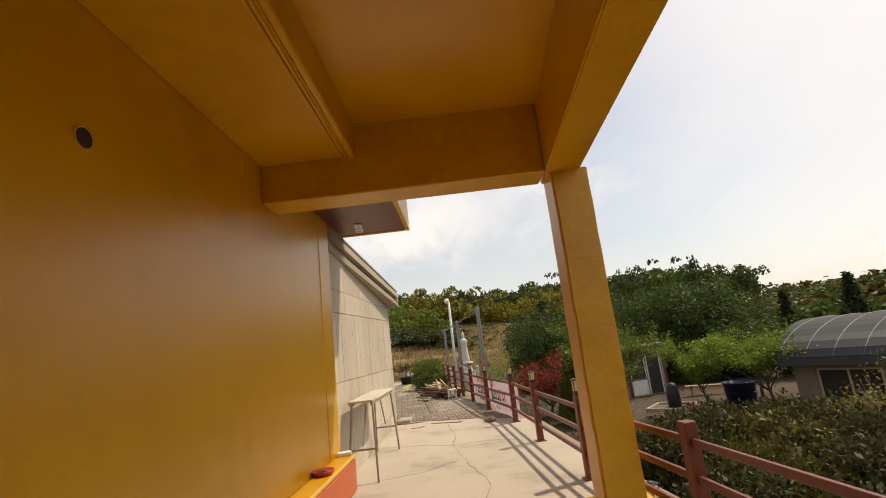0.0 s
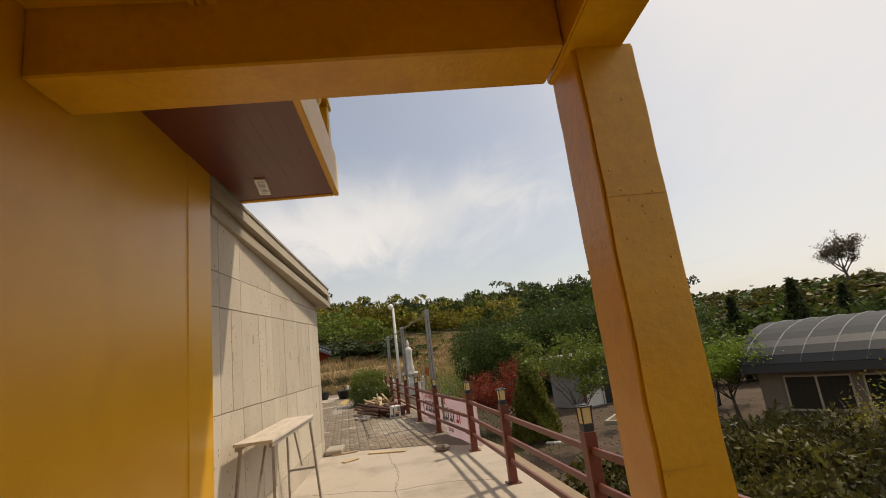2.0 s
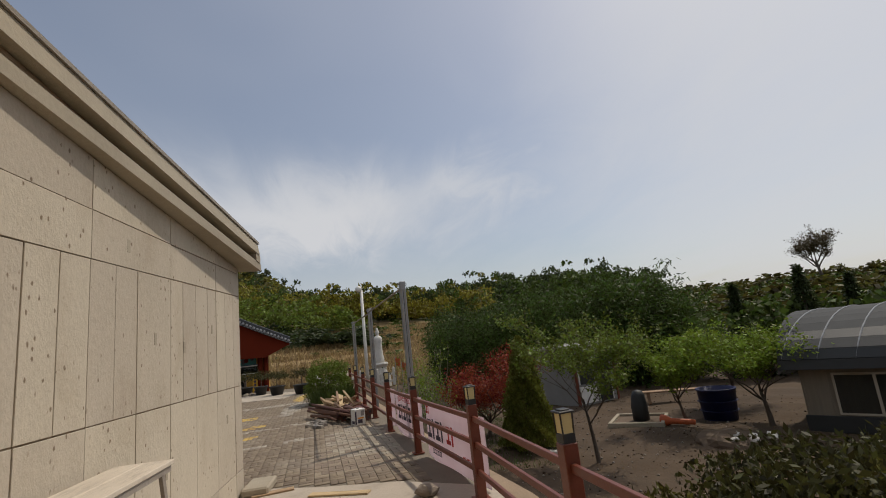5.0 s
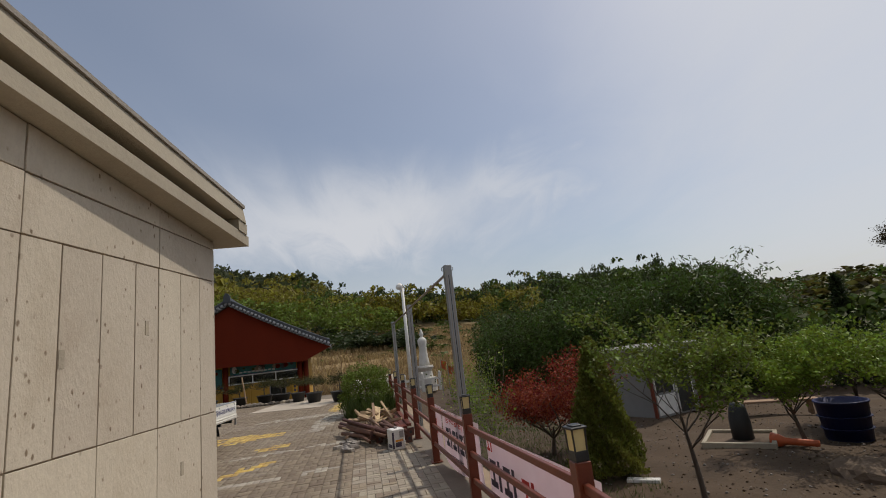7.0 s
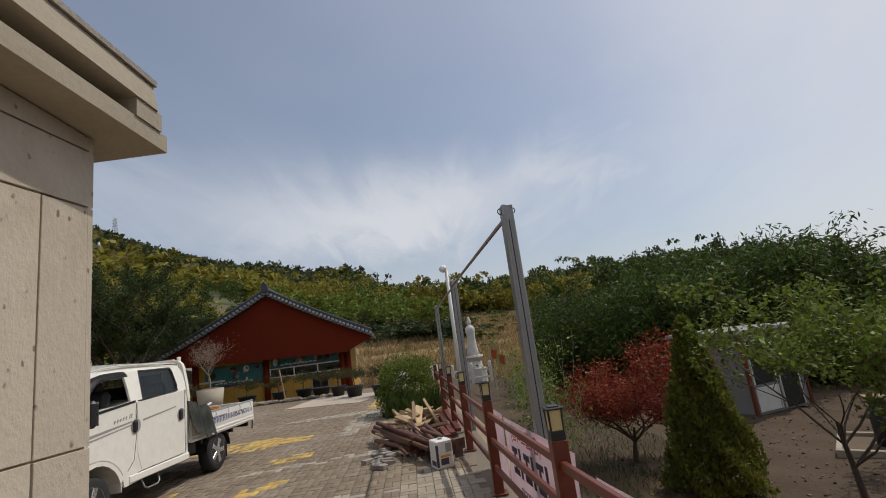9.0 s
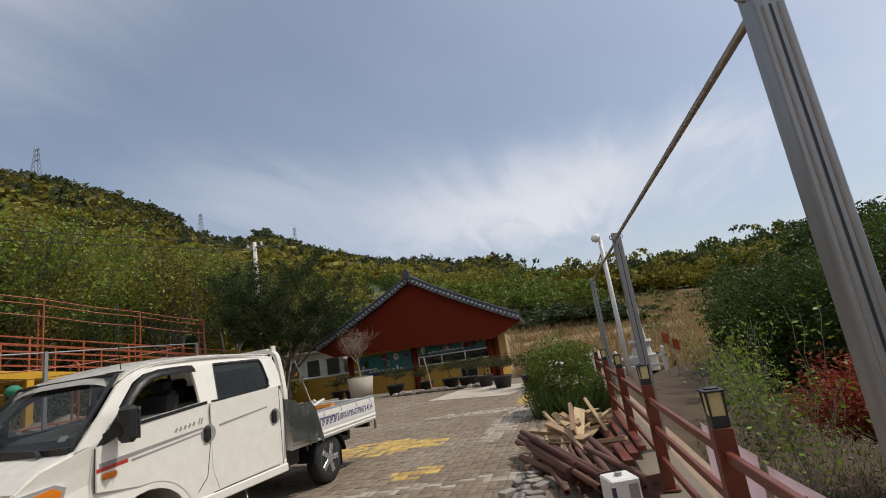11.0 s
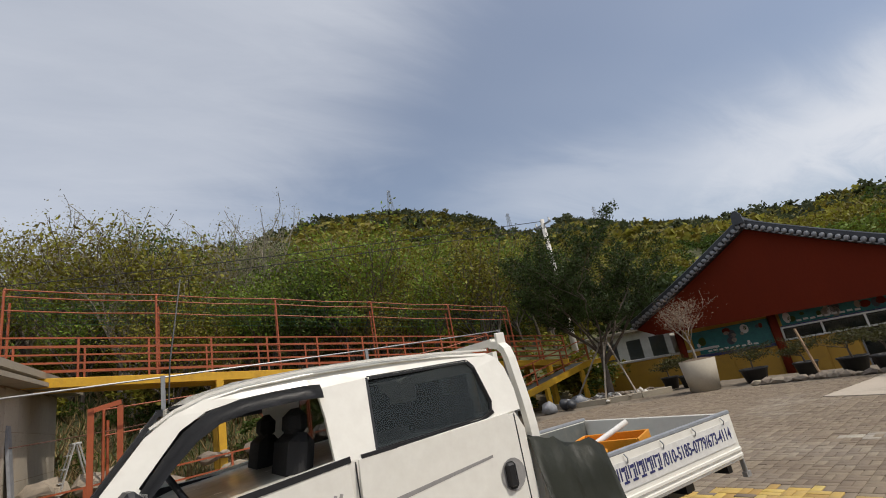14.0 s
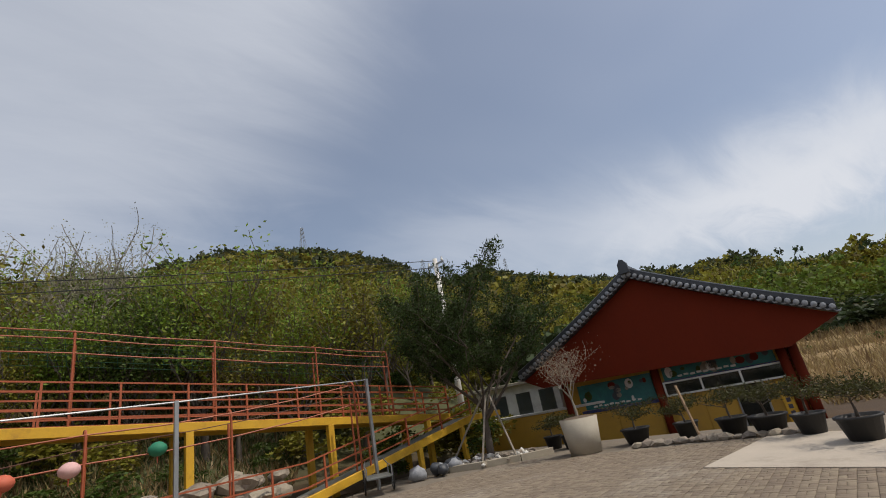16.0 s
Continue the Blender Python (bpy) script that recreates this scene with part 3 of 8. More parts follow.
PX0, PX1, PY0, PY1 = 1.065, 1.43, 4.42, 4.80
slab("wall_porch", -2.6, -6, 0, -1.80, 6.72, 3.72, M_YELLOW, "smooth golden yellow painted porch wall", "wall")
slab("wall_porch_pier", -2.6, 6.24, 0.0, -1.79, 6.74, 3.70, M_YELLOW, "yellow plastered pier at the end of the porch wall", "wall")
slab("ceiling_porch", -2.6, -6, 3.98, 1.6, 4.8, 4.2, M_YELLOW, "yellow painted porch ceiling", "ceiling")
slab("ceiling_strip", -1.80, -6, 3.64, -0.90, 4.40, 3.80, M_YELLOW, "lower yellow ceiling strip along the wall", "ceiling")
slab("ceiling_drop", -0.90, -6, 3.62, -0.84, 4.40, 3.985, M_YELLOW_ROUGH, "yellow edge of the lower ceiling strip", "trim")
slab("beam_cross", -1.80, 4.40, 3.25, PX0 - 0.052, 4.78, 4.0, M_YELLOW_ROUGH, "yellow painted concrete cross beam", "beam")
bm = bmesh.new()
prism(bm, [(0.515, -6), (0.855, -6), (1.383, 4.80), (1.035, 4.80)], lambda x, y: (x, y, 3.25), lambda x, y: (x, y, 4.02))
bmesh.ops.bevel(bm, geom=bm.edges[:], offset=0.012, segments=2, affect="EDGES")
tagged(part("beam_edge", bm, M_YELLOW_ROUGH), "yellow painted concrete edge beam", "beam", kind="structure")
# painted moulding along the lower ceiling strip
for x0, z0, w in ((-0.985, 3.615, 0.03), (-0.945, 3.622, 0.022)):
    slab("trim_strip", x0, -6, z0, x0 + w, 4.395, 3.641, M_YELLOW, "narrow yellow moulding under the ceiling", "trim", bevel=0.004)
# two unseen walls behind the camera, added to hold light out of the porch
slab("wall_east_end", 1.42, -2.6, 0, 1.60, 0.0, 4.2, M_YELLOW, "unseen yellow side wall added to darken the porch", "wall")
slab("wall_south", -2.6, -2.7, 0, 1.8, -2.5, 4.2, M_YELLOW, "unseen yellow end wall set close to darken the porch", "wall")
slab("roof_slab", -9.0, -6, 4.2, 1.6, 4.85, 4.5, M_CONC_EAVE, "concrete floor slab above the porch", "slab")
slab("wall_upper", -9.0, -6, 4.5, -2.0, 6.6, 7.5, M_YELLOW, "yellow painted upper storey wall", "wall")

# out of view; added and sized to keep sun off the yellow wall
slab("roof_upper", -9.0, -6, 9.0, 3.3, 9.1, 9.4, M_TILE, "unseen broad dark eave above the upper storey, added for its shade", "roof")

pil = thing("pillar", (PX0 + PX1) / 2, (PY0 + PY1) / 2, 0, "lumpy golden yellow painted concrete pillar", "pillar", kind="structure")
bm = bmesh.new()
wx, wy = (PX1 - PX0) / 2, (PY1 - PY0) / 2
bmesh.ops.create_cube(bm, size=1.0, matrix=Matrix.Translation((0, 0, 1.64)) @ Matrix.Diagonal((2 * wx, 2 * wy, 3.24, 1)))
bmesh.ops.bevel(bm, geom=[e for e in bm.edges if abs(e.verts[0].co.z - e.verts[1].co.z) > 1], offset=0.02, segments=2, affect="EDGES")
bmesh.ops.bisect_plane(bm, geom=bm.verts[:] + bm.edges[:] + bm.faces[:], plane_co=(0, 0, 1.0), plane_no=(0, 0, 1))
for zc in np.linspace(0.2, 3.1, 30):
    bmesh.ops.bisect_plane(bm, geom=bm.verts[:] + bm.edges[:] + bm.faces[:], plane_co=(0, 0, zc), plane_no=(0, 0, 1))
for v in bm.verts:
    k = noise.noise(v.co * 3.5) * 0.008
    v.co.x += k
    v.co.y += noise.noise(v.co * 4 + Vector((5, 0, 0))) * 0.006
part("shaft", bm, M_YELLOW_ROUGH, pil)
for z in (1.02, 2.36):
    bm = bmesh.new()
    box(bm, -wx + 0.02, -wy - 0.006, z, wx - 0.045, -wy + 0.01, z + 0.003, 0.001)
    part("casting_seam", bm, M_YELLOW_ROUGH, pil)
rgb_ = random.Random(77)
bm = bmesh.new()
for k in range(55):
    zc = rgb_.choice((rgb_.uniform(1.9, 2.4), rgb_.uniform(1.6, 2.4), rgb_.uniform(0.3, 3.1)))
    rock(bm, rgb_.uniform(0.003, 0.008), rgb_, (rgb_.uniform(-0.14, 0.17), -wy, zc), 1.3, 1)
for v in bm.verts:
    v.co.y = -wy - 0.001 + (v.co.y + wy) * 0.3
part("paint_blisters", bm, M_YELLOW_ROUGH, pil, "blistered flaking paint", True)
bm = bmesh.new()
box(bm, -wx - 0.08, -wy - 0.08, 0, wx + 0.16, wy + 0.1, 0.16, 0.03)
part("pedestal", bm, M_YELLOW_ROUGH, pil)
bm = bmesh.new()
box(bm, -1.80, -6, 0.0, -1.56, 6.62, 0.40, 0.02)
plinth = part("plinth", bm, M_ORANGE)
tagged(plinth, "orange red painted plinth along the wall", "plinth", kind="structure")
bm = bmesh.new()
box(bm, -1.80, -6, 0.402, -1.55, 6.63, 0.455, 0.015)
part("ledge", bm, M_YELLOW, plinth, "yellow painted ledge on the plinth")
# round vent opening in the wall
bm = bmesh.new()
lathe(bm, [(0.055, -0.05), (0.055, 0.004), (0.068, 0.006), (0.068, -0.05)], 20, pose(-1.80, 2.17, 2.91, 0, 90, 0))
vent = tagged(part("wall_vent", bm, M_YELLOW, None, "", True), "round open vent hole in the yellow wall", "vent", kind="structure")
bm = bmesh.new()
lathe(bm, [(0.054, -0.03), (0.054, 0.0045)], 20, pose(-1.80, 2.17, 2.91, 0, 90, 0))
part("hole", bm, M_BLACK, vent, "dark hole")

# ---- balcony over the walk ----
balc = thing("balcony", -1.8, 7.6, 3.68, "overhanging balcony with a dark red slatted soffit and yellow rim", "balcony", kind="structure")
bm = bmesh.new()
box(bm, -6.0, -2.75, 0.02, 1.10, -0.03, 0.14)
part("soffit_base", bm, M_SOFFIT, balc)
sl = bmesh.new()
box(sl, -1.5, -2.7, 0.0, -1.3706, -0.02, 0.019, 0.0006)
slat_me = mesh_of(sl, "slat", M_SOFFIT)
for k in range(20):
    s = new("slat", slat_me)
    s.parent, s.location = balc, (k * 0.13, 0, 0)
bm = bmesh.new()
box(bm, 1.10, -2.9, -0.015, 1.16, 0.03, 0.50, 0.01)
part("rim_east", bm, M_YELLOW_ROUGH, balc)
bm = bmesh.new()
box(bm, -6.0, -0.03, -0.015, 1.098, 0.028, 0.50, 0.01)
part("rim_north", bm, M_YELLOW_ROUGH, balc)
bm = bmesh.new()
box(bm, -6.0, -2.7, 0.15, 1.09, -0.04, 0.48)
part("balcony_floor", bm, M_CONC_EAVE, balc)
# balusters and top rail of the balcony
bm = bmesh.new()
lathe(bm, [(0.075, 0.5), (0.085, 0.53), (0.05, 0.57), (0.085, 0.68), (0.095, 0.76), (0.06, 0.9), (0.045, 1.0), (0.08, 1.06), (0.08, 1.1)], 12)
bal_me = mesh_of(bm, "baluster", M_YELLOW, True)
for k in range(9):
    b = new("baluster", bal_me)
    b.parent, b.location = balc, (1.0, -0.32 - k * 0.3, 0)
for k in range(14):
    b = new("baluster", bal_me)
    b.parent, b.location = balc, (0.72 - k * 0.3, -0.06, 0)
bm = bmesh.new()
box(bm, 0.90, -2.9, 1.1, 1.14, 0.06, 1.22, 0.02)
box(bm, -6.0, -0.16, 1.1, 0.898, 0.06, 1.22, 0.02)
part("balcony_rail", bm, M_YELLOW, balc)
bm = bmesh.new()
box(bm, 0.92, -0.14, 0.5, 1.12, 0.04, 1.1, 0.015)
part("corner_post", bm, M_YELLOW, balc)
lamp = thing("ceiling_light", -1.40, 7.16, 3.66, "small white ceiling light on the dark red soffit", "light", rz=8)
bm = bmesh.new()
box(bm, -0.06, -0.23, 0.0, 0.06, 0.23, 0.022, 0.006)
part("frame", bm, M_WHITE, lamp)
bm = bmesh.new()
for k in range(3):
    box(bm, -0.035, -0.18 + k * 0.13, -0.006, 0.035, -0.08 + k * 0.13, -0.001)
part("diffuser", bm, M_LENS, lamp)

# ---- the cast concrete building ----
def roof_z(x, y=12.5):
    return 2.92 + 0.036 * (-1.55 - x) + 0.061 * (12.5 - y)


def eave_x(y, d=0.0):
    return -1.53 - 0.041 * (12.5 - y) - d



bm = bmesh.new()
prism(bm, [(-1.82, 6.72), (-1.82, 12.30), (-22.3, 12.75), (-22.3, 6.72)], lambda x, y: (x, y, -0.2), lambda x, y: (x, y, roof_z(x, y) - 0.004))
cast = tagged(part("wall_cast", bm, M_CONC_D), "raw cast concrete building with formwork joints", "wall", kind="structure")
# roof slab with two-step eave and gutter lip
eave = thing("roof_cast", 0, 0, 0, "raw concrete roof with a stepped eave and gutter lip", "roof", kind="structure")
bm = bmesh.new()
def rp(x, y, dz):
    return (x, y, roof_z(x, y) + dz)
prism(bm, [(eave_x(6.76, 0.02), 6.76), (eave_x(12.56, 0.02), 12.56), (-22.8, 13.4), (-22.8, 6.76)], lambda x, y: rp(x, y, 0.0), lambda x, y: rp(x, y, 0.10))
part("eave_slab", bm, M_CONC_EAVE, eave)
bm = bmesh.new()
prism(bm, [(-1.80, 6.76), (-1.80, 12.30), (-22.5, 13.1), (-22.5, 6.76)], lambda x, y: rp(x, y, 0.10), lambda x, y: rp(x, y, 0.20))
part("gutter_recess", bm, M_CONC_D, eave)
bm = bmesh.new()
prism(bm, [(eave_x(6.76), 6.76), (eave_x(12.46), 12.46), (-22.8, 13.32), (-22.8, 6.76)], lambda x, y: rp(x + 0.05 * (x < -3), y, 0.21), lambda x, y: rp(x - 0.03, y, 0.37))
part("gutter_lip", bm, M_CONC_EAVE, eave)
bm = bmesh.new()
prism(bm, [(eave_x(6.76, 0.06), 6.76), (eave_x(6.76, 0.012), 6.76), (eave_x(12.47, 0.012), 12.47), (eave_x(12.47, 0.06), 12.47)], lambda x, y: rp(x, y, 0.372), lambda x, y: rp(x, y, 0.405))
part("drip_edge", bm, M_BRICKGREY, eave)
bm = bmesh.new()
prism(bm, [(eave_x(12.30, 0.01), 12.30), (eave_x(12.50, 0.01), 12.50), (-1.80, 12.50), (-1.80, 12.30)], lambda x, y: rp(x, y, 0.101), lambda x, y: rp(x, y, 0.209))
part("gutter_stop", bm, M_CONC_EAVE, eave)

# formwork panels on the east face: boards of 0.6 m or halves of it in sloping lifts, joints left open between
rng = random.Random(4)
full = [6.74, 6.96, 7.59, 8.22, 8.83, 9.47, 10.09, 10.71, 11.35, 12.02, 12.33]
halved = sorted(full + [7.28, 8.52, 9.15, 10.37, 11.06, 11.68])
upper = [6.74, 6.96, 7.59, 8.83, 10.09, 11.36, 12.33]
LIFTS = [(lambda y: -0.02, lambda y: 0.30, full), (lambda y: 0.30, lambda y: 1.362 - 0.003 * (y - 6.7), full), (lambda y: 1.362 - 0.003 * (y - 6.7), lambda y: 2.365 + 0.031 * (y - 6.7), halved),
         (lambda y: 2.365 + 0.031 * (y - 6.7), lambda y: 2.72 + 0.024 * (y - 6.7), upper), (lambda y: 2.72 + 0.024 * (y - 6.7), lambda y: max(2.72 + 0.024 * (y - 6.7) + 0.012, roof_z(-1.8, y) - 0.004), upper)]
for lo, hi, cuts in LIFTS:
    for y0, y1 in zip(cuts, cuts[1:]):
        b = bmesh.new()
        g = rng.choice((0.003, 0.0045, 0.006))
        proud = rng.uniform(0.0125, 0.0165)
        prism(b, [(y0 + g, lo(y0) + g), (y1 - g, lo(y1) + g), (y1 - g, hi(y1) - g), (y0 + g, hi(y0) - g)], lambda y, z: (-1.83, y, z), lambda y, z: (-1.82 + proud, y, z))
        bmesh.ops.bevel(b, geom=[e for e in b.edges if e.verts[0].co.x > -1.825 and e.verts[1].co.x > -1.825], offset=0.002, segments=1, affect="EDGES")
        part("panel", b, M_CONC, cast)
# plugged tie holes and small patches
for y, z in ((9.78, 1.92), (10.40, 1.85), (11.2, 2.05), (9.32, 2.62), (7.3, 1.9), (8.5, 0.9), (10.0, 0.8), (11.7, 1.0), (8.0, 2.1)):
    b = bmesh.new()
    box(b, -1.808, y - 0.022, z - 0.05, -1.8025, y + 0.022, z + 0.05, 0.001)
    part("patch", b, M_CONC_EAVE, cast)
lifts = [(-0.02, 0.30), (0.30, 1.36), (1.36, 2.46), (2.46, 2.86)]
# the north face
for li, (z0, z1) in enumerate(lifts[:4]):
    for k in range(17):
        xa, xb = -1.80 - k * 1.2, -1.80 - (k + 1) * 1.2
        ya = 12.30 + (-1.8 - xa) * 0.022
        yb = 12.30 + (-1.8 - xb) * 0.022
        b = bmesh.new()
        zt = z1 if li < 3 else roof_z(xa) - 0.03
        prism(b, [(xa - 0.006, z0 + 0.006), (xb + 0.006, z0 + 0.006), (xb + 0.006, zt - 0.006), (xa - 0.006, zt - 0.006)],
              lambda x, z: (x, 12.30 + (-1.8 - x) * 0.022 - 0.01, z), lambda x, z: (x, 12.30 + (-1.8 - x) * 0.022 + 0.014, z))
        part("panel", b, M_CONC, cast)

# ---- the pickup truck ----
def build_truck():
    tr = thing("pickup_truck", -5.23, 14.45, 0, "white double cab pickup truck with open front window and loaded bed", "truck")
    XS = 0.87

    def lat(z):
        return XS - max(0.0, z - 1.36) * 0.24

    # lower body: side outline with the wheel arch cut out
    arch = [(1.11 + 0.43 * math.cos(a), 0.33 + 0.42 * math.sin(a)) for a in np.linspace(math.pi, 0, 13)]
    out = [(0.02, 0.42), (0.0, 0.60), (0.03, 0.80), (0.10, 1.00), (0.26, 1.12), (0.50, 1.19), (0.62, 1.19), (1.02, 1.30), (1.76, 1.37), (2.86, 1.42), (2.92, 1.30),
           (2.92, 0.44)] + [(arch[-1][0] + 0.01, 0.40)] + arch[::-1] + [(0.6, 0.38)]
    bm = bmesh.new()
    prism(bm, out, lambda y, z: (-XS + (0.06 if y < 0.05 else 0.0), y, z), lambda y, z: (XS - (0.06 if y < 0.05 else 0.0), y, z))
    bmesh.ops.bevel(bm, geom=[e for e in bm.edges if abs(abs(e.verts[0].co.x) - abs(e.verts[1].co.x)) < 0.07 and e.verts[0].co.x * e.verts[1].co.x > 0], offset=0.02, segments=2, affect="EDGES")
    body = part("body", bm, M_WHITE_CAR, tr)
    for s in (1, -1):
        b = bmesh.new()
        tube(b, [(s * 0.80, 1.95, 0.40), (s * 0.84, 1.97, 0.28), (s * 0.85, 2.02, 0.25), (s * 0.85, 2.22, 0.25), (s * 0.84, 2.27, 0.28), (s * 0.80, 2.29, 0.40)], 0.012, 8)
        part("step_loop", b, M_GALV, tr, "", True)
    # roof, arched across and along
    ys = [0.86, 0.95, 1.08, 1.3, 1.7, 2.1, 2.45, 2.80, 2.89, 2.91]
    tops = [1.72, 1.79, 1.845, 1.885, 1.905, 1.905, 1.89, 1.855, 1.80, 1.74]
    xs = np.sign(np.linspace(-1, 1, 25)) * np.abs(np.linspace(-1, 1, 25)) ** 0.7
    bm = bmesh.new()
    grid = []
    for y, t in zip(ys, tops):
        w = 0.765 if 1.0 < y < 2.84 else 0.735
        grid.append([bm.verts.new((w * k, y, t - 0.075 * abs(k) ** 4)) for k in xs])
    for a, b in zip(grid, grid[1:]):
        for k in range(24):
            bm.faces.new((a[k], a[k + 1], b[k + 1], b[k]))
    res = bmesh.ops.solidify(bm, geom=bm.faces[:], thickness=0.035)
    part("roof", bm, M_WHITE_CAR, tr, "", True)
    for s in (1, -1):
        def P(y, z, dx=0.0):
            return (s * (lat(z) + dx), y, z)

        def strip(pts, w, t, m, name, label="", dx=0.0):
            b = bmesh.new()
            for p, q in zip(pts, pts[1:]):
                bar(b, P(*p, dx), P(*q, dx), t, w)
            return part(name, b, m, tr, label)

        # upper cab side in one pressing with two window openings
        b = bmesh.new()
        loops = [[(0.50, 1.185), (1.02, 1.295), (1.76, 1.362), (2.91, 1.416), (2.92, 1.55), (2.905, 1.68), (2.87, 1.755), (2.80, 1.80), (2.45, 1.825), (2.0, 1.84), (1.6, 1.838), (1.3, 1.82), (1.12, 1.79), (0.98, 1.735), (0.88, 1.665), (0.70, 1.44)],
                 [(0.69, 1.222), (1.03, 1.325), (1.685, 1.388), (1.675, 1.60), (1.655, 1.75), (1.62, 1.775), (1.30, 1.765), (1.13, 1.735), (1.02, 1.67), (0.86, 1.47)],
                 [(1.915, 1.385), (1.945, 1.745), (1.96, 1.768), (2.62, 1.768), (2.655, 1.755), (2.672, 1.71), (2.715, 1.49), (2.70, 1.44), (2.64, 1.418)]]
        edges = []
        for lp in loops:
            vs = [b.verts.new(P(*p)) for p in lp]
            edges += [b.edges.new((vs[i], vs[(i + 1) % len(vs)])) for i in range(len(vs))]
        bmesh.ops.triangle_fill(b, edges=edges, use_beauty=True)
        for v in b.verts:
            v.co.x -= s * 0.25 * max(0.0, v.co.z - 1.77) ** 1.0
        res = bmesh.ops.extrude_face_region(b, geom=b.faces[:], use_keep_orig=True)
        for v in res["geom"]:
            if isinstance(v, bmesh.types.BMVert):
                v.co.x -= s * 0.03
        bmesh.ops.recalc_face_normals(b, faces=b.faces[:])
        part("cab_side", b, M_WHITE_CAR, tr)
        strip([(0.90, 1.70), (1.0, 1.762), (1.14, 1.812), (1.32, 1.84), (1.62, 1.858), (2.0, 1.86), (2.45, 1.845), (2.82, 1.818)], 0.012, 0.014, M_WHITE_CAR, "drip_rail", "", -0.012)
        # doors with open joints round them
        farch = [(1.11 + 0.47 * math.cos(a), 0.33 + 0.46 * math.sin(a)) for a in np.linspace(radians(100), radians(25), 6)]
        fd = [(0.655, 1.185), (1.02, 1.295), (1.745, 1.365), (1.775, 1.0), (1.72, 0.66)] + farch[::-1] + [(0.66, 0.84)]
        rd = [(1.80, 1.37), (2.79, 1.415), (2.825, 1.28), (2.825, 0.52), (1.88, 0.50), (1.80, 0.72)]
        for nm, poly in (("front_door", fd), ("rear_door", rd)):
            b = bmesh.new()
            prism(b, poly, lambda y, z: (s * (XS - 0.01), y, z), lambda y, z: (s * (XS + 0.004), y, z))
            bmesh.ops.bevel(b, geom=[e for e in b.edges if abs(e.verts[0].co.x) > XS and abs(e.verts[1].co.x) > XS], offset=0.003, segments=1, affect="EDGES")
            part(nm, b, M_WHITE_CAR, tr)
        b = bmesh.new()
        box(b, s * (XS - 0.02), 1.64, 0.40, s * (XS + 0.012), 2.92, 0.49, 0.01)
        part("sill", b, M_WHITE_CAR, tr)
        # dark joint lines
        for pts in ([(1.785, 1.36), (1.79, 1.0), (1.735, 0.66), (1.62, 0.55)], [(2.84, 1.40), (2.84, 0.5)], [(0.645, 1.18), (0.645, 0.84)], [(1.80, 0.495), (2.77, 0.505)]):
            b = bmesh.new()
            for p, q in zip(pts, pts[1:]):
                bar(b, (s * (XS + 0.001), *p), (s * (XS + 0.001), *q), 0.003, 0.007)
            part("door_joint", b, M_PLASTIC, tr)
        strip([(0.70, 1.205), (1.03, 1.31), (1.76, 1.378)], 0.03, 0.02, M_PLASTIC, "window_seal")
        strip([(1.82, 1.378), (2.6, 1.405), (2.70, 1.44)], 0.02, 0.02, M_PLASTIC, "window_seal")
        # rain visor over the front window
        b = bmesh.new()
        arc = [(0.76, 1.315), (0.86, 1.45), (0.95, 1.57), (1.03, 1.66), (1.13, 1.73), (1.28, 1.765), (1.45, 1.775), (1.60, 1.778), (1.675, 1.772)]
        low = [(0.79, 1.30), (0.90, 1.42), (1.0, 1.53), (1.085, 1.61), (1.18, 1.665), (1.31, 1.695), (1.46, 1.703), (1.60, 1.705), (1.675, 1.70)]
        g = [[b.verts.new(P(y, z, 0.006)) for y, z in arc], [b.verts.new(P(y * 0.5 + v * 0.5, z * 0.5 + w * 0.5, 0.034)) for (y, z), (v, w) in zip(arc, low)], [b.verts.new(P(y, z, 0.04)) for y, z in low]]
        for u, v in zip(g, g[1:]):
            for i in range(len(arc) - 1):
                b.faces.new((u[i], u[i + 1], v[i + 1], v[i]))
        bmesh.ops.solidify(b, geom=b.faces[:], thickness=0.006)
        part("rain_visor", b, M_PLASTIC, tr, "black plastic rain visor", True)
        b = bmesh.new()
        prism(b, [(0.66, 1.195), (0.72, 1.20), (0.92, 1.27), (0.92, 1.5), (0.86, 1.44)], lambda y, z: P(y, z, -0.03), lambda y, z: P(y, z, 0.006))
        part("corner_panel", b, M_PLASTIC, tr)
        # rear side glass
        b = bmesh.new()
        prism(b, [(1.905, 1.38), (1.935, 1.775), (2.66, 1.775), (2.722, 1.48), (2.64, 1.41)], lambda y, z: P(y, z, -0.025), lambda y, z: P(y, z, -0.018))
        pane = part("rear_side_window", b, M_GLASS, tr, "dark tinted rear side window")
        strip([(2.64, 1.415), (1.915, 1.384), (1.945, 1.764), (2.63, 1.766), (2.67, 1.72), (2.714, 1.49), (2.69, 1.43), (2.64, 1.415)], 0.022, 0.014, M_PLASTIC, "window_rubber", "", -0.008)
        # handles in round recesses
        for hy in (1.76, 2.74):
            b = bmesh.new()
            lathe(b, [(0.0, 0.0), (0.085, 0.0), (0.09, 0.006), (0.075, 0.004)], 20, Matrix.Translation((s * (XS + 0.0042), hy, 1.07)) @ pose(0, 0, 0, 0, 90 * s, 0))
            h = part("handle_recess", b, M_GREYSTRIPE, tr)
            b = bmesh.new()
            box(b, s * (XS + 0.0042), hy - 0.06, 0.995, s * (XS + 0.035), hy + 0.015, 1.145, 0.02)
            part("door_handle", b, M_PLASTIC, h, "black door handle")
        # stripes
        b = bmesh.new()
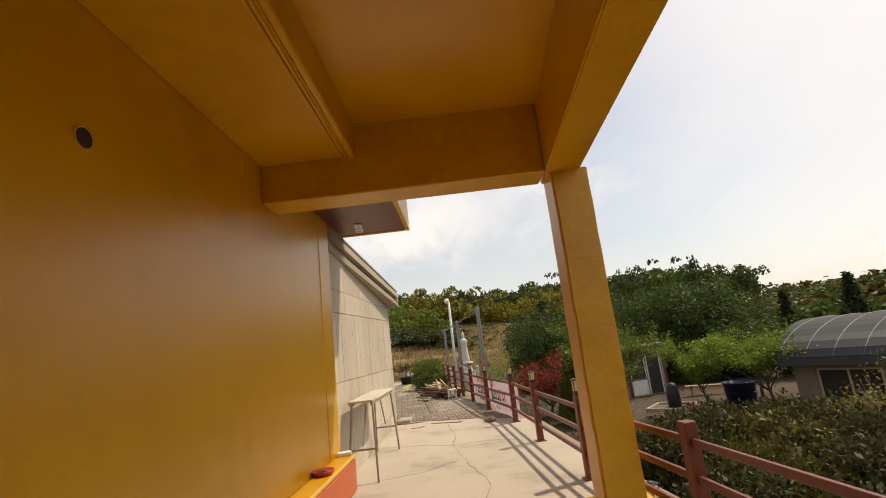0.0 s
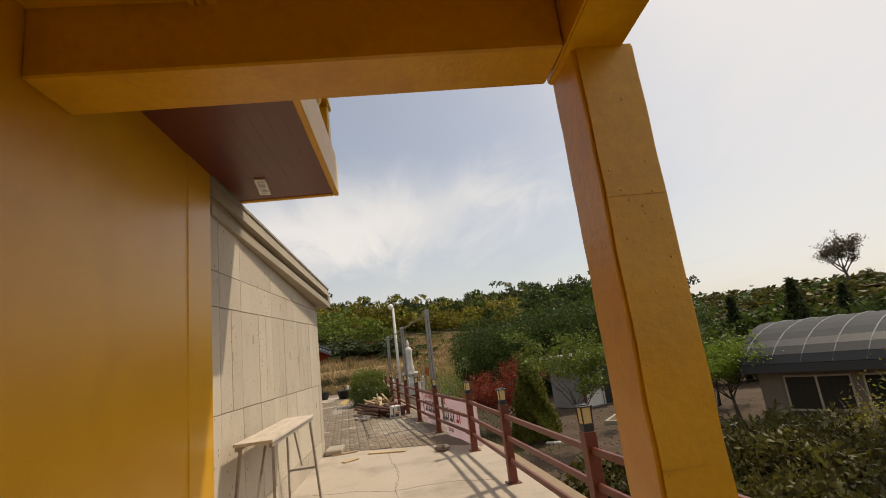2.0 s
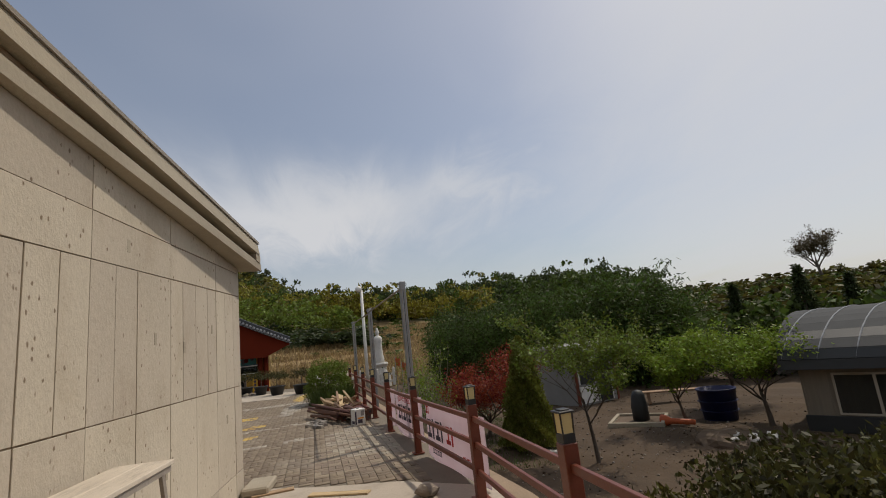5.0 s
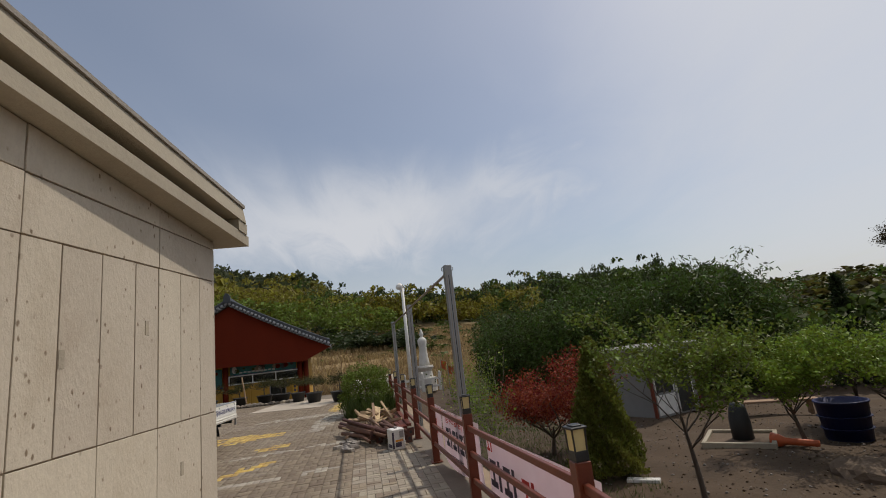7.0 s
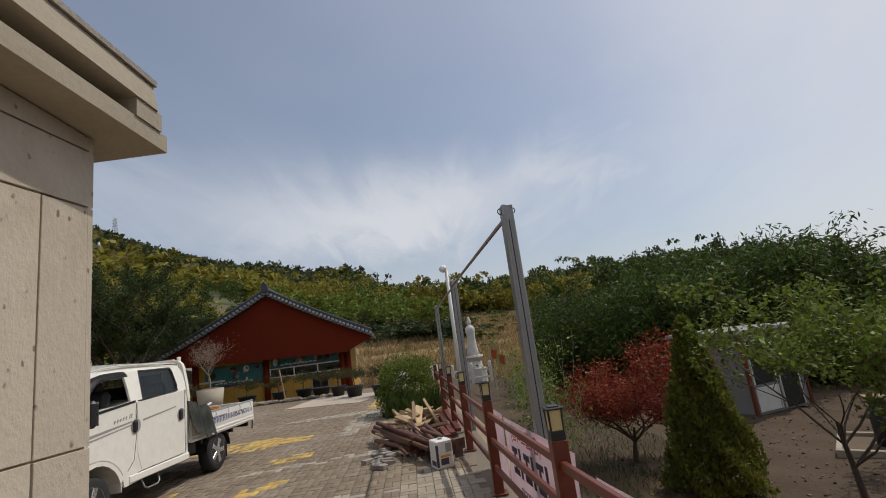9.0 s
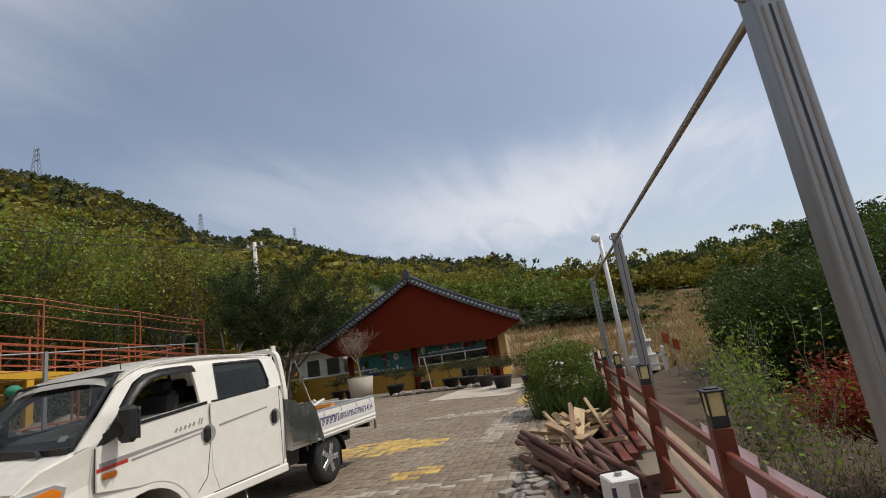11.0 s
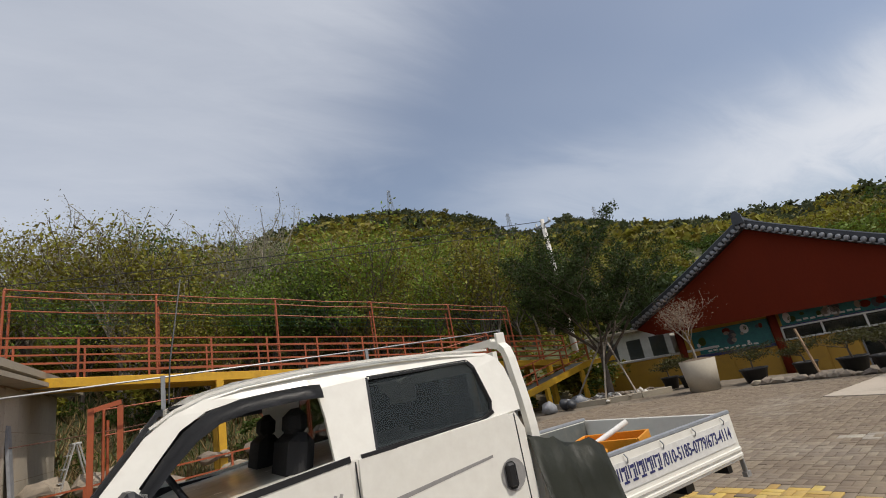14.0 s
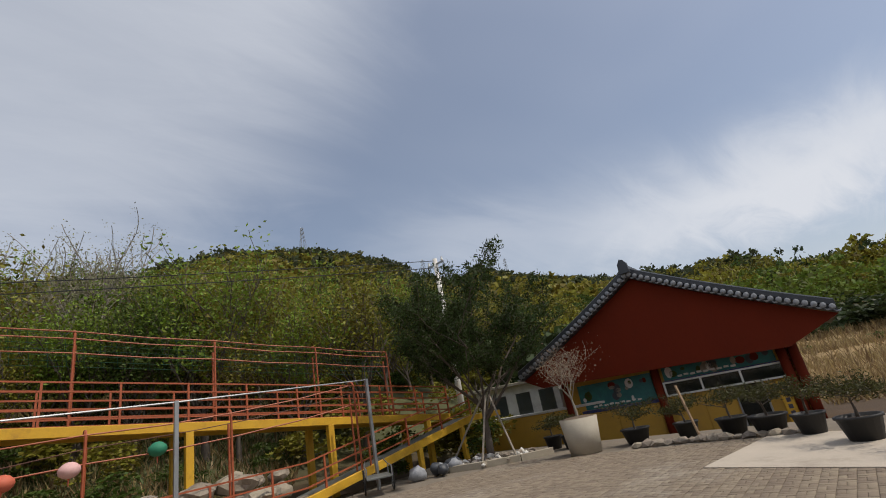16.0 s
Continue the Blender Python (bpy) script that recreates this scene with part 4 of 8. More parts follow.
        prism(b, [(0.68, 1.015), (1.70, 1.125), (1.70, 1.145), (0.68, 1.055)], lambda y, z: (s * (XS + 0.0042), y, z), lambda y, z: (s * (XS + 0.0054), y, z))
        part("stripe", b, M_GREYSTRIPE, tr)
        b = bmesh.new()
        prism(b, [(0.95, 1.005), (1.68, 1.085), (1.68, 1.1), (0.95, 1.025)], lambda y, z: (s * (XS + 0.0042), y, z), lambda y, z: (s * (XS + 0.0054), y, z))
        part("stripe", b, M_GREYSTRIPE, tr)
        b = bmesh.new()
        prism(b, [(0.66, 0.985), (0.92, 1.01), (0.92, 1.04), (0.66, 1.015)], lambda y, z: (s * (XS + 0.0055), y, z), lambda y, z: (s * (XS + 0.0064), y, z))
        part("stripe", b, M_REDSTRIPE, tr, "red stripe end")
        b = bmesh.new()
        prism(b, [(1.90, 1.11), (2.62, 1.19), (2.62, 1.205), (1.90, 1.135)], lambda y, z: (s * (XS + 0.0042), y, z), lambda y, z: (s * (XS + 0.0054), y, z))
        part("stripe", b, M_GREYSTRIPE, tr)
        # badge drawn as plain bars
        b = bmesh.new()
        for k in range(5):
            bar(b, (s * (XS + 0.005), 1.38 + k * 0.05, 1.155 + k * 0.006), (s * (XS + 0.005), 1.40 + k * 0.05, 1.19 + k * 0.006), 0.004, 0.02)
        bar(b, (s * (XS + 0.005), 1.645, 1.18), (s * (XS + 0.005), 1.665, 1.235), 0.004, 0.016)
        bar(b, (s * (XS + 0.005), 1.675, 1.18), (s * (XS + 0.005), 1.695, 1.235), 0.004, 0.016)
        part("badge", b, M_GREYSTRIPE, tr)
        # indicator and head lamp
        b = bmesh.new()
        box(b, s * (XS + 0.004), 0.70, 0.925, s * (XS + 0.022), 0.82, 0.975, 0.012)
        part("side_indicator", b, M_AMBER, tr, "orange side indicator")
        b = bmesh.new()
        prism(b, [(0.035, 0.70), (0.40, 0.80), (0.44, 0.95), (0.36, 0.99), (0.10, 0.97)], lambda y, z: (s * 0.45, y - 0.02, z), lambda y, z: (s * (XS + 0.006), y, z))
        hl = part("headlight", b, M_LENS, tr)
        b = bmesh.new()
        prism(b, [(0.20, 0.78), (0.37, 0.81), (0.41, 0.93), (0.34, 0.97), (0.22, 0.95)], lambda y, z: (s * (XS + 0.006), y, z), lambda y, z: (s * (XS + 0.014), y, z))
        part("indicator_lens", b, M_AMBER, hl, "amber corner lens")
        # mirror on its arm
        b = bmesh.new()
        obox(b, pose(s * 1.00, 0.83, 1.33, 0, 0, s * 12), 0.17, 0.09, 0.30, 0.035)
        mir = part("side_mirror", b, M_PLASTIC, tr, "large black side mirror")
        b = bmesh.new()
        bar(b, (s * 0.86, 0.74, 1.24), (s * 0.98, 0.80, 1.30), 0.06, 0.08)
        part("mirror_arm", b, M_PLASTIC, mir)
        b = bmesh.new()
        obox(b, pose(s * 1.00, 0.877, 1.33, 0, 0, s * 12), 0.14, 0.004, 0.26)
        part("mirror_glass", b, M_CHROME, mir)
    # windscreen
    bm = bmesh.new()
    vs = [bm.verts.new(p) for p in ((-0.80, 0.50, 1.195), (0.80, 0.50, 1.195), (0.70, 0.93, 1.755), (-0.70, 0.93, 1.755))]
    bm.faces.new(vs)
    bmesh.ops.solidify(bm, geom=bm.faces[:], thickness=0.006)
    ws = part("windscreen", bm, M_GLASS, tr, "clear windscreen")
    ws.visible_shadow = False
    bm = bmesh.new()
    bar(bm, (-0.82, 0.49, 1.205), (0.82, 0.49, 1.205), 0.05, 0.05)
    for s in (1, -1):
        bar(bm, (s * 0.815, 0.49, 1.20), (s * 0.715, 0.935, 1.765), 0.035, 0.02)
    bar(bm, (-0.70, 0.94, 1.765), (0.70, 0.94, 1.765), 0.03, 0.03)
    part("screen_rubber", bm, M_PLASTIC, tr)
    for x0, x1 in ((0.45, -0.1), (-0.25, -0.7)):
        bm = bmesh.new()
        bar(bm, (x0 + 0.1, 0.43, 1.19), (x0, 0.46, 1.225), 0.025)
        bar(bm, (x0, 0.46, 1.225), (x1, 0.50, 1.235), 0.016)
        part("wiper", bm, M_PLASTIC, tr)
    # rear wall with its window
    bm = bmesh.new()
    for b4 in ((-0.75, 1.30, 0.75, 1.42), (-0.74, 1.70, 0.74, 1.80), (-0.75, 1.42, -0.48, 1.70), (0.48, 1.42, 0.75, 1.70)):
        box(bm, b4[0], 2.875, b4[1], b4[2], 2.91, b4[3])
    part("rear_wall", bm, M_WHITE_CAR, tr)
    bm = bmesh.new()
    box(bm, -0.48, 2.885, 1.42, 0.48, 2.891, 1.70)
    rw = part("rear_window", bm, M_GLASS, tr)
    rw.visible_shadow = False
    # seats
    for sx, sy in ((0.42, 1.45), (-0.42, 1.45), (0.42, 2.35), (-0.42, 2.35)):
        bm = bmesh.new()
        obox(bm, pose(sx, sy + 0.12, 1.34, -10, 0, 0), 0.46, 0.14, 0.42, 0.05)
        st = part("seat_back", bm, M_SEAT, tr)
        bm = bmesh.new()
        obox(bm, pose(sx, sy + 0.16, 1.60, -8, 0, 0), 0.26, 0.10, 0.16, 0.045)
        part("headrest", bm, M_SEAT, st)
    bm = bmesh.new()
    prism(bm, [(0.52, 1.19), (0.60, 1.24), (0.86, 1.26), (0.92, 1.18)], lambda y, z: (-0.8, y, z), lambda y, z: (0.8, y, z))
    part("dashboard", bm, M_PLASTIC, tr)
    bm = bmesh.new()
    box(bm, -0.66, 0.98, 1.775, 0.66, 2.74, 1.79)
    part("headliner", bm, M_SEAT, tr, "dark roof lining")
    for s in (1, -1):
        bm = bmesh.new()
        box(bm, s * 0.80, 0.70, 0.8, s * 0.83, 2.74, 1.33)
        part("door_trim", bm, M_SEAT, tr, "black inner door trim")
    bm = bmesh.new()
    obox(bm, pose(0.0, 2.60, 1.30, -8, 0, 0), 1.4, 0.16, 0.55, 0.05)
    part("rear_bench", bm, M_SEAT, tr)
    bm = bmesh.new()
    tube(bm, [Vector((0.42, 1.06, 1.33)) + Vector((0.19 * math.cos(a), -0.1 * math.sin(a), 0.16 * math.sin(a))) for a in np.linspace(0, math.tau, 17)], 0.014, 6, False)
    bar(bm, (0.42, 0.85, 1.24), (0.42, 1.06, 1.33), 0.04)
    part("steering_wheel", bm, M_PLASTIC, tr)
    bm = bmesh.new()
    obox(bm, pose(0.55, 0.60, 1.29, -38, 0, 0), 0.10, 0.002, 0.05)
    part("screen_sticker", bm, M_WHITE, tr)
    # nose: bumper, grille
    bm = bmesh.new()
    box(bm, -0.86, -0.05, 0.38, 0.86, 0.42, 0.66, 0.03)
    part("front_bumper", bm, M_WHITE_CAR, tr)
    bm = bmesh.new()
    box(bm, -0.44, -0.012, 0.70, 0.44, 0.04, 0.84, 0.01)
    part("grille", bm, M_PLASTIC, tr)
    # chassis and bed
    bm = bmesh.new()
    box(bm, -0.42, 0.4, 0.36, 0.42, 5.0, 0.52)
    for y in (3.0, 3.4, 4.4, 5.0):
        box(bm, -0.8, y - 0.03, 0.52, 0.8, y + 0.03, 0.60)
    part("chassis", bm, M_PLASTIC, tr)
    bm = bmesh.new()
    box(bm, -0.82, 3.0, 0.605, 0.82, 5.13, 0.655)
    part("bed_floor", bm, M_BED, tr)
    for s in (1, -1):
        bm = bmesh.new()
        box(bm, s * 0.825, 3.02, 0.60, s * 0.86, 5.15, 0.97, 0.006)
        g = part("bed_side", bm, M_WHITE_CAR, tr)
        bm = bmesh.new()
        box(bm, s * 0.808, 3.03, 0.657, s * 0.822, 5.12, 0.955)
        part("bed_lining", bm, M_BED, g, "dark worn inner lining")
        for z in (0.625, 0.672):
            bm = bmesh.new()
            box(bm, s * 0.86, 3.03, z, s * 0.874, 5.14, z + 0.028, 0.005)
            part("pressed_rib", bm, M_WHITE_CAR, g)
        bm = bmesh.new()
        tube(bm, [(s * 0.842, 3.02, 0.975), (s * 0.842, 5.15, 0.975)], 0.022, 8)
        part("top_tube", bm, M_GALV, g)
        for k in range(5):
            bm = bmesh.new()
            tube(bm, [(s * 0.868, 3.3 + k * 0.42, 0.96), (s * 0.885, 3.31 + k * 0.42, 0.93), (s * 0.868, 3.32 + k * 0.42, 0.90)], 0.005, 5)
            part("rope_hook", bm, M_GALV, g)
    bm = bmesh.new()
    box(bm, -0.84, 5.13, 0.60, 0.84, 5.16, 0.97, 0.006)
    part("tailgate", bm, M_WHITE_CAR, tr)
    for s in (1, -1):
        bm = bmesh.new()
        box(bm, s * 0.80, 5.165, 0.46, s * 0.84, 5.185, 0.9, 0.005)
        bar(bm, (s * 0.82, 5.15, 0.47), (s * 0.82, 5.22, 0.47), 0.04)
        part("tail_bracket", bm, M_GREYSTRIPE, tr)
    bm = bmesh.new()
    box(bm, 0.862, 3.50, 0.735, 0.866, 5.10, 0.915)
    part("sign_strip", bm, M_WHITE, tr)
    # the firm's name as plain bars, then the number
    rg = random.Random(3)
    for k in range(6):
        bm = bmesh.new()
        y0 = 3.54 + k * 0.095
        box(bm, 0.8665, y0, 0.80, 0.869, y0 + 0.012, 0.885)
        box(bm, 0.8665, y0 + 0.02, 0.865 - 0.02 * rg.random(), 0.869, y0 + 0.06, 0.88)
        box(bm, 0.8665, y0 + 0.02, 0.775, 0.869, y0 + 0.075, 0.79)
        box(bm, 0.8665, y0 + 0.045, 0.79, 0.869, y0 + 0.058, 0.85)
        box(bm, 0.8665, y0 + 0.068, 0.80, 0.869, y0 + 0.079, 0.885)
        part("lettering", bm, M_INK_BLUE, tr)
    cu = bpy.data.curves.new("lettering", "FONT")
    cu.body, cu.size, cu.extrude = "/010-5185-0779/673-4114", 0.125, 0.001
    cu.offset = 0.002
    cu.materials.append(M_INK_BLUE)
    tx = new("lettering", cu)
    tx.parent = tr
    tx.matrix_basis = pose(0.868, 4.115, 0.785, 90, 0, 90) @ Matrix.Diagonal((0.72, 1.0, 1.0, 1))
    # headboard guard behind the cab
    for s in (1, -1):
        bm = bmesh.new()
        pts = [(0.815, 3.005, 0.62), (0.815, 3.005, 1.30), (0.80, 3.003, 1.46), (0.755, 2.998, 1.74), (0.735, 2.995, 1.80), (0.69, 2.992, 1.84), (0.60, 2.99, 1.862)]
        loops = []
        for i, (px, py, pz) in enumerate(pts):
            qa, qb = pts[max(0, i - 1)], pts[min(len(pts) - 1, i + 1)]
            t = Vector((qb[0] - qa[0], 0, qb[2] - qa[2])).normalized() * 0.026
            loops.append([bm.verts.new((s * (px + u * t.z), py + v, pz - u * t.x)) for u, v in ((-1, -0.032), (1, -0.032), (1, 0.032), (-1, 0.032))])
        for la, lb in zip(loops, loops[1:]):
            for j in range(4):
                bm.faces.new((la[j], la[(j + 1) % 4], lb[(j + 1) % 4], lb[j]))
        bm.faces.new(loops[0])
        bm.faces.new(loops[-1][::-1])
        bmesh.ops.recalc_face_normals(bm, faces=bm.faces[:])
        part("guard_post", bm, M_WHITE_CAR, tr)
        bm = bmesh.new()
        box(bm, s * 0.70 - 0.012, 2.955, 1.82, s * 0.70 + 0.012, 3.03, 1.925, 0.004)
        part("guard_ear", bm, M_WHITE_CAR, tr)
        bm = bmesh.new()
        bar(bm, (s * 0.2, 3.0, 0.65), (s * 0.2, 2.99, 1.86), 0.035)
        part("guard_bar", bm, M_WHITE_CAR, tr)
    bm = bmesh.new()
    bar(bm, (-0.62, 2.99, 1.872), (0.62, 2.99, 1.872), 0.05, 0.05)
    part("guard_top", bm, M_WHITE_CAR, tr)
    bm = bmesh.new()
    tube(bm, [(0.70, 0.98, 1.80), (0.66, 0.99, 2.0), (0.55, 1.05, 2.45)], 0.004, 5)
    part("aerial", bm, M_BLACK, tr)
    bm = bmesh.new()
    box(bm, -0.06, 1.9, 1.90, 0.06, 1.98, 1.93, 0.01)
    part("roof_vent", bm, M_GREYSTRIPE, tr)
    # side gear between cab and wheel, mud guards
    bm = bmesh.new()
    box(bm, 0.62, 2.98, 0.42, 0.80, 3.24, 0.60, 0.02)
    part("air_box", bm, M_PLASTIC, tr)
    for s in (1, -1):
        bm = bmesh.new()
        for a in np.linspace(15, 165, 9):
            obox(bm, Matrix.Translation((s * 0.70, 3.85 + 0.38 * math.cos(radians(a)), 0.31 + 0.36 * math.sin(radians(a)))) @ pose(0, 0, 0, a - 90, 0, 0), 0.28, 0.12, 0.012)
        box(bm, s * 0.60, 4.10, 0.16, s * 0.84, 4.112, 0.42)
        part("mudguard", bm, M_PLASTIC, tr)
    # wheels
    for s in (1, -1):
        for y, dual in ((1.11, False), (3.85, True)):
            m = pose(s * 0.73, y, 0.315, 0, 90 * s, 0)
            bm = bmesh.new()
            lathe(bm, [(0.20, -0.09), (0.28, -0.095), (0.31, -0.07), (0.315, 0.0), (0.31, 0.07), (0.28, 0.095), (0.20, 0.09)], 28, m)
            w = part("wheel", bm, M_TYRE, tr, "black road wheel with silver trim", True)
            bm = bmesh.new()
            lathe(bm, [(0.0, 0.06), (0.05, 0.07), (0.06, 0.055), (0.17, 0.03), (0.19, 0.075), (0.20, 0.092), (0.205, 0.08)], 28, m)
            rim = part("rim", bm, M_GREYSTRIPE, w, "", True)
            for k in range(5):
                bm = bmesh.new()
                bar(bm, (0.03, 0, 0.078), (0.19, 0, 0.084), 0.075, 0.03, 0.008)
                bmesh.ops.transform(bm, matrix=m @ pose(0, 0, 0, 0, 0, 72 * k + 18), verts=bm.verts)
                part("spoke", bm, M_CHROME, w)
            bm = bmesh.new()
            lathe(bm, [(0.0, 0.10), (0.045, 0.098), (0.055, 0.07)], 14, m)
            part("hub_cap", bm, M_CHROME, w)
    return tr


build_truck()


# the load
def drape(name, cx, cy, cz, nx, ny, sx, sy, f, material, label, category):
    bm = bmesh.new()
    g = [[bm.verts.new((cx + sx * (i / nx - 0.5), cy + sy * (j / ny - 0.5), cz + f(i / nx, j / ny))) for j in range(ny + 1)] for i in range(nx + 1)]
    for i in range(nx):
        for j in range(ny):
            bm.faces.new((g[i][j], g[i + 1][j], g[i + 1][j + 1], g[i][j + 1]))
    bmesh.ops.solidify(bm, geom=bm.faces[:], thickness=0.02)
    return tagged(part(name, bm, material, None, "", True), label, category)


def tarp_f(u, v):
    z = 0.58 * min(1.0, u * 3) ** 0.5 * (1 - 0.30 * v) + 0.05 * noise.noise(Vector((u * 7, v * 6, 1)))
    if u > 0.90:
        z = 0.52 - 0.14 * v - (u - 0.90) * 4.4 + 0.12 * noise.noise(Vector((u * 3, v * 7, 4)))
    return z + 0.06 * noise.noise(Vector((u * 4, v * 4, 8)))


drape("tarpaulin", -4.82, 17.68, 0.66, 30, 16, 1.16, 0.62, tarp_f, M_TARP, "crumpled olive green tarpaulin folded over the truck bed side", "tarpaulin")
cr = thing("plastic_crate", -4.80, 18.55, 0.66, "yellow orange plastic crate with vent slots on the truck bed", "crate", rz=25)
for nm, a in (("crate_side", (-0.28, -0.19, 0.05, -0.265, 0.19, 0.34)), ("crate_side", (0.265, -0.19, 0.05, 0.28, 0.19, 0.34)), ("crate_end", (-0.264, -0.19, 0.05, 0.264, -0.175, 0.34)),
              ("crate_end", (-0.264, 0.175, 0.05, 0.264, 0.19, 0.34)), ("crate_base", (-0.264, -0.174, 0.0, 0.264, 0.174, 0.06))):
    bm = bmesh.new()
    box(bm, *a, 0.004)
    part(nm, bm, M_ORANGE_PL, cr)
for k in range(8):
    bm = bmesh.new()
    box(bm, -0.25 + k * 0.068, -0.196, 0.10, -0.215 + k * 0.068, -0.189, 0.26)
    part("slot", bm, M_PLASTIC, cr)
bm = bmesh.new()
tube(bm, [(0.2 * (1 + 0.03 * math.sin(k)) * math.cos(k * 0.42), 0.2 * math.sin(k * 0.42), 0.03 + 0.0011 * k) for k in range(100)], 0.016, 6)
co = tagged(part("cable_coil", bm, M_PLASTIC, None, "", True), "coiled black cable lying on the truck bed", "cable")
co.location = (-5.45, 18.35, 0.70)
bm = bmesh.new()
tube(bm, [((0.16 + 0.1 * noise.noise(Vector((k * 0.21, 0, 5)))) * math.cos(k * 0.5) + 0.001 * k, (0.12 + 0.1 * noise.noise(Vector((k * 0.17, 3, 5)))) * math.sin(k * 0.5), 0.30 + 0.05 * noise.noise(Vector((k * 0.37, 2, 0)))) for k in range(90)], 0.011, 6)
co = tagged(part("cable_coil", bm, M_ORANGE_PL, None, "", True), "tangled orange extension cable on the truck bed", "cable")
co.location = (-4.85, 18.2, 0.66)
bm = bmesh.new()
tube(bm, [(-5.2, 18.1, 0.75), (-4.75, 18.75, 1.08)], 0.022, 10)
tagged(part("plastic_pipe", bm, M_WHITE, None, "", True), "white plastic pipe lying across the truck bed", "pipe")

# ---- railing with lanterns ----
rail = thing("railing", 0, 0, 0, "brown red painted steel railing with square posts", "railing")
bm = bmesh.new()
box(bm, -0.05, -0.05, 0.0, 0.05, 0.05, 0.94, 0.005)
box(bm, -0.085, -0.085, 0.0, 0.085, 0.085, 0.012)
post_me = mesh_of(bm, "post", M_RAIL)
for x, y in POSTS:
    p = new("post", post_me)
    p.parent, p.location, p.rotation_euler = rail, (x, y, 0), (0, 0, 0.1)
ends = [(2.1, -1.5)] + POSTS
for (xa, ya), (xb, yb) in zip(ends, ends[1:]):
    for z in (0.80, 0.54, 0.27):
        bm = bmesh.new()
        bar(bm, (xa, ya + 0.05, z), (xb, yb - 0.05, z), 0.035, 0.055, 0.004)
        part("rail_bar", bm, M_RAIL, rail)


def lantern(x, y, z, rz=6):
    la = thing("post_lantern", x, y, z, "black metal post lantern with pale yellow panes", "lantern", "lanterns on the railing", rz)
    bm = bmesh.new()
    box(bm, -0.044, -0.044, 0.0, 0.044, 0.044, 0.056, 0.003)
    part("base", bm, M_BLACK, la)
    for sx, sy, w, d in ((0, 1, 0.066, 0.003), (0, -1, 0.066, 0.003), (1, 0, 0.003, 0.066), (-1, 0, 0.003, 0.066)):
        bm = bmesh.new()
        obox(bm, pose(sx * 0.038, sy * 0.038, 0.118), w, d, 0.118)
        part("pane", bm, M_LAMP, la)
    for sx in (1, -1):
        for sy in (1, -1):
            bm = bmesh.new()
            bar(bm, (sx * 0.038, sy * 0.038, 0.054), (sx * 0.044, sy * 0.044, 0.182), 0.009)
            part("corner_bar", bm, M_BLACK, la)
    bm = bmesh.new()
    box(bm, -0.055, -0.055, 0.180, 0.055, 0.055, 0.194, 0.004)
    box(bm, -0.034, -0.034, 0.194, 0.034, 0.034, 0.203, 0.003)
    part("cap", bm, M_BLACK, la)
    return la


for k, (x, y) in enumerate(POSTS[1:]):
    if k == 0:
        first = lantern(x, y, 0.94)
    else:
        copy_thing(first, pose(x, y, 0.94, 0, 0, 6 + 3 * (k % 3)))
copy_thing(first, pose(1.66, 4.98, 0.0, 0, 0, 30))

# ---- banners tied to the railing, seen from behind ----
def hangul(body, size, m, material, parent):
    cu = bpy.data.curves.new("lettering", "FONT")
    cu.body, cu.size, cu.extrude, cu.offset = body, size, 0.0008, size * 0.012
    cu.align_x, cu.align_y = "CENTER", "CENTER"
    cu.materials.append(material)
    t = new("lettering", cu)
    t.parent, t.matrix_basis = parent, m
    return t


def banner(pa, pb, z0, z1, words):
    ax, ay = pa
    bx, by = pb
    ln = math.hypot(bx - ax, by - ay)
    rz = math.degrees(math.atan2(by - ay, bx - ax))
    # local x runs along the railing, local y inwards
    ba = thing("banner", ax, ay, 0, "pink and white printed cloth banner tied to the railing", "banner", "banners on the railing", rz)
    bm = bmesh.new()
    n, h = 22, 10
    g = []
    for i in range(n + 1):
        col = []
        for j in range(h + 1):
            u, v = i / n, j / h
            wave = 0.018 * math.sin(u * 9 + v * 2) * (1 - v) + 0.01 * noise.noise(Vector((u * 4, v * 3, ax)))
            col.append(bm.verts.new((u * ln, -0.055 + wave, z0 + (z1 - z0) * v - 0.05 * (1 - v) * math.sin(u * math.pi) + 0.03 * (1 - v) * math.sin(u * 7))))
        g.append(col)
    for i in range(n):
        for j in range(h):
            bm.faces.new((g[i][j], g[i + 1][j], g[i + 1][j + 1], g[i][j + 1]))
    bmesh.ops.solidify(bm, geom=bm.faces[:], thickness=0.002)
    part("cloth", bm, M_PINKBANNER, ba, "", True)
    # print shows through, mirrored: the letters face the garden
    for body, size, u, z, m in words:
        if body.startswith("#"):
            for q in range(int(body[1:])):
                b = bmesh.new()
                du = u + (q - int(body[1:]) / 2) * size * 1.05
                box(b, du, -0.030, z - size * 0.4, du + size * 0.18, -0.0285, z + size * 0.4)
                box(b, du + size * 0.3, -0.030, z + size * 0.2, du + size * 0.8, -0.0285, z + size * 0.36)
                box(b, du + size * 0.3, -0.030, z - size * 0.38, du + size * 0.85, -0.0285, z - size * 0.2)
                box(b, du + size * 0.48, -0.030, z - size * 0.2, du + size * 0.64, -0.0285, z + size * 0.2)
                part("lettering", b, m, ba)
        else:
            hangul(body, size, pose(u, -0.030, z, 90, 0, 0), m, ba)
    return ba


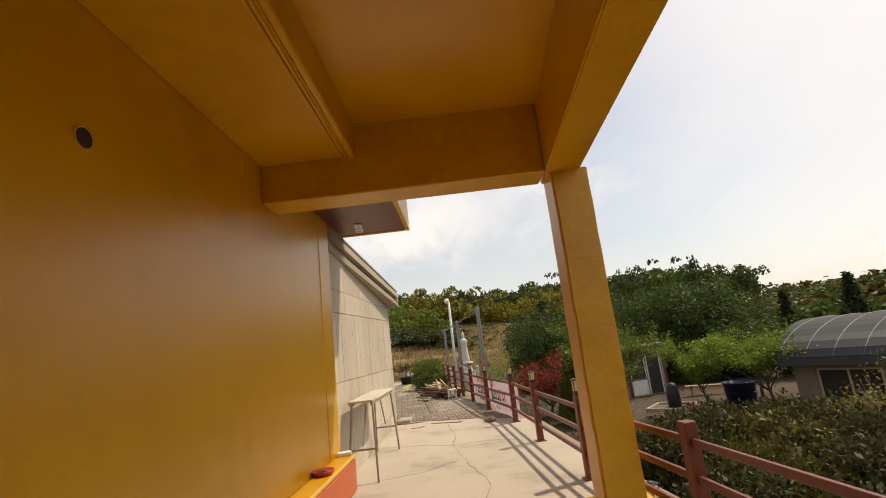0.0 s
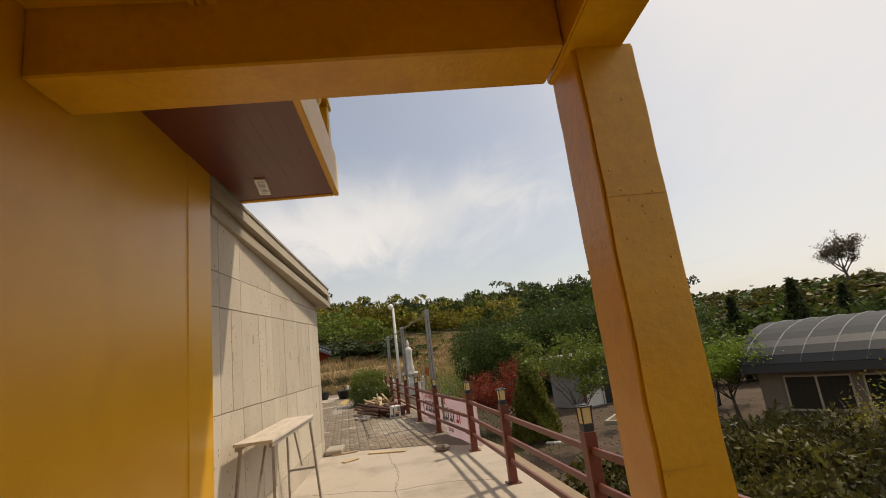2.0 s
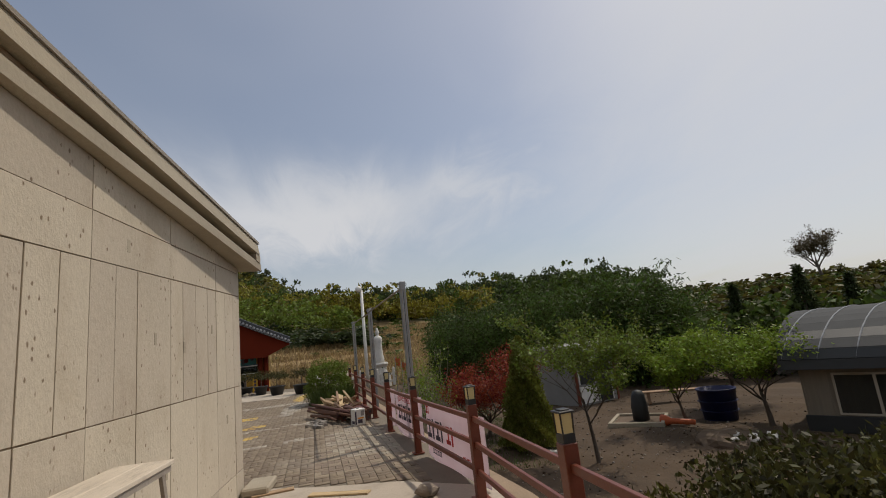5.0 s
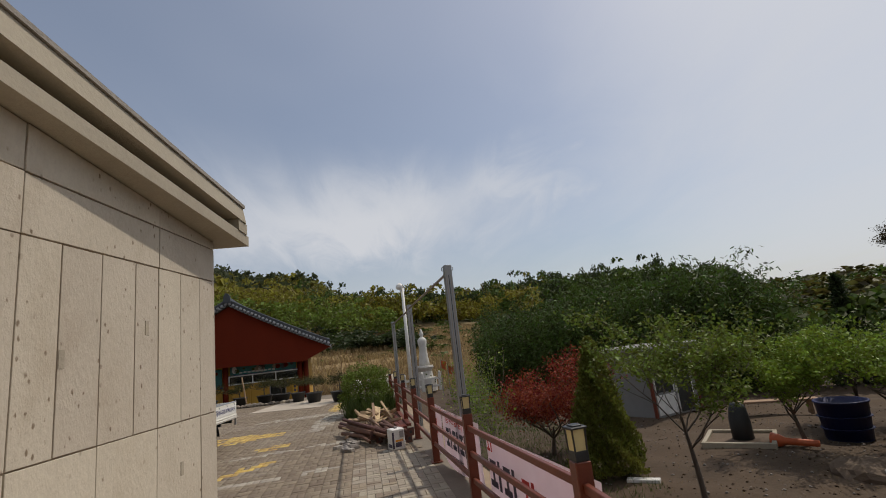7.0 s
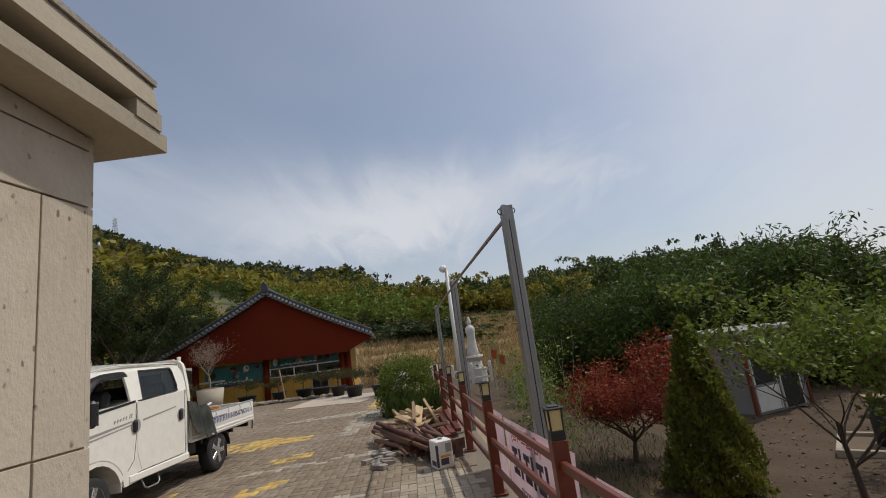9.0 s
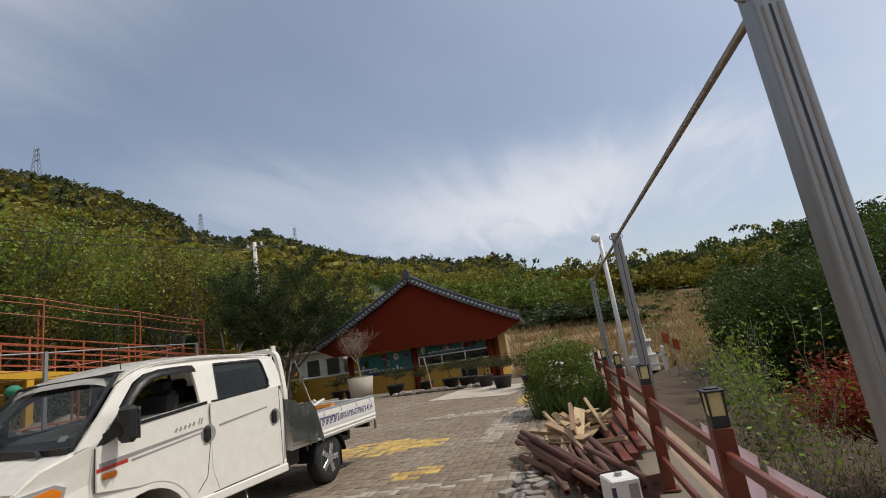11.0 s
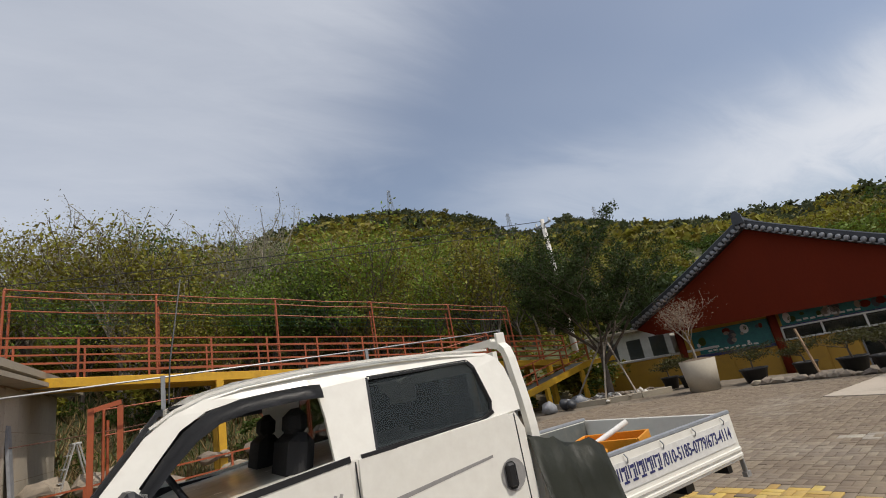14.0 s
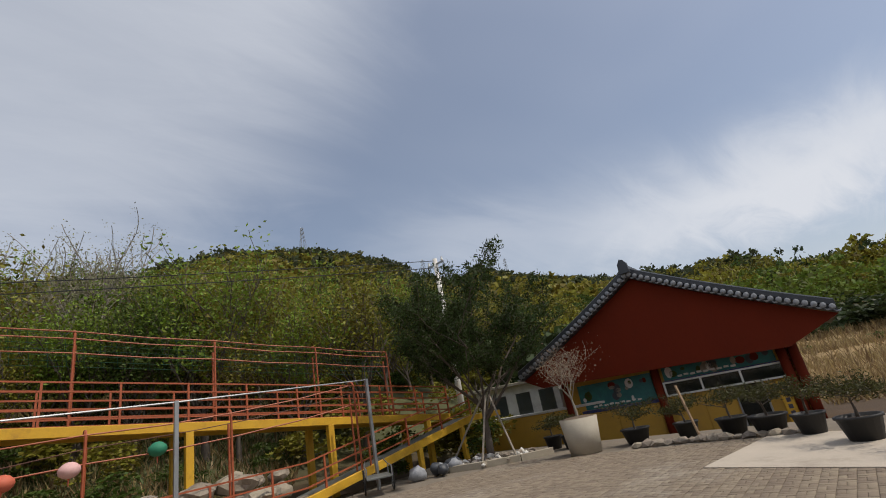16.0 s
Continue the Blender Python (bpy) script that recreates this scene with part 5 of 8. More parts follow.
P = POSTS
banner((P[3][0] + 0.09, P[3][1] + 0.1), (P[4][0] + 0.09, P[4][1] - 0.25), 0.02, 0.77, [("#1", 0.16, 2.0, 0.68, M_INK_RED), ("#2", 0.34, 1.75, 0.42, M_INK_DARK), ("#1", 0.3, 1.15, 0.42, M_INK_RED), ("#2", 0.12, 0.6, 0.2, M_INK_RED), ("#4", 0.09, 1.7, 0.12, M_INK_DARK)])
banner((P[4][0] + 0.09, P[4][1] + 0.3), (P[5][0] + 0.09, P[5][1] - 0.12), 0.06, 0.77, [("(음4월초파일)", 0.15, 1.1, 0.665, M_INK_RED), ("#3", 0.34, 1.1, 0.42, M_INK_DARK), ("#7", 0.09, 1.1, 0.16, M_INK_DARK)])
banner((P[5][0] + 0.09, P[5][1] + 0.05), (P[5][0] - 0.06, P[5][1] + 1.05), 0.06, 0.77, [("#1", 0.3, 0.5, 0.45, M_INK_RED)])

# ---- steel posts with a tie bar, and the yard's lamp pole ----
poles = [(0.60, 14.45, 2.82), (-0.08, 19.06, 2.74), (-0.78, 24.4, 2.72)]
for x, y, h in poles:
    po = thing("steel_post", x, y, -0.3, "galvanised square steel post beside the railing", "post", "steel posts with tie bar", 8)
    bm = bmesh.new()
    box(bm, -0.055, -0.055, 0.0, 0.055, 0.055, h + 0.3, 0.006)
    part("shaft", bm, M_GALV, po)
    for dx in (-0.028, 0.0, 0.028):
        bm = bmesh.new()
        box(bm, dx - 0.005, -0.0565, 0.05, dx + 0.005, -0.0545, h + 0.15)
        part("groove", bm, M_BLACK if dx == 0.0 else M_BENCHLEG, po)
    bm = bmesh.new()
    box(bm, -0.057, -0.063, h + 0.2, -0.02, -0.0551, h + 0.3)
    part("cleat", bm, M_GALV, po)
    for s in (1, -1):
        bm = bmesh.new()
        tube(bm, [Vector((s * 0.055, 0, h + 0.25)) + Vector((s * 0.03 * math.sin(a), 0, 0.03 * math.cos(a))) for a in np.linspace(0, math.pi, 8)], 0.006, 6)
        part("eye_hook", bm, M_GALV, po)
for (xa, ya, ha_), (xb, yb, hb_) in zip(poles, poles[1:]):
    bm = bmesh.new()
    bar(bm, (xa - 0.03, ya, ha_ - 0.13), (xb - 0.03, yb, hb_ - 0.10), 0.032, 0.032, 0.004)
    tagged(part("tie_bar", bm, M_BENCHLEG), "spotted rusty steel tie bar between posts", "bar")
lp = thing("lamp_pole", -0.5, 30.0, land(-0.5, 30.0).item() - 0.05, "pale round lamp pole with a floodlight", "lamp pole")
bm = bmesh.new()
tube(bm, [(0, 0, 0), (0, 0, 2.4), (0, 0, 4.9)], [0.09, 0.08, 0.07], 12)
part("pole", bm, M_WHITE, lp, "", True)
bm = bmesh.new()
lathe(bm, [(0.0, -0.06), (0.15, -0.05), (0.17, 0.03), (0.06, 0.09), (0.0, 0.1)], 16, pose(-0.12, -0.12, 4.95, 75, 0, -20))
part("lamp_head", bm, M_WHITE, lp, "", True)

# ---- work bench against the concrete wall ----
wb = thing("work_bench", -1.53, 8.0, 0.0, "paint spattered plank trestle bench with steel legs", "bench")
for k in range(2):
    bm = bmesh.new()
    box(bm, -0.18 + k * 0.182, -1.04, 1.05, 0.0 + k * 0.182, 0.98, 1.08, 0.004)
    part("plank", bm, M_PLYWOOD, wb)
bm = bmesh.new()
box(bm, -0.17, -1.02, 1.01, -0.14, 0.96, 1.048)
box(bm, 0.14, -1.02, 1.01, 0.17, 0.96, 1.048)
part("apron", bm, M_BENCHLEG, wb)
for ye, s in ((-0.92, -1), (0.86, 1)):
    for sx in (-1, 1):
        bm = bmesh.new()
        bar(bm, (sx * 0.15, ye, 1.03), (sx * 0.20, ye + s * 0.2, 0.0), 0.026)
        part("leg", bm, M_BENCHLEG, wb)
    bm = bmesh.new()
    bar(bm, (-0.18, ye + s * 0.1, 0.42), (0.18, ye + s * 0.1, 0.42), 0.026)
    part("cross_bar", bm, M_BENCHLEG, wb)
    bm = bmesh.new()
    bar(bm, (0.0, ye + s * 0.09, 0.47), (0.0, ye - s * 0.28, 0.98), 0.02)
    part("brace", bm, M_BENCHLEG, wb)

# ---- small things by the porch ----
ds = thing("plant_saucer", -1.68, 5.55, 0.455, "small red plastic saucer with soil on the ledge", "saucer")
bm = bmesh.new()
lathe(bm, [(0.0, 0.0), (0.10, 0.0), (0.13, 0.05), (0.12, 0.055), (0.095, 0.015), (0.0, 0.012)], 18)
part("dish", bm, M_REDSTRIPE, ds, "", True)
bm = bmesh.new()
rg = random.Random(8)
for k in range(7):
    rock(bm, 0.028, rg, (rg.uniform(-0.06, 0.06), rg.uniform(-0.06, 0.06), 0.035))
part("soil", bm, M_SOIL, ds)
bm = bmesh.new()
box(bm, -0.09, -0.06, 0.0, 0.09, 0.06, 0.05, 0.008)
bl = tagged(part("white_block", bm, M_WHITE), "small white block on the yellow ledge", "block")
bl.matrix_basis = pose(-1.68, 6.5, 0.457, 0, 0, 20)
for k, (x, y, r, w) in enumerate(((-1.40, 12.1, 12, 0.5), (-0.55, 11.6, -20, 0.75), (-1.2, 11.3, 40, 0.3))):
    bm = bmesh.new()
    box(bm, -w / 2, -0.06, 0.0, w / 2, 0.06, 0.02, 0.003)
    q = tagged(part("wood_scrap", bm, M_TIMBER), "thin broken board lying on the concrete", "board", "scraps on the floor")
    q.matrix_basis = pose(x, y, 0.002, 0, 0, r)
bm = bmesh.new()
rock(bm, 0.13, random.Random(2), (0, 0, 0.05), 0.5, 2)
q = tagged(part("stone", bm, M_STONE), "flat brown stone at the banner's foot", "stone")
q.location = (0.45, 11.05, 0)
bm = bmesh.new()
box(bm, -1.78, 12.05, 0.0, -1.45, 12.62, 0.10, 0.02)
tagged(part("concrete_kerb", bm, M_CONC_EAVE), "small concrete kerb at the wall's corner", "kerb")

# ---- heap of scrap timber, pipes and bricks ----
rg = random.Random(11)
for k in range(44):
    ln = rg.uniform(0.4, 1.25)
    w, h = rg.choice(((0.09, 0.04), (0.10, 0.025), (0.06, 0.05), (0.15, 0.02), (0.045, 0.08)))
    bm = bmesh.new()
    box(bm, -ln / 2, -w / 2, -h / 2, ln / 2, w / 2, h / 2, 0.003)
    x, y = rg.uniform(-1.6, -0.8), rg.uniform(18.3, 20.8)
    mid = max(0.0, 1 - abs(x + 1.15) / 0.7) * max(0.0, 1 - abs(y - 19.3) / 1.8)
    z = 0.06 + rg.uniform(0.05, 1.0) * 0.5 * (0.2 + 0.8 * mid)
    q = tagged(part("timber", bm, M_TIMBER), "weathered sawn timber offcut in the scrap heap", "timber", "scrap timber heap")
    q.matrix_basis = pose(x, y, z, rg.uniform(-25, 25), rg.uniform(-16, 16), rg.choice((115, 125, 100, 140, 60)) + rg.uniform(-22, 22))
for k in range(16):
    ln = rg.uniform(1.3, 2.3)
    r = rg.uniform(0.028, 0.045)
    yaw = rg.uniform(12, 40)
    fx, fy = -1.05 + 0.055 * k + rg.uniform(-0.06, 0.06), 17.25 - 0.03 * k + rg.uniform(-0.2, 0.35)
    pi = thing("rusty_pipe", fx - ln / 2 * math.sin(radians(yaw)), fy + ln / 2 * math.cos(radians(yaw)), 0.09 + 0.05 * (k % 4) + rg.uniform(0, 0.05), "rusty brown steel pipe in the scrap heap", "pipe", "scrap pipes")
    pi.rotation_euler = (radians(rg.uniform(0, 4)), 0, radians(yaw))
    bm = bmesh.new()
    lathe(bm, [(r, -ln / 2), (r, ln / 2), (r * 0.8, ln / 2), (r * 0.8, ln / 2 - 0.25), (r * 0.1, ln / 2 - 0.25)], 12, pose(0, 0, 0, 90, 0, 0))
    part("tube", bm, M_RUST, pi, "", True)
    if k % 3 == 1 or k > 12:
        bm = bmesh.new()
        box(bm, -0.07, -ln / 2 - 0.012, -0.07, 0.07, -ln / 2, 0.07, 0.002)
        fl = part("flange_plate", bm, M_RUST, pi, "square steel flange with a hole")
        bm = bmesh.new()
        lathe(bm, [(0.026, 0.0), (0.026, 0.004), (0.0, 0.004)], 12, pose(0, -ln / 2 - 0.0125, 0, 90, 0, 0))
        part("bolt_hole", bm, M_BLACK, fl)
for k in range(4):
    bm = bmesh.new()
    box(bm, -0.05, -1.6, 0, 0.05, 1.6, 0.06, 0.004)
    q = tagged(part("steel_channel", bm, M_RAIL), "long red brown steel section beside the heap", "steel section", "steel sections")
    q.matrix_basis = pose(-0.52 - 0.11 * k + 0.12 * (k > 2), 20.2 - k * 0.3, 0.03 + (0.075 if k > 2 else 0), -1.5, 0, 7 + k)
for k in range(24):
    bm = bmesh.new()
    box(bm, -0.1, -0.05, 0.0, 0.1, 0.05, 0.06, 0.006)
    q = tagged(part("loose_brick", bm, M_BRICKGREY), "loose grey paving brick beside the heap", "brick", "loose bricks")
    q.matrix_basis = pose(-1.55 + rg.uniform(-0.12, 0.25), rg.uniform(16.9, 18.9), 0.0, 0, rg.uniform(0, 10), rg.uniform(0, 180))
ca = thing("square_can", -0.50, 16.7, 0, "white square tin can with coloured printed bars", "can", rz=25)
bm = bmesh.new()
box(bm, -0.12, -0.12, 0, 0.12, 0.12, 0.35, 0.012)
part("tin", bm, M_WHITE, ca)
for nm, a, m in (("print", (-0.1205, -0.122, 0.03, -0.085, -0.1195, 0.30), M_INK_DARK), ("print", (-0.06, -0.122, 0.05, 0.05, -0.1195, 0.13), M_INK_DARK), ("print", (-0.06, -0.122, 0.14, 0.08, -0.1195, 0.17), M_ORANGE_PL),
                 ("print", (0.02, -0.122, 0.2, 0.1, -0.1195, 0.31), M_GREYSTRIPE), ("print", (-0.122, -0.10, 0.04, -0.1195, 0.06, 0.10), M_INK_DARK)):
    bm = bmesh.new()
    box(bm, *a)
    part(nm, bm, m, ca)
bm = bmesh.new()
lathe(bm, [(0.03, 0.35), (0.03, 0.375), (0.0, 0.375)], 12)
part("spout", bm, M_GREYSTRIPE, ca)

# ---- worn markings and dust on the paving ----
def blot(cx, cy, rx, ry, rot, seed, n=36):
    out = []
    for k in range(n):
        a = k * math.tau / n
        r = 1 + 0.45 * noise.noise(Vector((math.cos(a) * 1.7 + seed, math.sin(a) * 1.7, seed))) + 0.22 * noise.noise(Vector((math.cos(a) * 6, math.sin(a) * 6, seed + 3)))
        x, y = rx * r * math.cos(a), ry * r * math.sin(a)
        c, s = math.cos(radians(rot)), math.sin(radians(rot))
        out.append((cx + c * x - s * y, cy + s * x + c * y))
    return out

# ---- the hall with the red gable ----
def build_hall():
    ha = thing("temple_hall", -10.47, 35.0, -0.95, "low hall with dark red gable, black tile roof and painted panels", "building", rz=10)
    EA, RZ, W, DEP = 3.60, 6.42, 5.42, 9.0

    def slope(u):
        k = abs(u) / W
        return RZ - (RZ - EA) * (k * 1.12 - 0.12 * k * k)

    us = [W * k / 12 for k in range(-12, 13)]
    bm = bmesh.new()
    poly = [(u, slope(u) - 0.22) for u in us] + [(3.95, 2.72), (-4.6, 2.98)]
    prism(bm, poly, lambda u, z: (u, 0.0, z), lambda u, z: (u, 0.14, z))
    part("gable_board", bm, M_HALLRED, ha)
    bm = bmesh.new()
    prism(bm, [(-4.2, 0.0), (3.9, 0.0), (3.9, 3.3), (0, 5.4), (-4.2, 3.3)], lambda u, z: (u, 1.0, z), lambda u, z: (u, 1.2, z))
    part("front_wall", bm, M_HALLYEL, ha)
    bm = bmesh.new()
    prism(bm, [(-4.2, 0.0), (3.9, 0.0), (3.9, 3.3), (0, 5.4), (-4.2, 3.3)], lambda u, z: (u, DEP - 0.2, z), lambda u, z: (u, DEP, z))
    part("back_wall", bm, M_HALLYEL, ha)
    for x in (-4.2, 3.75):
        bm = bmesh.new()
        box(bm, x, 1.2, 0, x + 0.15, DEP - 0.2, 3.3)
        part("side_wall", bm, M_HALLYEL, ha)
    # soffit boards under the gable
    bm = bmesh.new()
    prism(bm, [(-4.6, 2.98), (3.95, 2.72), (3.95, 2.80), (-4.6, 3.06)], lambda u, z: (u, 0.14, z), lambda u, z: (u, 1.0, z))
    part("soffit", bm, M_HALLRED, ha)
    # roof slopes
    for s in (1, -1):
        bm = bmesh.new()
        pl = [(s * W * k / 12, slope(W * k / 12)) for k in range(13)]
        prism(bm, [(u, z - 0.2) for u, z in pl] + [(u, z) for u, z in pl[::-1]], lambda u, z: (u, -0.28, z), lambda u, z: (u, DEP + 0.3, z))
        rf = part("roof_slope", bm, M_TILE, ha)
        # verge ridge: a band of stacked tiles along the edge
        bm = bmesh.new()
        prism(bm, [(u, z + 0.0) for u, z in pl] + [(u, z + 0.17) for u, z in pl[::-1]], lambda u, z: (u, -0.36, z), lambda u, z: (u, 0.02, z))
        part("verge_ridge", bm, M_TILE, ha)
        bm = bmesh.new()
        prism(bm, [(u, z + 0.172) for u, z in pl] + [(u, z + 0.21) for u, z in pl[::-1]], lambda u, z: (u, -0.30, z), lambda u, z: (u, -0.04, z))
        part("verge_cap", bm, M_TILE_END, ha)
        # round tile ends under the verge
        b2 = bmesh.new()
        lathe(b2, [(0.0, 0.0), (0.075, 0.0), (0.085, 0.02), (0.085, 0.35)], 10, pose(0, 0, 0, -90, 0, 0))
        me = mesh_of(b2, "tile_end", M_TILE_END, True)
        b3 = bmesh.new()
        prism(b3, [(-0.10, 0.03), (-0.05, -0.055), (0.05, -0.055), (0.10, 0.03), (0.04, -0.01), (-0.04, -0.01)], lambda u, z: (u, 0.01, z), lambda u, z: (u, 0.2, z))
        me2 = mesh_of(b3, "tile_drip", M_TILE_END)
        n = 28
        for k in range(n):
            u = W * (k + 0.5) / n
            o = new("tile_end", me)
            o.parent, o.location = ha, (s * u, -0.40, slope(u) - 0.06)
            o = new("tile_drip", me2)
            o.parent, o.location = ha, (s * (u + W / n / 2), -0.36, slope(u + W / n / 2) - 0.13)
        # eave tiles along the roof's side
    bm = bmesh.new()
    prism(bm, [(-0.16, RZ - 0.05), (-0.13, RZ + 0.24), (0.13, RZ + 0.24), (0.16, RZ - 0.05)], lambda u, z: (u, -0.36, z), lambda u, z: (u, DEP, z))
    part("main_ridge", bm, M_TILE, ha)
    bm = bmesh.new()
    prism(bm, [(-0.2, RZ - 0.05), (-0.17, RZ + 0.32), (-0.05, RZ + 0.50), (0.06, RZ + 0.46), (0.17, RZ + 0.30), (0.2, RZ - 0.05)], lambda u, z: (u, -0.50, z), lambda u, z: (u, -0.362, z))
    part("ridge_end_tile", bm, M_TILE, ha)
    # pillars
    for u in (-4.05, -0.42, 3.62, 3.95):
        bm = bmesh.new()
        tube(bm, [(u, 0.84, 0.0), (u, 0.84, 3.0)], 0.15, 14)
        pl = part("pillar", bm, M_HALLRED, ha, "round dark red pillar", True)
        bm = bmesh.new()
        lathe(bm, [(0.24, 0.0), (0.22, 0.12), (0.17, 0.16)], 14, Matrix.Translation((u, 0.84, 0.0)))
        part("stone_base", bm, M_WHITESTONE, pl)
    # painted panels: plain shapes on teal
    rg = random.Random(21)
    for u0, u1, z0, z1 in ((-3.6, -0.62, 1.82, 2.78), (-0.2, 3.4, 2.38, 2.86)):
        bm = bmesh.new()
        box(bm, u0, 0.955, z0, u1, 0.998, z1, 0.01)
        pn = part("painted_panel", bm, M_TEAL, ha, "teal painted mural panel with pale shapes")
        for k in range(16):
            b = bmesh.new()
            r = rg.uniform(0.05, 0.16)
            c = Vector((rg.uniform(u0 + 0.2, u1 - 0.2), 0.952, rg.uniform(z0 + 0.15, z1 - 0.15)))
            lathe(b, [(0.0, 0.0), (r, 0.0), (r, 0.006)], 9, Matrix.Translation(c) @ pose(0, 0, 0, 90, 0, 0) @ Matrix.Diagonal((1.0, rg.uniform(0.5, 1.6), 1, 1)))
            part("painted_shape", b, rg.choice((M_WHITESTONE, M_BARK_PALE, M_TILE, M_LEAF_MID, M_HALLRED)), pn)
        for k in range(9):
            b = bmesh.new()
            box(b, u0 + 0.5 + k * 0.22, 0.9445, z0 + 0.06 + 0.02 * (k % 2), u0 + 0.66 + k * 0.22, 0.9495, z0 + 0.13 + 0.02 * (k % 2), 0.001)
            part("painted_scroll", b, M_WHITESTONE, pn)
        bm = bmesh.new()
        box(bm, u0 - 0.06, 0.94, z0 - 0.12, u1 + 0.06, 0.997, z0 - 0.005, 0.01)
        part("panel_rail", bm, M_INK_BLUE, ha)
    # long window under a white frame
    bm = bmesh.new()
    box(bm, -0.22, 0.90, 1.86, 3.5, 0.915, 2.3)
    part("window_glass", bm, M_GLASS_D, ha)
    for z in (1.83, 2.28):
        bm = bmesh.new()
        box(bm, -0.27, 0.86, z, 3.55, 0.93, z + 0.06, 0.006)
        part("window_frame", bm, M_WHITE, ha)
    for k in range(4):
        bm = bmesh.new()
        box(bm, -0.27 + k * 1.253, 0.862, 1.89, -0.21 + k * 1.253, 0.928, 2.28)
        part("window_bar", bm, M_WHITE, ha)
    # door, boards, lower panels
    bm = bmesh.new()
    box(bm, 1.95, 0.93, 0.02, 2.75, 0.985, 1.82, 0.01)
    dr = part("glass_door", bm, M_GLASS_D, ha)
    bm = bmesh.new()
    for a in ((1.90, 0.0, 1.95, 1.84), (2.75, 0.0, 2.80, 1.84), (1.90, 1.84, 2.80, 1.89)):
        box(bm, a[0], 0.92, a[1], a[2], 0.99, a[3])
    part("door_frame", bm, M_GREYSTRIPE, ha)
    for u0, u1 in ((-3.85, -2.25), (-2.2, -0.65), (-0.15, 0.85), (0.9, 1.85)):
        bm = bmesh.new()
        box(bm, u0, 0.96, 0.35, u1, 0.998, 1.62, 0.012)
        part("wall_panel", bm, M_HALLYEL, ha)
    bm = bmesh.new()
    box(bm, 3.15, 0.80, 0.5, 3.45, 0.84, 1.75, 0.008)
    sg = part("sign_board", bm, M_YSTEEL, ha, "narrow yellow sign board")
    for k in range(5):
        b = bmesh.new()
        box(b, 3.24, 0.795, 0.7 + k * 0.2, 3.36, 0.7995, 0.83 + k * 0.2)
        part("lettering", b, M_INK_DARK, sg)


build_hall()

# ---- shop hut and low yellow wall behind the pine ----
hut = thing("white_hut", -19.5, 37.5, 0, "small white plastered hut with dark openings", "hut", rz=12)
bm = bmesh.new()
box(bm, -2.2, 0, -1, 2.6, 3, 2.5)
part("wall", bm, M_WHITE, hut)
bm = bmesh.new()
box(bm, -2.5, -0.4, 2.5, 2.9, 3.2, 2.66, 0.02)
part("roof", bm, M_CONC_EAVE, hut)
for x in (-1.2, 0.2, 1.5):
    bm = bmesh.new()
    box(bm, x, -0.02, 0.6, x + 0.8, 0.002, 2.1)
    part("opening", bm, M_GLASS_D, hut, "dark window opening")
yw = thing("low_yellow_wall", -17.0, 34.6, 0, "low yellow painted wall with a pale coping", "wall", rz=14, kind="structure")
bm = bmesh.new()
box(bm, -3.5, 0, -0.5, 3.8, 0.25, 1.05, 0.01)
part("wall_body", bm, M_HALLYEL, yw)
bm = bmesh.new()
box(bm, -3.6, -0.06, 1.05, 3.9, 0.31, 1.15, 0.015)
part("coping", bm, M_WHITESTONE, yw)

# ---- pale concrete apron in front of the hall, stone balustrade ----
bm = bmesh.new()
prism(bm, [(-6.75, 27.1), (-3.9, 26.4), (-3.2, 29.0), (-5.6, 30.3), (-6.5, 30.4)], lambda x, y: (x, y, 0.012), lambda x, y: (x, y, -0.2))
tagged(part("apron", bm, M_FLOOR), "pale concrete apron in front of the hall", "pavement", kind="structure")
bm = bmesh.new()
prism(bm, [(-5.4, 30.5), (-2.6, 29.6), (-1.6, 32.6), (-3.2, 36.5), (-5.2, 36.0)], lambda x, y: (x, y, 0.0 - max(0, y - 30.2) * 0.14), lambda x, y: (x, y, -1.6))
tagged(part("ramp_down", bm, M_WHITESTONE), "pale concrete ramp going down beside the hall", "pavement", kind="structure")
bs = thing("stone_balustrade", -4.4, 37.8, -0.95, "white stone balustrade with short posts", "balustrade", rz=6)
for k in range(6):
    bm = bmesh.new()
    box(bm, k * 1.1 - 0.09, -0.09, 0, k * 1.1 + 0.09, 0.09, 1.0, 0.015)
    lathe(bm, [(0.06, 1.0), (0.10, 1.08), (0.06, 1.18), (0.0, 1.2)], 10, Matrix.Translation((k * 1.1, 0, 0)))
    part("post", bm, M_WHITESTONE, bs)
    if k < 5:
        for z in (0.3, 0.75):
            bm = bmesh.new()
            bar(bm, (k * 1.1 + 0.09, 0, z), (k * 1.1 + 1.01, 0, z), 0.1, 0.13, 0.01)
            part("rail_bar", bm, M_WHITESTONE, bs)
sl = thing("stone_lantern", -3.4, 33.6, -0.6, "small white stone lantern", "lantern")
for nm, prof in (("base", [(0.26, 0), (0.24, 0.12), (0.1, 0.16)]), ("column", [(0.1, 0.16), (0.09, 0.6)]), ("light_box", [(0.2, 0.6), (0.2, 0.85)]), ("roof", [(0.34, 0.85), (0.28, 0.93), (0.06, 1.08), (0.0, 1.12)])):
    bm = bmesh.new()
    lathe(bm, prof, 8)
    part(nm, bm, M_WHITESTONE, sl)

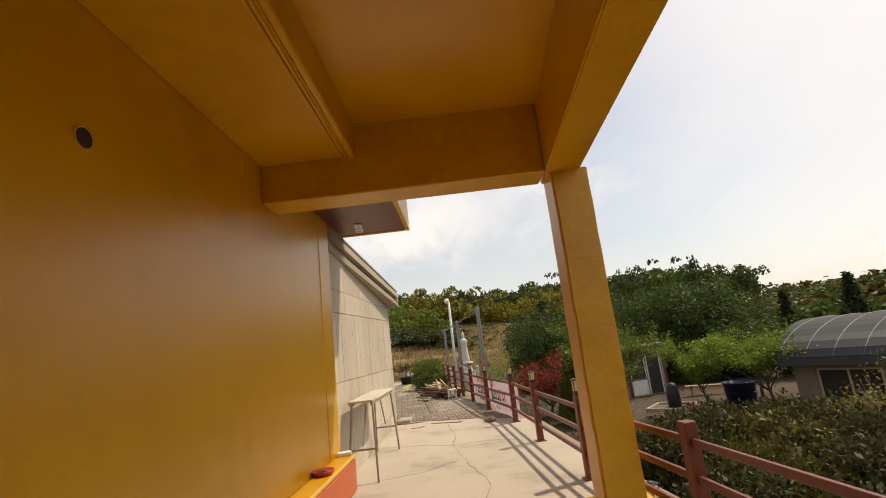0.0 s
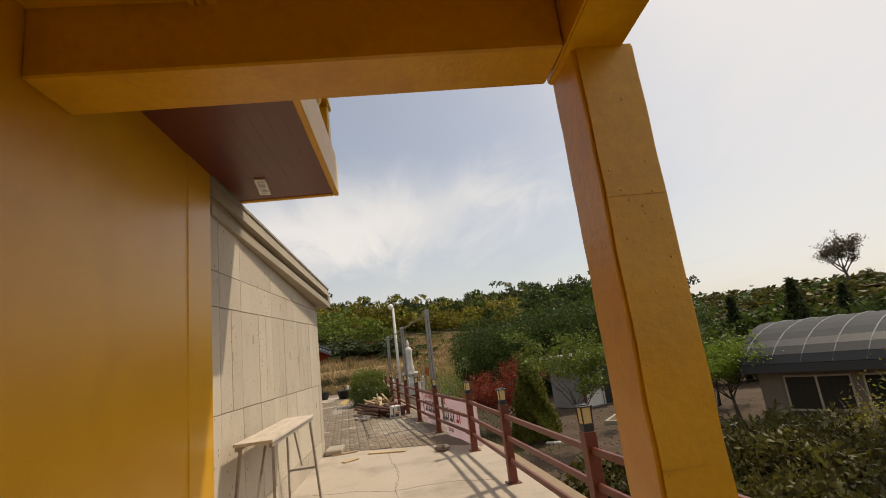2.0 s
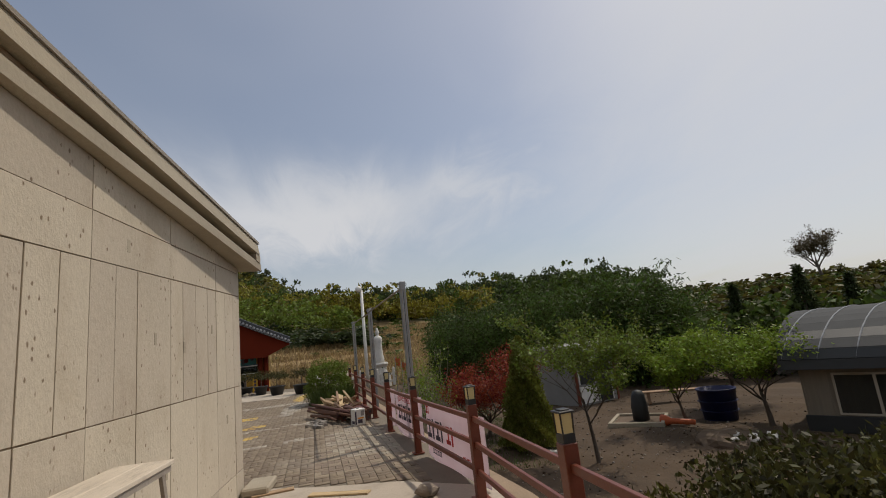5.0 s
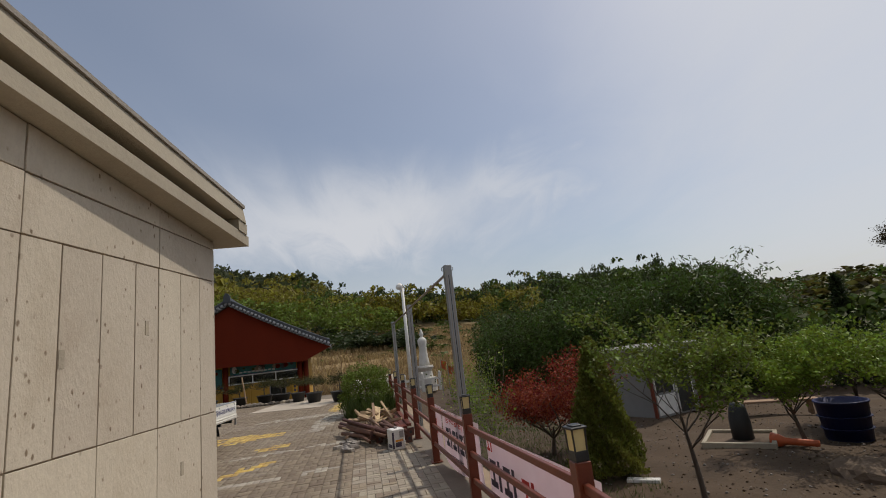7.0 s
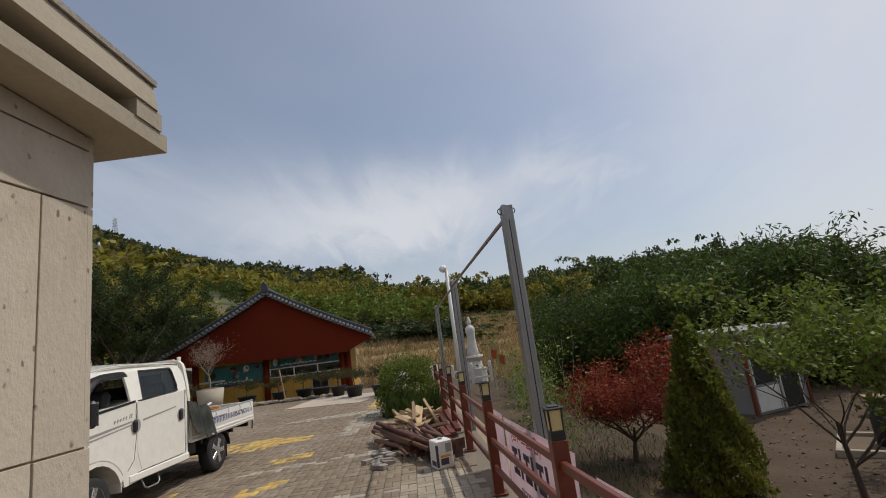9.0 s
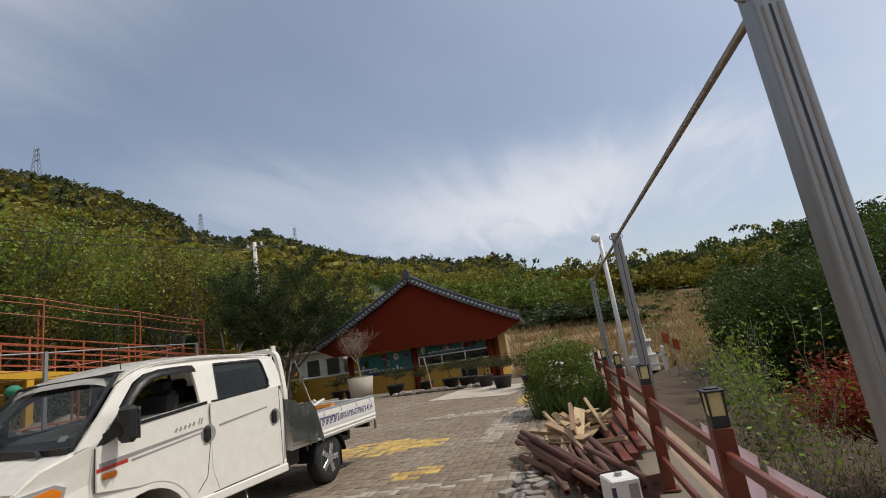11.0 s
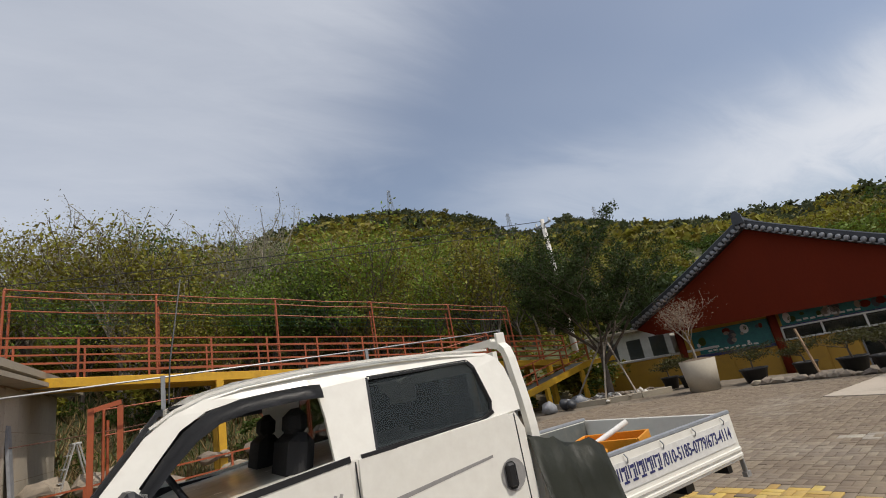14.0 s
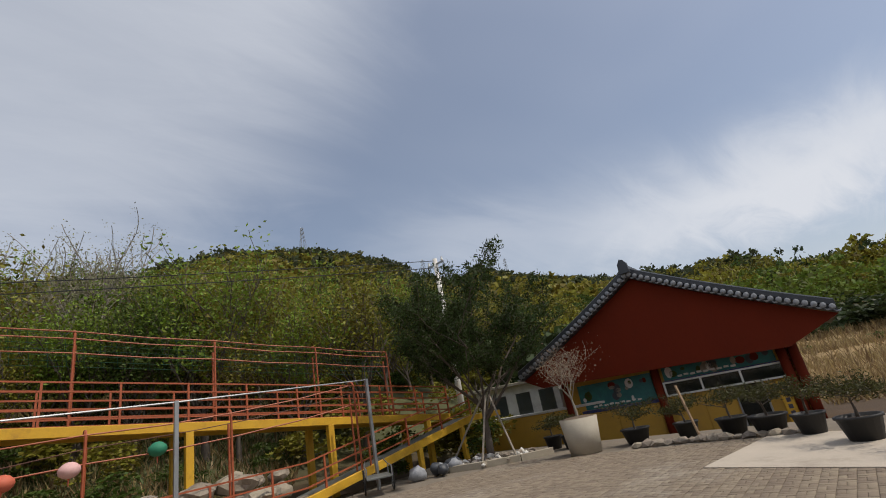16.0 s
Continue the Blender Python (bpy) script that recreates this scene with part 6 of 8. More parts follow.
# ---- statue on its pedestal ----
STY = 46.0
st_z = land(0.2, STY).item()
bm = bmesh.new()
lathe(bm, [(0.62, 0), (0.60, 0.4), (0.52, 0.9), (0.46, 1.6), (0.44, 2.2), (0.52, 2.6), (0.50, 2.9), (0.34, 3.1), (0.16, 3.2), (0.15, 3.28), (0.22, 3.42), (0.23, 3.6), (0.18, 3.75), (0.14, 3.85), (0.10, 4.05), (0.0, 4.1)], 18)
stt = tagged(part("statue", bm, M_WHITESTONE, None, "", True), "tall white stone standing statue on a pedestal", "statue")
stt.matrix_basis = pose(0.22, STY, 0.35) @ Matrix.Diagonal((0.70, 0.70, 0.70, 1))
pd = thing("pedestal", 0.22, STY, -0.97, "stepped white stone pedestal", "pedestal")
for nm, prof in (("base", [(0.85, -0.6), (0.85, 0.4)]), ("drum", [(0.62, 0.4), (0.55, 0.9)]), ("lotus", [(0.5, 0.9), (0.72, 1.2), (0.68, 1.33)])):
    bm = bmesh.new()
    lathe(bm, prof, 12)
    part(nm, bm, M_WHITESTONE, pd)
for k, (x, y) in enumerate(((1.4, 43.0), (1.9, 43.3))):
    fg = thing("flag", x, y, land(x, y).item(), "small orange red flag on a thin pole", "flag", "flags on the meadow", 20)
    bm = bmesh.new()
    tube(bm, [(0, 0, -0.2), (0, 0, 2.6 - 0.4 * k)], 0.025, 6)
    part("pole", bm, M_GALV, fg)
    bm = bmesh.new()
    prism(bm, [(0.03, 2.55 - 0.4 * k), (0.45, 2.4 - 0.4 * k), (0.38, 1.8 - 0.4 * k), (0.03, 2.0 - 0.4 * k)], lambda x, z: (x, 0.06 * math.sin(x * 6), z), lambda x, z: (x, 0.06 * math.sin(x * 6) + 0.01, z))
    part("cloth", bm, M_ORANGE, fg)
rk = thing("grave_stone", -2.9, 47.0, land(-2.9, 47.0).item(), "long grey stone slab on the meadow terrace", "stone", rz=5)
bm = bmesh.new()
rock(bm, 1.1, random.Random(6), (0, 0, 0.4), 0.55, 2)
part("slab", bm, M_STONE, rk)
# ---- ramp with red steel railings ----
UX, LX = -17.6, -16.4

def up_z(y):
    return 3.52 - 0.105 * (y - 13.4)


def lo_z(y):
    return 0.16 + 0.19 * (y - 24.4) if y > 24.4 else 0.16 - 0.02 * (24.4 - y)


ramp = thing("access_ramp", 0, 0, 0, "switchback ramp on yellow steel beams with red steel railings", "ramp")
for x, y0, y1, f in ((UX, 9.0, 31.2, up_z), (LX, 24.4, 31.2, lo_z), (LX, 12.5, 24.38, lo_z), (UX - 1.5, 9.0, 31.2, up_z)):
    bm = bmesh.new()
    bar(bm, (x, y0, f(y0)), (x, y1, f(y1)), 0.14, 0.24, 0.01)
    part("yellow_beam", bm, M_YSTEEL, ramp)
bm = bmesh.new()
bar(bm, (UX - 0.75, 9.0, up_z(9.0) + 0.05), (UX - 0.75, 31.2, up_z(31.2) + 0.05), 1.3, 0.05)
bar(bm, (LX - 0.55, 24.4, lo_z(24.4) + 0.05), (LX - 0.55, 31.2, lo_z(31.2) + 0.05), 0.9, 0.05)
part("deck", bm, M_BED, ramp)
bm = bmesh.new()
box(bm, UX - 1.5, 31.2, 1.35, LX + 0.07, 32.8, 1.55, 0.01)
part("landing", bm, M_YSTEEL, ramp)
for y in (10.5, 17.1, 21.7, 25.9, 30.0):
    for x in (UX, UX - 1.5):
        bm = bmesh.new()
        box(bm, x - 0.1, y - 0.1, -0.2, x + 0.1, y + 0.1, up_z(y) - 0.12, 0.008)
        part("yellow_post", bm, M_YSTEEL, ramp)
for y in (28.5, 30.6):
    bm = bmesh.new()
    box(bm, LX - 0.08, y - 0.08, -0.1, LX + 0.08, y + 0.08, lo_z(y) - 0.12, 0.006)
    part("yellow_post", bm, M_YSTEEL, ramp)
for x, ya, yb, f, hts in ((UX, 9.0, 31.2, up_z, (0.28, 0.5, 0.72, 0.94, 1.16)), (UX - 1.5, 9.0, 31.2, up_z, (0.28, 0.5, 0.72, 0.94, 1.16)), (LX, 12.5, 31.2, lo_z, (0.35, 0.65, 1.0))):
    for h in hts:
        for a, b in ((ya, min(24.4, yb)), (24.4, yb)):
            bm = bmesh.new()
            bar(bm, (x, a, f(a) + h), (x, b, f(b) + h), 0.04)
            part("railing_bar", bm, M_RED_STEEL, ramp)
    n = int((yb - ya) / 1.55)
    for k in range(n + 1):
        y = ya + (yb - ya) * k / n
        bm = bmesh.new()
        bar(bm, (x, y, f(y) + 0.1), (x, y, f(y) + hts[-1] + 0.02), 0.05)
        part("railing_post", bm, M_RED_STEEL, ramp)


def hoop(x, y, z0, z1, w=0.55):
    bm = bmesh.new()
    r = 0.17
    for s in (0, 1):
        pts = [(x - s * 0.4, y + s * 0.06, z0), (x - s * 0.4, y + s * 0.06, z1 - r * (1 + s))]
        if s == 0:
            pts += [(x - r + r * math.cos(a), y, z1 - r + r * math.sin(a)) for a in np.linspace(0.3, 2.4, 6)]
        tube(bm, pts, 0.033, 6)
    part("hoop_post", bm, M_RED_STEEL, ramp)


hoops = [(UX - 1.45, y, up_z(y), up_z(y) + 2.85) for y in (11.9, 15.55, 19.2, 22.85, 26.4, 29.6)]
for x, y, a, b in hoops:
    hoop(x, y, a, b)
lows = [(LX, y, lo_z(y), lo_z(y) + 2.75) for y in (14.4, 19.3, 22.4, 26.2)]
for x, y, a, b in lows:
    hoop(x, y, a, b)
for hs, drop in ((hoops, 0.25), (hoops, 0.65), (hoops, 0.05), (lows, 0.1), (lows, 0.7)):
    for p, q in zip(hs, hs[1:]):
        bm = bmesh.new()
        tube(bm, [(p[0], p[1], p[3] - drop), ((p[0] + q[0]) / 2, (p[1] + q[1]) / 2, (p[3] + q[3]) / 2 - drop - 0.04), (q[0], q[1], q[3] - drop)], 0.018, 5)
        part("wire_bar", bm, M_RED_STEEL, ramp)
# pale green net strung behind the hoops
bm = bmesh.new()
for k in range(46):
    y = 11.9 + k * 17.7 / 45
    z = up_z(y) + 2.75
    tube(bm, [(UX - 1.52, y, z), (UX - 1.60, y + 0.1, z - 0.9)], 0.006, 4)
for j in range(7):
    tube(bm, [(UX - 1.53 - j * 0.01, 11.9, up_z(11.9) + 2.75 - j * 0.15), (UX - 1.53 - j * 0.01, 29.6, up_z(29.6) + 2.75 - j * 0.15)], 0.006, 4)
nt = part("safety_net", bm, leafmat("net_green", (0.03, 0.11, 0.06), 0.1), ramp, "sagging green net")
nt["kind"] = "stuff"

# galvanised fence posts with a top pipe, and paper lanterns on a line
GP = [(-14.1, 12.0, 2.98), (-14.3, 15.6, 3.0), (-15.2, 20.8, 3.1), (-16.0, 26.45, 3.25)]
gf = thing("pipe_fence", 0, 0, 0, "galvanised posts carrying a single top pipe", "fence")
for x, y, z in GP:
    bm = bmesh.new()
    box(bm, x - 0.045, y - 0.045, 0, x + 0.045, y + 0.045, z, 0.005)
    part("post", bm, M_GALV, gf)
for p, q in zip(GP, GP[1:]):
    bm = bmesh.new()
    tube(bm, [(p[0], p[1], p[2] - 0.03), (q[0], q[1], q[2] - 0.03)], 0.022, 6)
    part("top_pipe", bm, M_GALV, gf)
bm = bmesh.new()
for a, c in (((LX, 12.5, 2.1), (LX, 19.3, 2.42)), ((LX, 19.3, 2.42), (LX, 26.2, 2.9))):
    tube(bm, [Vector(a).lerp(Vector(c), k / 6) - Vector((0, 0, 0.12 * math.sin(math.pi * k / 6))) for k in range(7)], 0.012, 5)
tagged(part("lantern_line", bm, M_RUST), "sagging line with hanging paper lanterns", "line")
for y, z, m, lab in ((15.9, 2.08, M_LANT_W, "white folded paper lantern"), (18.0, 2.16, M_LANT_R, "faded red paper lantern"), (19.05, 2.2, M_LANT_P, "pale pink round paper lantern"), (20.7, 2.34, M_LANT_G, "green round paper lantern")):
    la = thing("paper_lantern", LX, y, z, lab + " hanging on the line", "lantern", "paper lanterns")
    bm = bmesh.new()
    lathe(bm, [(0.05, 0.0), (0.12, -0.03), (0.19, -0.10), (0.21, -0.17), (0.18, -0.25), (0.11, -0.31), (0.05, -0.33)], 14)
    part("body", bm, m, la, "", True)
    bm = bmesh.new()
    tube(bm, [(0, 0, 0.14), (0, 0, 0.0)], 0.006, 5)
    part("string", bm, M_BLACK, la)
    bm = bmesh.new()
    tube(bm, [(0, 0, -0.33), (0.01, 0, -0.48)], [0.02, 0.008], 6)
    part("tassel", bm, M_LANT_R, la)
# leaning red gate post pair at the concrete wall
gp = thing("gate_frame", -14.6, 14.3, 0, "red painted steel gate frame beside the fence", "gate")
for dx, dy in ((0, 0), (-0.25, 0.5)):
    bm = bmesh.new()
    bar(bm, (dx, dy, 0), (dx, dy, 2.55), 0.11)
    part("upright", bm, M_RED_STEEL, gp)
bm = bmesh.new()
bar(bm, (0, 0, 2.5), (-0.25, 0.5, 2.62), 0.1)
part("head_bar", bm, M_RED_STEEL, gp)

# step ladder and a grey board by the concrete wall
ld = thing("step_ladder", -17.6, 13.75, 0, "dusty aluminium step ladder standing by the wall", "ladder", rz=15)
for s in (1, -1):
    for e in (1, -1):
        bm = bmesh.new()
        bar(bm, (s * 0.34, e * 0.55, 0.0), (s * 0.20, e * 0.05, 1.95), 0.06, 0.03)
        part("stile", bm, M_ALU, ld)
for k in range(6):
    f = k / 6.5
    bm = bmesh.new()
    box(bm, -0.32 + 0.13 * f, -0.55 + 0.5 * f - 0.04, 0.22 + 1.95 * f - 0.02, 0.32 - 0.13 * f, -0.55 + 0.5 * f + 0.04, 0.22 + 1.95 * f + 0.01)
    part("tread", bm, M_ALU, ld)
bm = bmesh.new()
box(bm, -0.22, -0.10, 1.94, 0.22, 0.10, 1.99, 0.01)
part("top_step", bm, M_ALU, ld)
bm = bmesh.new()
box(bm, -0.22, -0.03, 0, 0.22, 0.03, 2.6, 0.006)
q = tagged(part("grey_board", bm, M_TILE_END), "tall grey board leaning on the concrete wall", "board")
q.matrix_basis = pose(-16.6, 12.85, 0, 5, 0, 2)

# dry stone wall under the ramp
rg = random.Random(17)
sw = thing("dry_stone_wall", -17.0, 16.0, 0, "rough wall of large field stones under the ramp", "wall", kind="structure")
for k in range(90):
    bm = bmesh.new()
    r = rg.uniform(0.2, 0.5)
    y = rg.uniform(-3.5, 8.5)
    lay = rg.choice((0, 0, 1, 2))
    rock(bm, r, rg, (0.2 - lay * 0.35 + rg.uniform(-0.15, 0.15), y, 0.12 + lay * 0.42), 0.62, 2)
    part("stone", bm, M_STONE, sw)

# ---- clutter at the pine's bed ----
kb = thing("planting_bed", -14.6, 30.4, 0, "curved concrete kerb holding a bed of rubble", "planting bed", kind="structure")
pts = [(-1.6, -1.9), (-0.5, -1.85), (0.5, -1.4), (1.4, -0.6), (1.9, 0.4)]
for p, q in zip(pts, pts[1:]):
    bm = bmesh.new()
    bar(bm, (*p, 0.08), (*q, 0.08), 0.14, 0.2, 0.01)
    part("kerb", bm, M_CONC_EAVE, kb)
for k in range(70):
    bm = bmesh.new()
    rock(bm, rg.uniform(0.06, 0.16), rg, (rg.uniform(-1.6, 1.2), rg.uniform(-1.6, 0.8), rg.uniform(0.05, 0.16)), 0.7, 1)
    part("rubble_stone", bm, rg.choice((M_STONE, M_WHITESTONE, M_BRICKGREY)), kb)
for k in range(6):
    bm = bmesh.new()
    rock(bm, rg.uniform(0.2, 0.32), rg, (0, 0, 0.2), 0.8, 2)
    q = tagged(part("sack", bm, rg.choice((M_TILE, M_BLUE, M_TILE_END, M_BARNDARK)), None, "", True), "crumpled plastic sack lying by the ramp", "sack", "sacks by the ramp")
    q.location = (-15.6 + rg.uniform(-0.5, 0.9), 28.2 + rg.uniform(-0.9, 0.8), 0)
wbr = thing("hand_cart", -15.3, 26.0, 0, "rusty hand cart with spoked wheels", "cart", rz=60)
for s in (1, -1):
    bm = bmesh.new()
    tube(bm, [(s * 0.4, 0.32 * math.cos(a), 0.34 + 0.32 * math.sin(a)) for a in np.linspace(0, math.tau, 25)], 0.022, 6, False)
    w = part("wheel", bm, M_TYRE, wbr)
    for k in range(8):
        bm = bmesh.new()
        tube(bm, [(s * 0.4, 0, 0.34), (s * 0.4, 0.31 * math.cos(k * math.tau / 8), 0.34 + 0.31 * math.sin(k * math.tau / 8))], 0.005, 4)
        part("spoke", bm, M_GALV, w)
bm = bmesh.new()
box(bm, -0.34, -0.7, 0.42, 0.34, 0.6, 0.46, 0.005)
part("tray", bm, M_BED, wbr)
for s in (1, -1):
    bm = bmesh.new()
    tube(bm, [(s * 0.34, -0.7, 0.7), (s * 0.34, 0.6, 0.7), (s * 0.28, 1.2, 0.82)], 0.018, 6)
    tube(bm, [(s * 0.34, -0.7, 0.44), (s * 0.34, -0.7, 0.7)], 0.016, 6)
    tube(bm, [(s * 0.34, 0.5, 0.44), (s * 0.34, 0.5, 0.7)], 0.016, 6)
    part("handle_bar", bm, M_GALV, wbr)

# ---- garden things, lower by the railing ----
GZ = -1.8
def gz(x, y):
    return land(x, y).item() - 0.02


bed = thing("kerbed_bed", 8.5, 21.0, gz(8.5, 21.0), "square bed of earth in a low concrete kerb", "planting bed", rz=-38)
for a in ((-0.85, -0.85, 0.85, -0.74), (-0.85, 0.74, 0.85, 0.85), (-0.85, -0.739, -0.74, 0.739), (0.74, -0.739, 0.85, 0.739)):
    bm = bmesh.new()
    box(bm, a[0], a[1], 0, a[2], a[3], 0.2, 0.012)
    part("kerb", bm, M_CONC_EAVE, bed)
bm = bmesh.new()
box(bm, -0.739, -0.739, 0, 0.739, 0.739, 0.12)
part("soil", bm, M_SOIL, bed)
bm = bmesh.new()
lathe(bm, [(0.26, 0.0), (0.25, 0.5), (0.22, 0.8), (0.15, 0.95), (0.0, 1.0)], 12)
for v in bm.verts:
    v.co.x += 0.04 * noise.noise(v.co * 3)
ur = tagged(part("black_stone", bm, M_BARNDARK, None, "", True), "upright dark stone wrapped in black sheet", "stone")
ur.location = (8.6, 21.0, gz(8.6, 21.0) + 0.1)
sc = thing("plastic_scoop", 9.2, 19.9, gz(9.2, 19.9), "bright orange plastic scoop lying on the soil", "scoop", rz=-55)
bm = bmesh.new()
lathe(bm, [(0.20, -0.5), (0.17, -0.35), (0.09, -0.2), (0.08, 0.5), (0.0, 0.52)], 12, pose(0, 0, 0.16, 90, 0, 90))
part("body", bm, M_ORANGE, sc, "", True)
br = thing("blue_tub", 11.0, 20.3, gz(11.0, 20.3), "large dark blue plastic tub", "tub")
bm = bmesh.new()
lathe(bm, [(0.0, 0.0), (0.50, 0.0), (0.58, 0.95), (0.61, 0.96), (0.61, 1.0), (0.55, 1.0), (0.48, 0.08), (0.0, 0.06)], 22)
part("body", bm, M_BLUE, br, "", True)
for z in (0.3, 0.6):
    bm = bmesh.new()
    lathe(bm, [(0.52 + z * 0.08, z), (0.555 + z * 0.08, z + 0.015), (0.52 + z * 0.08, z + 0.03)], 22)
    part("rib", bm, M_BLUE, br, "", True)
bm = bmesh.new()
box(bm, -0.35, -0.1, 0, 0.35, 0.1, 0.08, 0.01)
q = tagged(part("foam_board", bm, M_WHITE), "white foam board lying on the soil", "board")
q.matrix_basis = pose(4.75, 18.9, gz(4.75, 18.9), 0, 0, -30)
mo = thing("soil_mound", 9.0, 17.6, gz(9.0, 17.6), "heap of earth with pale rubble", "mound")
bm = bmesh.new()
rock(bm, 0.7, random.Random(31), (0, 0, 0), 0.45, 3)
part("earth", bm, M_SOIL, mo)
for k in range(10):
    bm = bmesh.new()
    rock(bm, rg.uniform(0.06, 0.16), rg, (rg.uniform(-0.2, 0.8), rg.uniform(-0.9, -0.1), 0.22), 0.7)
    part("rubble_stone", bm, M_WHITESTONE, mo)
bm = bmesh.new()
box(bm, -1.2, -0.2, 0.42, 1.2, 0.2, 0.48, 0.01)
box(bm, -1.0, -0.15, 0, -0.9, 0.15, 0.42)
box(bm, 0.9, -0.15, 0, 1.0, 0.15, 0.42)
q = tagged(part("garden_bench", bm, M_TIMBER), "low dark wooden garden bench under the trees", "bench")
q.matrix_basis = pose(11.6, 23.6, gz(11.6, 23.6), 0, 0, -25)

sh = thing("garden_shed", 8.9, 26.8, gz(8.9, 26.8), "small grey prefabricated shed with a glazed door", "shed", rz=22)
bm = bmesh.new()
box(bm, -1.1, -1.2, 0, 1.3, 1.2, 2.45, 0.02)
part("shed_body", bm, M_SHED, sh)
for x in (-1.1, 1.3):
    bm = bmesh.new()
    box(bm, x - 0.05, -1.245, 0, x + 0.05, -1.15, 2.45, 0.006)
    part("corner_post", bm, M_RAIL, sh, "dark red steel corner post")
for k in range(9):
    bm = bmesh.new()
    box(bm, 1.301, -1.1 + k * 0.26, 0.06, 1.308, -1.085 + k * 0.26, 2.4)
    part("panel_rib", bm, M_SHED, sh)
bm = bmesh.new()
box(bm, -1.5, -1.45, 2.45, 1.5, 1.4, 2.58, 0.02)
part("roof", bm, M_GREYSTRIPE, sh)
for a, m, nm in (((-0.95, -1.23, 0.9, -0.05, -1.19, 2.2), M_GLASS_D, "window"), ((0.15, -1.23, 0.08, 0.95, -1.19, 2.2), M_GLASS_D, "glazed_door"), ((-0.95, -1.225, 0.1, -0.05, -1.19, 0.8), M_WHITE, "wall_panel")):
    bm = bmesh.new()
    box(bm, *a)
    w = part(nm, bm, m, sh)
    for x in (a[0] - 0.04, a[3]):
        bm = bmesh.new()
        box(bm, x, -1.25, a[2], x + 0.04, -1.19, a[5])
        part("frame", bm, M_WHITE, w)

# quonset barn with a curved dark roof
bn = thing("quonset_barn", 11.3, 17.25, gz(11.3, 17.25), "barn with a curved sheet roof, beige walls and large windows", "barn", rz=-57)
BL, BD = 11.0, 6.0
arc = [(BD / 2 - (BD / 2 + 0.3) * math.cos(a), 1.62 + 1.45 * math.sin(a)) for a in np.linspace(0, math.pi, 19)]
for k, (p, q) in enumerate(zip(arc, arc[1:])):
    bm = bmesh.new()
    n = Vector((0, -(q[1] - p[1]), q[0] - p[0])).normalized() * 0.04
    prism(bm, [(p[0], p[1]), (q[0], q[1]), (q[0] + n.y, q[1] + n.z), (p[0] + n.y, p[1] + n.z)], lambda y, z: (-0.35, y, z), lambda y, z: (BL, y, z))
    part("roof_sheet", bm, M_BARNDARK if k < 4 else M_BARNROOF, bn)
for x in np.linspace(-0.3, BL - 0.2, 15):
    bm = bmesh.new()
    tube(bm, [(x + 0.06 * i, p[0], p[1] + 0.05) for i, p in enumerate(arc)], 0.018, 5)
    part("roof_rib", bm, M_TILE_END, bn)
bm = bmesh.new()
box(bm, 0, 0, 0, BL - 0.2, 0.12, 1.66)
part("front_wall", bm, M_BARNWALL, bn)
bm = bmesh.new()
box(bm, 0, BD - 0.12, 0, BL - 0.2, BD, 1.66)
part("back_wall", bm, M_BARNWALL, bn)
for x in (0.0, BL - 0.32):
    bm = bmesh.new()
    prism(bm, [(0.12, 0), (BD - 0.12, 0), (BD - 0.12, 1.7)] + [(p[0], p[1] - 0.03) for p in arc[::-1][2:-2]] + [(0.12, 1.7)], lambda y, z: (x, y, z), lambda y, z: (x + 0.12, y, z))
    part("end_wall", bm, M_BARNDARK, bn)
for k in range(5):
    x0 = 0.75 + k * 1.95
    bm = bmesh.new()
    box(bm, x0, -0.03, 0.5, x0 + 1.6, 0.005, 1.45)
    w = part("window", bm, M_GLASS_D, bn)
    for a in ((x0 - 0.05, 0.45, x0, 1.5), (x0 + 1.6, 0.45, x0 + 1.65, 1.5), (x0 + 0.77, 0.5, x0 + 0.83, 1.45), (x0, 1.45, x0 + 1.6, 1.5), (x0, 0.45, x0 + 1.6, 0.5)):
        bm = bmesh.new()
        box(bm, a[0], -0.05, a[1], a[2], 0.004, a[3])
        part("window_frame", bm, M_TUB, w)
for k in range(20):
    bm = bmesh.new()
    box(bm, 0.03 + k * 0.54, -0.012, 0.46, 0.055 + k * 0.54, -0.001, 1.62)
    part("wall_batten", bm, M_BARNWALL, bn)
bm = bmesh.new()
box(bm, -0.05, -0.06, 0.0, BL - 0.2, -0.013, 0.42, 0.01)
part("base_band", bm, M_BARNDARK, bn)

# ---- utility pole and lines, pylons on the ridge ----
up = thing("utility_pole", -19.2, 33.5, 0, "pale concrete utility pole with cross arms", "pole")
bm = bmesh.new()
tube(bm, [(0, 0, -0.5), (0, 0, 4), (0, 0, 9.2)], [0.17, 0.15, 0.11], 12)
part("shaft", bm, M_WHITESTONE, up, "", True)
bm = bmesh.new()
bar(bm, (-0.6, 0, 8.9), (0.6, 0, 8.9), 0.08)
part("cross_arm", bm, M_GALV, up)
for x in (-0.5, 0.5):
    bm = bmesh.new()
    lathe(bm, [(0.05, 8.94), (0.07, 9.0), (0.04, 9.08), (0.05, 9.14), (0.0, 9.16)], 8, Matrix.Translation((x, 0, 0)))
    part("insulator", bm, M_WHITE, up)
